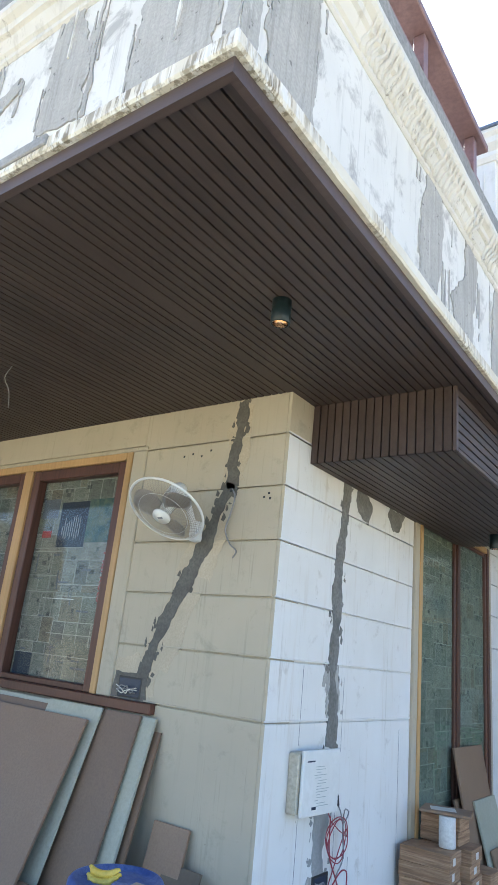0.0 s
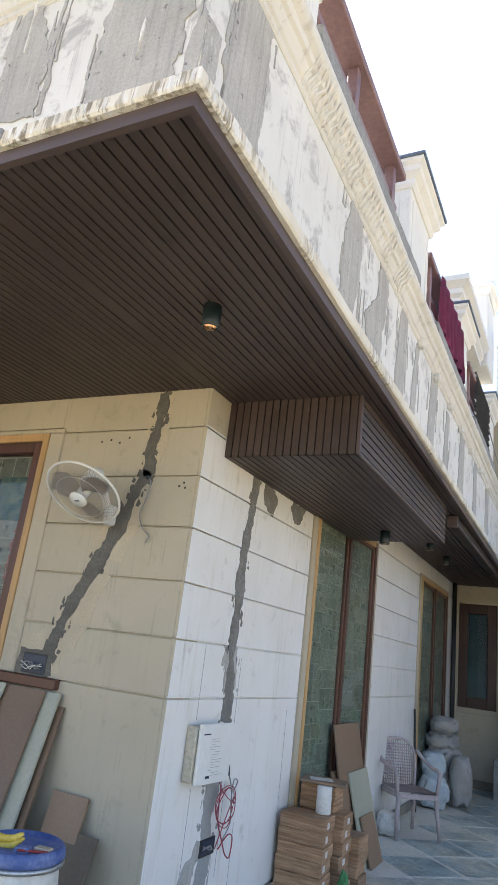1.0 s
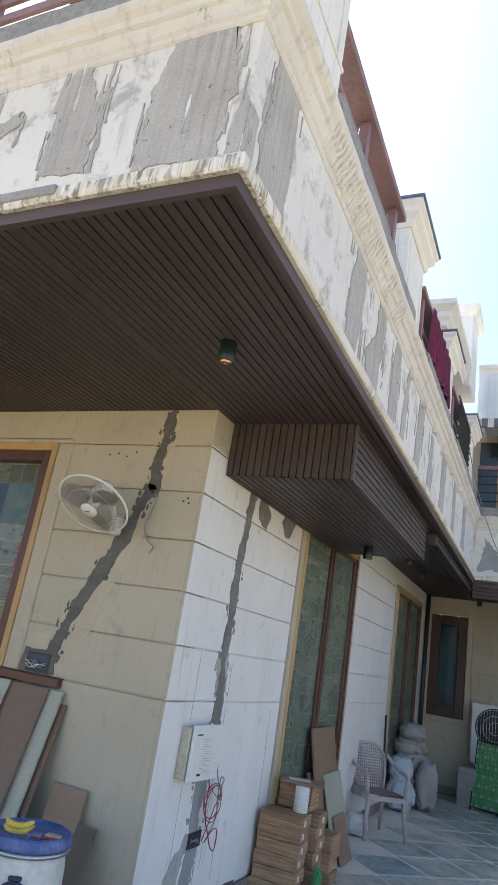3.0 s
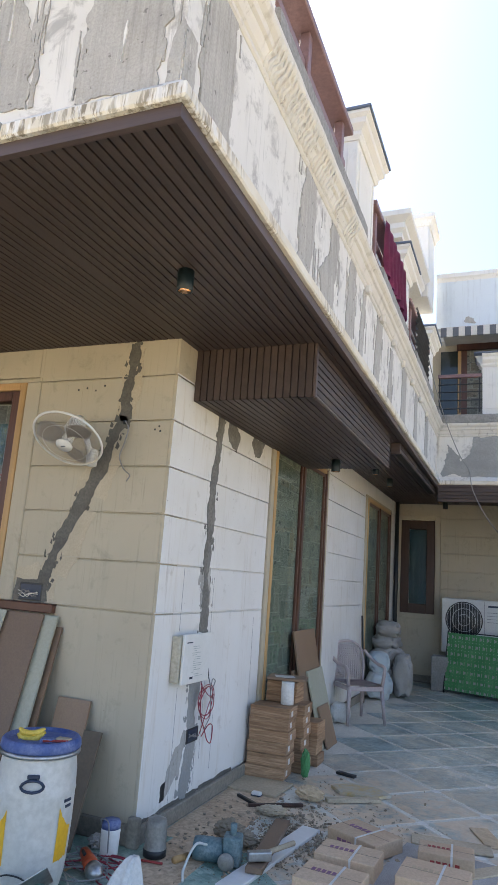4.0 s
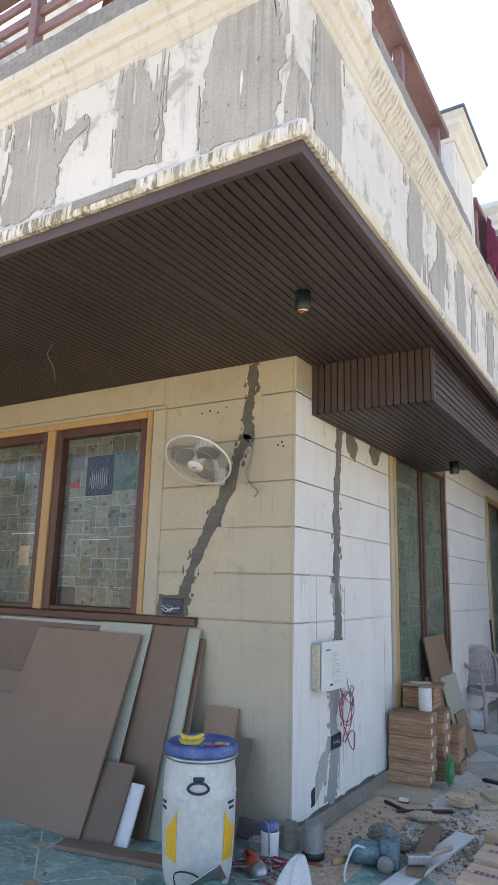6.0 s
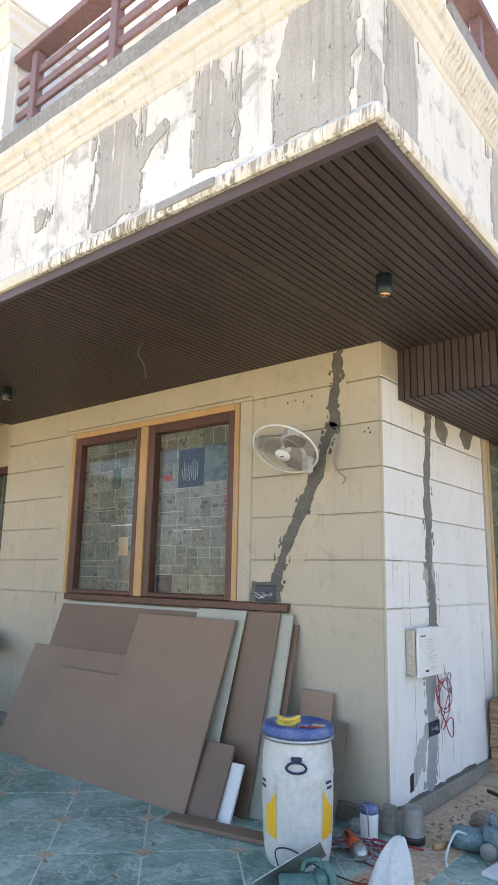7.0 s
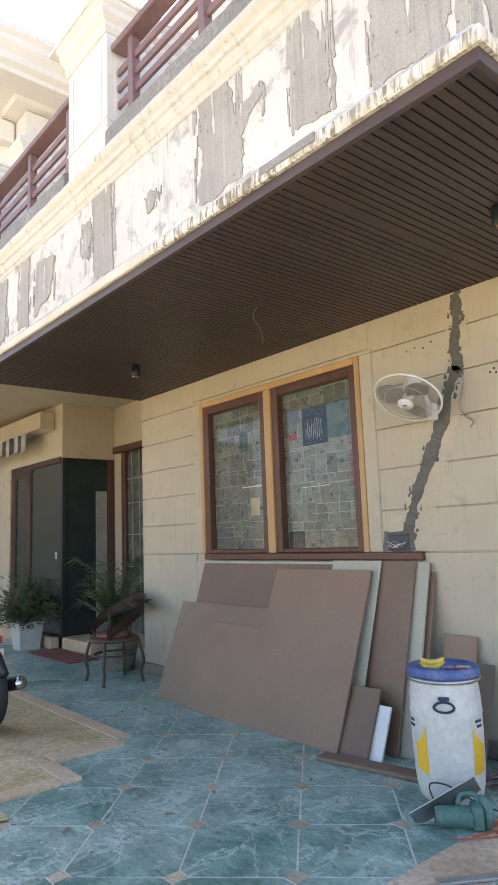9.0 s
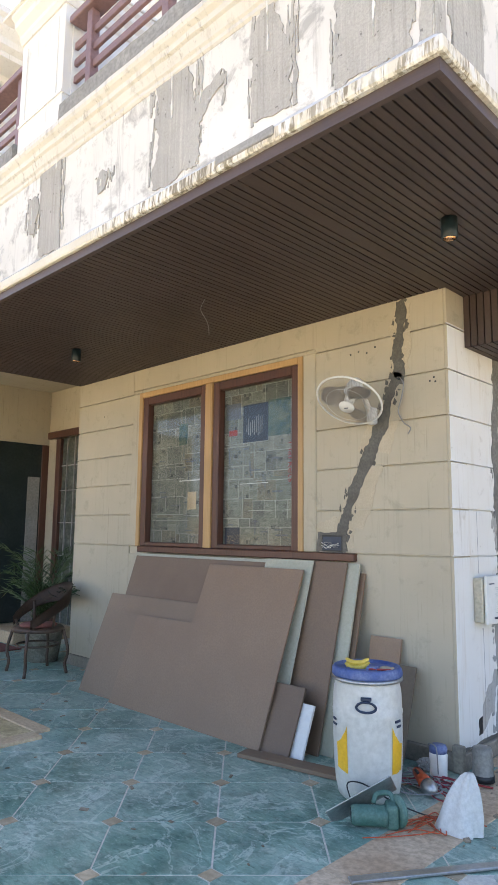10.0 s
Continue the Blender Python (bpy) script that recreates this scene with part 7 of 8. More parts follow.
for k in range(6):
    c = thing("tile_carton", "wood-printed carton end in a second stack", "carton", pose(0.20 + rngc.uniform(-0.012, 0.012), 2.06 + rngc.uniform(-0.02, 0.02), 0.004 + k * 0.087, 0, 0, rngc.uniform(-4, 4)), "stacked tile cartons")
    part("box", cuboid(-0.17, 0.17, -0.12, 0.12, 0, 0.085, 0.003), WOOD_CARD, c)
    part("end_label", cuboid(0.169, 0.1708, -0.03, 0.03, 0.02, 0.06), TAPE, c, "white end label")
for k in range(4):
    c = thing("tile_carton", "wood-printed carton in the lower stack", "carton", pose(0.30 + rngc.uniform(-0.012, 0.012), 2.32, 0.004 + k * 0.087, 0, 0, rngc.uniform(-3, 3)), "stacked tile cartons")
    part("box", cuboid(-0.12, 0.12, -0.11, 0.11, 0, 0.085, 0.003), WOOD_CARD, c)
for k in range(2):
    c = thing("tile_carton", "small carton on top of the stack by the window", "carton", pose(0.17, 2.04, 0.528 + k * 0.082, 0, 0, 3 * k), "stacked tile cartons")
    part("box", cuboid(-0.13, 0.13, -0.11, 0.11, 0, 0.08, 0.003), WOOD_CARD, c)
solid("paper_roll", lathe([(0, 0), (0.05, 0), (0.052, 0.004), (0.052, 0.17), (0.05, 0.174), (0, 0.174)], 24, pose(0.28, 1.77, 0.545)), CLOTH, "white tub standing on the carton stack", "tub")
solid("board_offcut", cuboid(-0.16, 0.16, -0.12, 0.12, 0, 0.018, 0.003, 1, pose(0.24, 1.88, 0.722, 0, 0, 12)), MDF, "brown board lying on the white tub", "board")
solid("paper_sheet", cuboid(-0.08, 0.08, -0.06, 0.06, 0, 0.0015, 0, 1, pose(0.22, 1.86, 0.741, 0, 0, 25)), TAPE, "white printed paper on the board", "paper")
crumple("plastic_bottle", "crushed green plastic bottle by the cartons", GREEN_PLASTIC, (0.43, 1.86, 0.0), (0.035, 0.03, 0.11), 25, "bottle", sharp=0.4)


def side_lean(name, label, material, y0, y1, xb, zt, xt, thick=0.018):
    ln = math.hypot(zt, xb - xt)
    ang = math.degrees(math.atan2(xb - xt, zt))
    bm = cuboid(0, y1 - y0, 0, thick, 0, ln, 0.002)
    bm.transform(pose(xb, y0, 0, 0, 0, 90) @ pose(0, 0, 0, -ang, 0, 0))
    return solid(name, bm, material, label, "sheet", "boards by the window")


side_lean("fibreboard_sheet", "brown fibreboard leaning on the tall window", MDF, 2.60, 3.28, 0.24, 1.05, 0.04)
side_lean("plasterboard_sheet", "pale green board leaning on the brown one", BOARD_EDGE, 2.80, 3.32, 0.31, 0.68, 0.13)
side_lean("board_offcut", "dark board edge behind the cartons", MDF, 2.55, 2.80, 0.27, 0.70, 0.06)
side_lean("board_offcut", "small brown board leaning at the front", MDF, 2.86, 3.20, 0.35, 0.36, 0.24)

# ---- side yard furniture ----


def plastic_chair():
    c = thing("plastic_chair", "dusty mauve plastic armchair on the yard floor", "chair", pose(0.27, 4.36, 0, 0, 0, 42))
    # local: front of the seat is -y
    seat = bmesh.new()
    n = 10
    rows = []
    for i in range(n + 1):
        for_row = []
        v = -1 + 2 * i / n
        for k in range(n + 1):
            u = -1 + 2 * k / n
            for_row.append(seat.verts.new((0.23 * u * (1 - 0.08 * (v + 1) / 2), 0.22 * v, 0.425 - 0.018 * (1 - u * u) * (1 - v * v) - 0.012 * max(0, -v - 0.7))))
        rows.append(for_row)
    for a, b in zip(rows, rows[1:]):
        for k in range(n):
            seat.faces.new((a[k], a[k + 1], b[k + 1], b[k])).smooth = True
    bmesh.ops.solidify(seat, geom=seat.faces[:], thickness=0.02)
    part("seat", seat, MAUVE, c)
    part("apron", cuboid(-0.215, 0.215, -0.222, -0.205, 0.36, 0.41, 0.006), MAUVE, c)
    for sx in (-1, 1):
        part("apron", cuboid(sx * 0.21 - 0.008, sx * 0.21 + 0.008, -0.20, 0.20, 0.36, 0.41, 0.005), MAUVE, c)
        part("leg", tube([(sx * 0.205, -0.195, 0.41), (sx * 0.235, -0.235, 0.0)], 0.026, 8, taper=0.65), MAUVE, c)
        part("leg", tube([(sx * 0.19, 0.20, 0.41), (sx * 0.22, 0.27, 0.0)], 0.026, 8, taper=0.65), MAUVE, c)
        part("arm", tube(spline([(sx * 0.215, -0.19, 0.40), (sx * 0.235, -0.20, 0.55), (sx * 0.25, -0.17, 0.615), (sx * 0.262, -0.02, 0.63), (sx * 0.255, 0.14, 0.68), (sx * 0.215, 0.235, 0.76)], 5), 0.02, 8), MAUVE, c)
    part("back_rim", tube(spline([(-0.185, 0.20, 0.42), (-0.205, 0.23, 0.62), (-0.19, 0.26, 0.76), (-0.10, 0.28, 0.84), (0, 0.285, 0.855), (0.10, 0.28, 0.84), (0.19, 0.26, 0.76), (0.205, 0.23, 0.62), (0.185, 0.20, 0.42)], 5), 0.016, 8), MAUVE, c)
    # pierced back: crossing straps
    for k in range(14):
        x = -0.17 + 0.026 * k
        zt = 0.84 - 2.6 * x * x
        part("back_strap", tube([(x * 0.95, 0.205, 0.43), (x, 0.242, 0.62), (x, 0.275, zt)], 0.006, 5), MAUVE, c)
    for k in range(13):
        z = 0.46 + 0.028 * k
        w = 0.19 if z < 0.74 else 0.15
        part("back_strap", tube([(-w, 0.20 + 0.2 * (z - 0.42), z), (0, 0.212 + 0.2 * (z - 0.42), z), (w, 0.20 + 0.2 * (z - 0.42), z)], 0.006, 5), MAUVE, c)
    return c


plastic_chair()


def sack(x, y, z, rot, lx, ly, h, seed, material, label, tilt=0.0):
    bm = bmesh.new()
    bmesh.ops.create_cube(bm, size=2.0)
    bmesh.ops.subdivide_edges(bm, edges=bm.edges[:], cuts=13, use_grid_fill=True)
    for v in bm.verts:
        p = v.co.copy()
        q = Vector([math.copysign(abs(a) ** 1.0, a) for a in p])
        e = 1 - 0.16 * (abs(q.x) ** 4 * abs(q.y) ** 2 + abs(q.y) ** 4 * 0.6) - 0.22 * abs(q.z) ** 3 * (abs(q.x) ** 3 + abs(q.y) ** 3) * 0.6
        w = 0.14 * noise.noise(p * 1.7 + Vector((seed, 0, 0))) + 0.10 * abs(noise.noise(p * 3.6 + Vector((0, seed, 0)))) + 0.04 * noise.noise(p * 9 + Vector((0, 0, seed)))
        pinch = 1 - 0.35 * max(0, abs(q.x) - 0.75) * 3
        v.co = Vector((q.x * lx / 2 * e * (1 + w * 0.5), q.y * ly / 2 * e * (1 + w), q.z * h / 2 * pinch * (e + w)))
    for f in bm.faces:
        f.smooth = True
    bm.transform(pose(0, 0, 0, 0, tilt, 0))
    low = min(v.co.z for v in bm.verts)
    bm.transform(Matrix.Translation((x, y, z - low)) @ pose(0, 0, 0, 0, 0, rot))
    return solid("cement_sack", bm, material, label, "sack", "cement sacks")


sack(0.16, 6.75, 0.0, 80, 0.62, 0.40, 0.24, 1, SACK, "dusty cement sack at the foot of the pile")
sack(0.15, 6.72, 0.20, 95, 0.62, 0.40, 0.24, 2, SACK, "dusty grey cement sack in a pile")
sack(0.20, 6.68, 0.40, 70, 0.60, 0.40, 0.24, 3, SACK, "slumped cement sack in the pile")
sack(0.17, 6.75, 0.60, 85, 0.62, 0.40, 0.22, 4, SACK, "creased cement sack near the top of the pile")
sack(0.19, 6.72, 0.79, 100, 0.56, 0.38, 0.22, 5, SACK, "full cement sack on top of the pile")
sack(0.46, 6.45, 0.0, 0, 0.28, 0.24, 0.55, 6, SACK, "upright open cement sack beside the pile")
sack(0.20, 6.05, 0.0, 20, 0.36, 0.28, 0.34, 7, SACK_BLUE, "pale blue printed sack in front of the pile")
sack(0.18, 6.1, 0.33, 20, 0.30, 0.24, 0.28, 8, SACK_BLUE, "crumpled white and blue sack on another")
sack(0.14, 4.15, 0.0, 10, 0.22, 0.18, 0.20, 9, CLOTH, "crumpled white bag under the chair")
solid("broom_stick", tube([(0.09, 5.6, 0.0), (0.03, 5.62, 1.12)], 0.013, 8), BLACK, "dark broom stick leaning on the wall", "stick")
solid("drain_pipe", tube([(0.05, 8.12, 0.0), (0.05, 8.12, 3.0)], 0.035, 12), BLACK, "black vertical drain pipe in the yard corner", "pipe")
solid("drain_pipe", tube([(-0.0 + 0.03, 8.28, 1.0), (0.03, 8.28, 3.0)], 0.022, 10), WHITE_PLASTIC, "white vertical pipe in the yard corner", "pipe")

ac = thing("air_conditioner", "off-white outdoor air conditioner unit with a round fan grille", "air conditioner", pose(0.83, 7.98, 0.56))
part("casing", cuboid(0, 0.99, 0, 0.36, 0.0, 0.86, 0.02, 2), AC_WHITE, ac)
part("fan_recess", lathe([(0, 0), (0.28, 0), (0.29, 0.004), (0.28, 0.008), (0, 0.008)], 36, pose(0.35, 0.001, 0.53, 90, 0, 0)), BLACK, ac, "dark fan opening")
for k in range(13):
    x = 0.10 + 0.042 * k
    hh = math.sqrt(max(0.0, 0.28**2 - (x - 0.35) ** 2))
    part("grille_bar", tube([(x, -0.014, 0.53 - hh), (x, -0.014, 0.53 + hh)], 0.003, 5), AC_WHITE, ac)
for k in range(3):
    r = 0.09 * (k + 1)
    part("grille_ring", tube([(0.35 + r * math.cos(6.2832 * i / 28), -0.014, 0.53 + r * math.sin(6.2832 * i / 28)) for i in range(28)], 0.003, 5, closed=True), AC_WHITE, ac)
part("panel_seam", cuboid(0.66, 0.664, -0.002, 0.002, 0.02, 0.84), PRINT, ac)
for k in range(4):
    part("louvre", cuboid(0.70, 0.94, -0.004, 0.0, 0.52 + 0.05 * k, 0.525 + 0.05 * k), PRINT, ac)
part("logo_bar", cuboid(0.72, 0.92, -0.003, 0.0, 0.755, 0.785), DARK_BLUE, ac, "navy logo bar")
part("stand", cuboid(0.06, 0.14, 0.02, 0.34, -0.56, 0.0), STEEL, ac)
part("stand", cuboid(0.85, 0.93, 0.02, 0.34, -0.56, 0.0), STEEL, ac)

cot = thing("folding_cot", "green strap-woven folding cot standing on its edge", "cot", pose(1.36, 7.36, 0, 0, 0, -18))
# woven of crossing straps on a bent frame
lean = pose(0, 0, 0, -10, 0, 0)
g = random.Random(2)
for k in range(17):
    x = -0.44 + 0.055 * k
    bm = cuboid(x, x + 0.045, -0.006, -0.002, 0.05, 0.90, 0.0)
    bm.transform(lean)
    part("strap", bm, GREEN_PLASTIC, cot)
for k in range(20):
    z = 0.055 + 0.043 * k
    bm = bmesh.new()
    prev = None
    for j in range(35):
        x = -0.46 + 0.0275 * j
        y = -0.004 + 0.006 * math.sin(math.pi * (j * 0.5 + k))
        cur = [bm.verts.new((x, y + dy, zz)) for dy, zz in ((0, z), (0, z + 0.034), (0.003, z + 0.034), (0.003, z))]
        if prev:
            for e in range(4):
                bm.faces.new((prev[e], prev[(e + 1) % 4], cur[(e + 1) % 4], cur[e]))
        prev = cur
    bm.transform(lean)
    part("strap", bm, GREEN_PLASTIC if k % 3 else SACK, cot)
for pts in ([(-0.47, 0.01, 0.0), (-0.47, 0.01, 0.93), (0.49, 0.01, 0.93), (0.49, 0.01, 0.0)], [(-0.47, 0.01, 0.05), (0.49, 0.01, 0.05)]):
    bm = tube(pts, 0.013, 8)
    bm.transform(lean)
    part("frame", bm, BLACK, cot, "dark tubular frame")
solid("metal_bin", cuboid(0.72, 0.98, 7.55, 7.85, 0.0, 0.52, 0.012, 2), SLAB_GREY, "grey square metal bin beside the cot", "bin")


def wheel(parent, m, r=0.28):
    t = part("tyre", lathe([(r - 0.07, -0.03), (r - 0.02, -0.045), (r, -0.02), (r, 0.02), (r - 0.02, 0.045), (r - 0.07, 0.03), (r - 0.07, -0.03)], 32, m), RUBBER, parent)
    part("rim", lathe([(0, -0.02), (r - 0.085, -0.028), (r - 0.065, -0.02), (r - 0.065, 0.02), (r - 0.085, 0.028), (0, 0.02)], 24, m), CHROME, t)


scooter = thing("scooter", "dark parked scooter at the yard edge", "scooter", pose(2.25, 7.2, 0))
wheel(scooter, pose(0, -0.45, 0.25, 0, 90, 0), 0.25)
wheel(scooter, pose(0, 0.65, 0.25, 0, 90, 0), 0.25)
part("body", cuboid(-0.16, 0.16, -0.1, 0.75, 0.3, 0.72, 0.08, 3), BLACK, scooter)
part("front_shield", cuboid(-0.17, 0.17, -0.42, -0.30, 0.3, 0.95, 0.04, 3), PRINT, scooter)
part("handlebar", tube(spline([(-0.34, -0.28, 1.02), (-0.15, -0.34, 1.0), (0.15, -0.34, 1.0), (0.34, -0.28, 1.02)], 4), 0.016, 8), BLACK, scooter)
part("mirror_stem", tube([(-0.25, -0.3, 1.0), (-0.30, -0.32, 1.12)], 0.008, 6), CHROME, scooter)
part("mirror", lathe([(0, 0.01), (0.055, 0.006), (0.055, -0.006), (0, -0.01)], 20, pose(-0.31, -0.33, 1.15, 80, 0, -10)), CHROME, scooter)
part("lamp", lathe([(0, 0.02), (0.06, 0.0), (0.06, -0.03), (0, -0.03)], 16, pose(0, -0.42, 0.9, 90, 0, 0)), ORANGE, scooter)

bike = thing("motorcycle", "dark motorcycle with a chrome silencer parked by the soil bed", "motorcycle", pose(-3.31, -2.09, 0.015, 0, 0, 8))
wheel(bike, pose(0, 0, 0.30, 90, 0, 0), 0.30)
wheel(bike, pose(-1.3, 0, 0.30, 90, 0, 0), 0.30)
part("silencer", lathe([(0, 0.24), (0.03, 0.24), (0.05, 0.22), (0.055, 0.0), (0.045, -0.24), (0.02, -0.26), (0, -0.26)], 16, pose(0.04, 0.14, 0.33, 0, 80, 0)), BLACK, bike, "black exhaust silencer")
part("silencer_tip", lathe([(0, 0.262), (0.045, 0.262), (0.052, 0.24), (0, 0.24)], 16, pose(0.04, 0.14, 0.33, 0, 80, 0)), CHROME, bike, "chrome tip")
part("tail", tube(spline([(-0.6, 0, 0.72), (-0.2, 0, 0.78), (0.12, 0, 0.80)], 4), 0.07, 10, taper=0.6), BLACK, bike)
part("tail_lamp", cuboid(0.10, 0.16, -0.06, 0.06, 0.66, 0.72, 0.015, 2), RED_LENS, bike)
part("number_plate", cuboid(0.13, 0.14, -0.08, 0.08, 0.50, 0.62, 0.004), WHITE_PLASTIC, bike, "plain white plate")
part("mudguard", tube(spline([(-0.1, 0, 0.63), (0.15, 0, 0.60), (0.30, 0, 0.45)], 4), 0.035, 8), BLACK, bike)
part("tank", cuboid(-1.1, -0.6, -0.13, 0.13, 0.62, 0.88, 0.08, 3), BLACK, bike)
part("fork", tube([(-1.3, 0.06, 0.3), (-1.1, 0.06, 0.95)], 0.02, 8), CHROME, bike)

# ---- entrance plants and chair ----


def leaves(spots, length, width, seed):
    """Many small leaves at (place, outward) spots, in one mesh."""
    g2 = random.Random(seed)
    verts, faces = [], []
    for p, d in spots:
        q = d.to_track_quat("Y", "Z").to_matrix()
        s = g2.uniform(0.7, 1.25)
        roll = Matrix.Rotation(g2.uniform(-0.9, 0.9), 3, "Y")
        base = len(verts)
        for v in ((0, 0, 0), (-width / 2, length * 0.4, 0.004), (0, length * 0.45, -0.004), (width / 2, length * 0.4, 0.004), (0, length, -0.012)):
            verts.append(p + s * (q @ (roll @ Vector(v))))
        faces += [(base, base + 2, base + 1), (base, base + 3, base + 2), (base + 1, base + 2, base + 4), (base + 2, base + 3, base + 4)]
    bm = bmesh.new()
    me = bpy.data.meshes.new("tmp")
    me.from_pydata([tuple(v) for v in verts], [], faces)
    bm.from_mesh(me)
    bpy.data.meshes.remove(me)
    return bm


def pot(parent, r, h, square=True, material=POT_WHITE):
    n = 4 if square else 20
    bm = lathe([(0, 0.0), (r * 0.78, 0.0), (r, h * 0.9), (r * 1.06, h * 0.91), (r * 1.06, h), (r * 0.92, h), (r * 0.9, h * 0.9), (0, h * 0.9)], n, pose(0, 0, 0, 0, 0, 45))
    for f in bm.faces:
        f.smooth = not square
    part("pot", bm, material, parent, "white cement pot" if square else "mossy grey stone pot")


bush = thing("potted_shrub", "leafy green shrub in a tapered white pot", "plant", pose(-7.15, -0.25, 0.0))
pot(bush, 0.24, 0.36)
g = random.Random(9)
spots = []
for k in range(46):
    a, e = g.uniform(0, 6.28), g.uniform(-0.1, 1.4)
    d = Vector((math.cos(a) * math.cos(e), math.sin(a) * math.cos(e), math.sin(e)))
    tip = Vector((0, 0, 0.46)) + d * g.uniform(0.34, 0.58)
    part("stem", tube(spline([(0, 0, 0.33), Vector((0, 0, 0.33)).lerp(tip, 0.5) + Vector((0, 0, 0.04)), tip], 3), 0.005, 5), CANE, bush)
    for j in range(34):
        t = g.uniform(0.35, 1.0)
        p = Vector((0, 0, 0.34)).lerp(tip, t) + Vector([g.gauss(0, 0.05) for _ in range(3)])
        spots.append((p, (d + Vector([g.gauss(0, 0.6) for _ in range(3)])).normalized()))
part("foliage", leaves(spots, 0.095, 0.024, 3), LEAF, bush)

palm = thing("potted_palm", "feathery palm in a squat mossy stone pot", "plant", pose(-4.78, -0.12, 0.0))
pot(palm, 0.20, 0.32, False, OLD_POT)
spots = []
for k in range(20):
    a, r = g.uniform(0, 6.28), g.uniform(0.2, 0.5)
    h = g.uniform(0.75, 1.25)
    mid = Vector((math.cos(a) * r * 0.35, math.sin(a) * r * 0.35, h * 0.75))
    tip = Vector((math.cos(a) * r, math.sin(a) * r, h))
    line = spline([(0, 0, 0.27), mid, tip], 8)
    part("frond_stem", tube(line, 0.006, 5, taper=0.4), LEAF, palm)
    for i, p in enumerate(line[4:]):
        d = (line[min(len(line) - 1, i + 5)] - p)
        d = d.normalized() if d.length > 0 else Vector((math.cos(a), math.sin(a), -0.2))
        for s in (-1, 1):
            side = d.cross(Vector((0, 0, 1))).normalized() * s
            for _ in range(2):
                spots.append((p + Vector([g.gauss(0, 0.012) for _ in range(3)]), (d * 0.7 + side * 0.8 + Vector((0, 0, g.uniform(-0.3, 0.2)))).normalized()))
part("foliage", leaves(spots, 0.20, 0.011, 4), LEAF, palm)

cane = thing("cane_chair", "dark brown woven cane armchair with a red cushion", "chair", pose(-4.28, -0.46, 0, 0, 0, -5))
part("seat", lathe([(0, 0.40), (0.24, 0.40), (0.26, 0.42), (0.24, 0.445), (0, 0.44)], 28), CANE, cane)
part("cushion", lathe([(0, 0.441), (0.17, 0.446), (0.185, 0.462), (0.16, 0.478), (0, 0.482)], 24), RED_MAT, cane, "faded red round cushion")
for sx in (-1, 1):
    for sy in (-1, 1):
        part("leg", tube(spline([(sx * 0.19, sy * 0.18, 0.42), (sx * 0.235, sy * 0.215, 0.22), (sx * 0.21, sy * 0.20, 0.10), (sx * 0.225, sy * 0.215, 0.0)], 4), 0.016, 8), CANE, cane)
part("stretcher", tube([(0.21 * math.cos(6.2832 * i / 24), 0.20 * math.sin(6.2832 * i / 24), 0.27) for i in range(24)], 0.011, 6, closed=True), CANE, cane)
# hooped back and arms in one woven band
bm = bmesh.new()
cols = []
for i in range(33):
    t = -1 + 2 * i / 32
    a = math.pi / 2 + t * 2.25
    top = 0.53 + 0.34 * math.cos(t * math.pi / 2) ** 1.1
    low = top - 0.085 - 0.12 * (1 - abs(t))
    r = 0.27 + 0.03 * math.cos(t * 1.5)
    cols.append([bm.verts.new((r * math.cos(a) * (1 + 0.06 * k / 4), r * math.sin(a) * (1 + 0.06 * k / 4), low + (top - low) * k / 4)) for k in range(5)])
for p, q in zip(cols, cols[1:]):
    for k in range(4):
        bm.faces.new((p[k], q[k], q[k + 1], p[k + 1])).smooth = True
bmesh.ops.solidify(bm, geom=bm.faces[:], thickness=0.022)
part("backrest", bm, CANE, cane)
for t in (-0.95, -0.6, 0.6, 0.95):
    a = math.pi / 2 + t * 2.25
    part("arm_support", tube([(0.23 * math.cos(a), 0.23 * math.sin(a), 0.43), (0.275 * math.cos(a), 0.275 * math.sin(a), 0.48 + 0.34 * math.cos(t * math.pi / 2) ** 1.1)], 0.013, 6), CANE, cane)

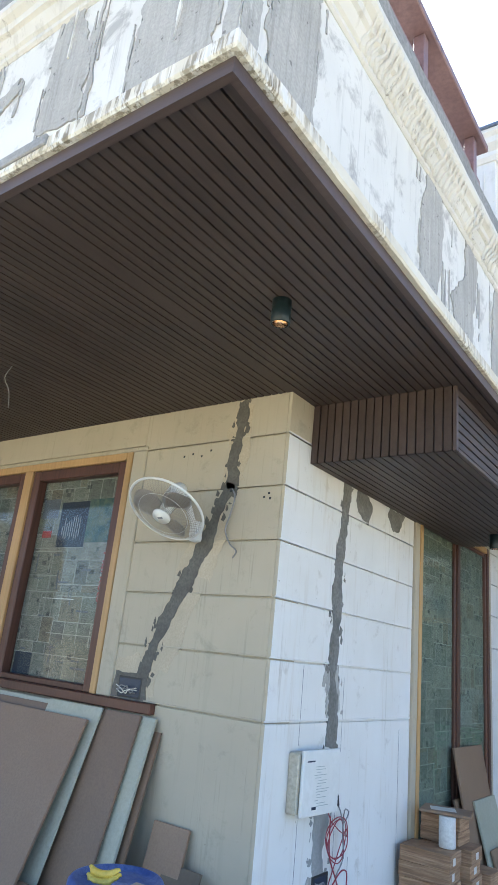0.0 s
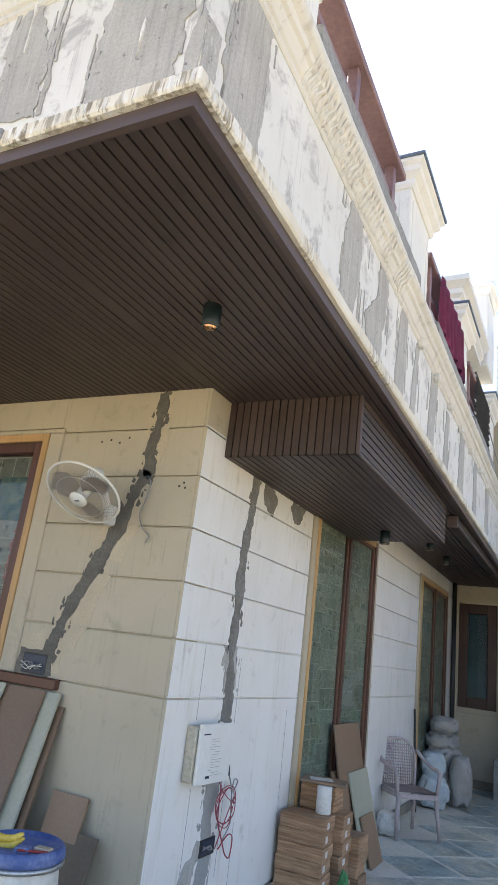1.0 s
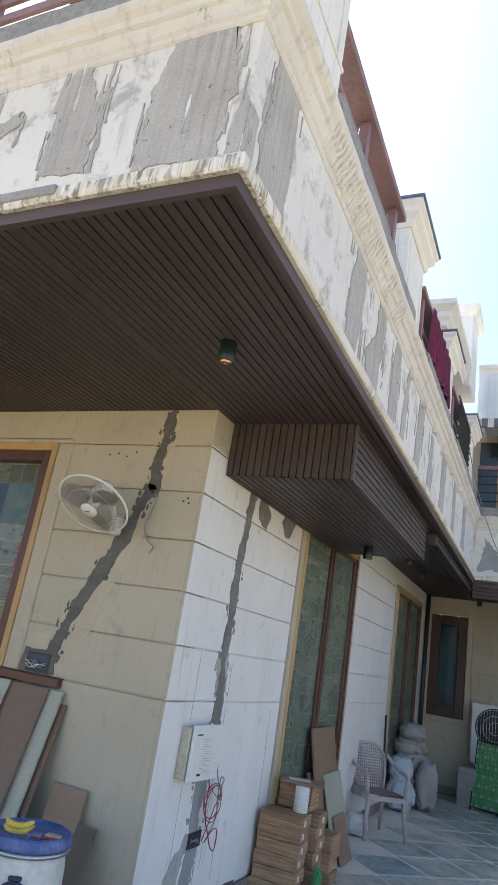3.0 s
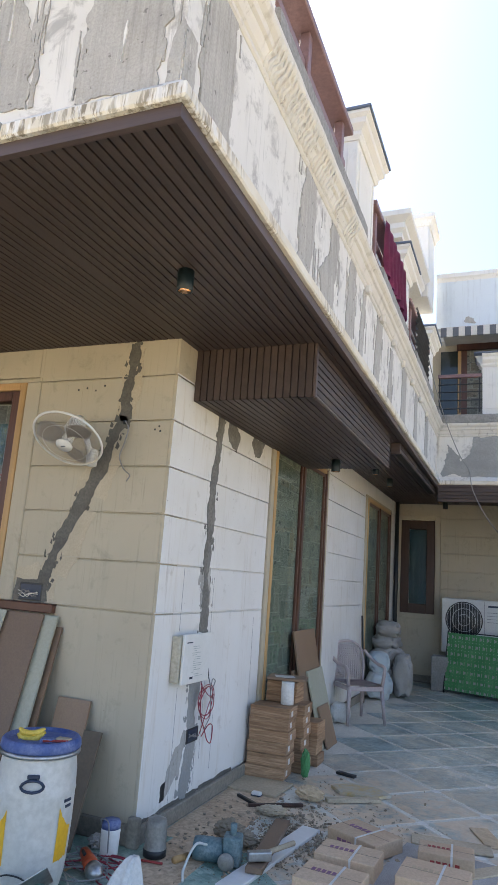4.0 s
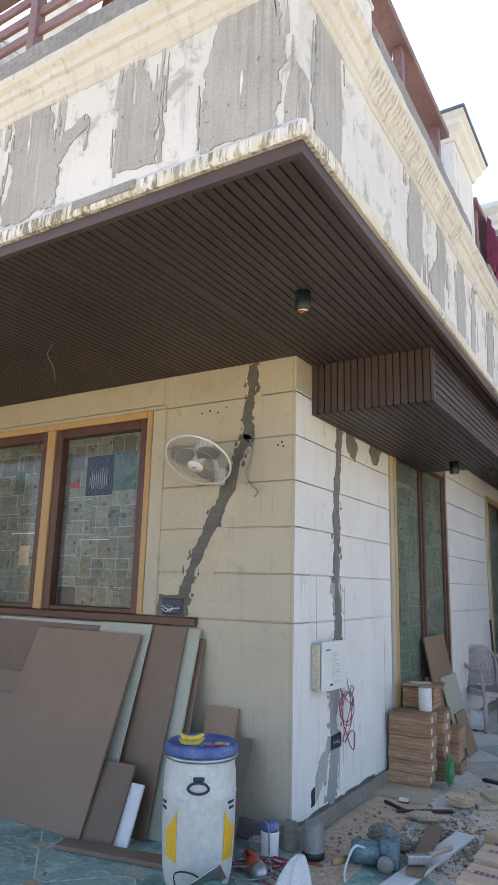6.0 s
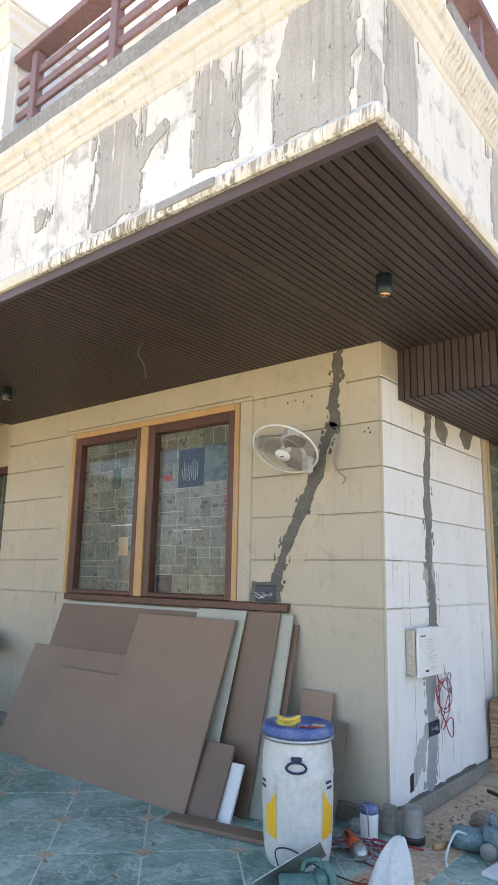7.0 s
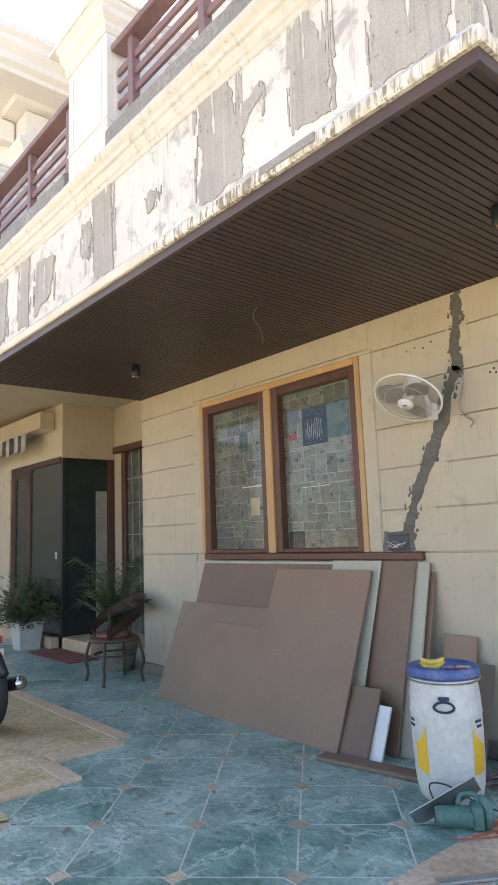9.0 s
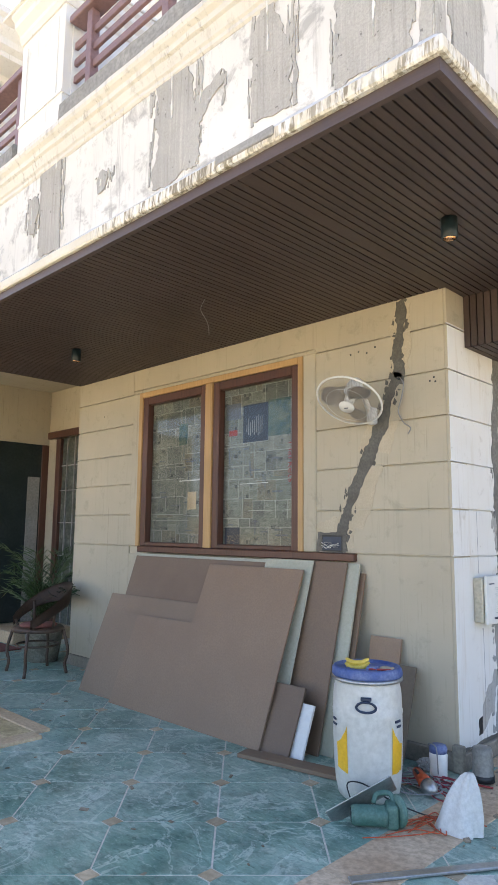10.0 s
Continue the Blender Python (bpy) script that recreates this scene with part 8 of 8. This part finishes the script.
# ---- paving pieces ----
def octagon(size, clip):
    """A square stone tile on its point with the corners cut off, edges slightly eased."""
    bm = bmesh.new()
    h = size / 2
    c = [(h - clip, h), (h, h - clip), (h, -h + clip), (h - clip, -h), (-h + clip, -h), (-h, -h + clip), (-h, h - clip), (-h + clip, h)]
    top = [bm.verts.new((x * 0.994, y * 0.994, 0.0)) for x, y in c]
    low = [bm.verts.new((x, y, -0.004)) for x, y in c]
    base = [bm.verts.new((x, y, -0.03)) for x, y in c]
    bm.faces.new(top[::-1])
    for a, b in ((top, low), (low, base)):
        for i in range(8):
            bm.faces.new((a[i], a[(i + 1) % 8], b[(i + 1) % 8], b[i]))
    bmesh.ops.recalc_face_normals(bm, faces=bm.faces)
    return bm


floor = thing("floor", "green marble paving with small tan diamond insets", "floor", kind="structure")
tile_me = mesh_from("tile", octagon(0.499, 0.050), MARBLE)
dia_me = mesh_from("diamond", cuboid(-0.036, 0.036, -0.036, 0.036, -0.03, 0.0), DIAMOND)
rng = random.Random(11)
for i in range(-16, 8):
    for j in range(-16, 10):
        cx, cy = -0.87 + 0.354 * (i + j), -1.133 + 0.362 * (i - j)
        if -8.2 < cx < 0.75 and -4.6 < cy < 0.35:
            piece("diamond", dia_me, floor, pose(cx, cy, 0.001))
            tx = cx + 0.354
            if tx < 0.85:
                piece("tile", tile_me, floor, pose(tx, cy, rng.uniform(-0.0012, 0.0012), 0, 0, 45))
yard = thing("yard_floor", "dusty blue-green stone tiles with pale joint strips", "floor", kind="structure")
ytile_me = mesh_from("tile", octagon(0.510, 0.020), SLATE_TILE)
node_me = mesh_from("joint_stone", cuboid(-0.028, 0.028, -0.028, 0.028, -0.03, 0.0), TAPE)
for i in range(-14, 14):
    for j in range(-14, 14):
        cx, cy = 1.01 + 0.388 * (i + j), 1.764 + 0.397 * (i - j)
        if -0.1 < cx < 4.3 and -4.5 < cy < 8.3 and not (cx < 0.6 and cy < 0.1):
            piece("joint_stone", node_me, yard, pose(cx, cy, -0.002, 0, 0, 45))
            piece("tile", ytile_me, yard, pose(cx + 0.388, cy, rng.uniform(-0.0012, 0.0012), 0, 0, 45))
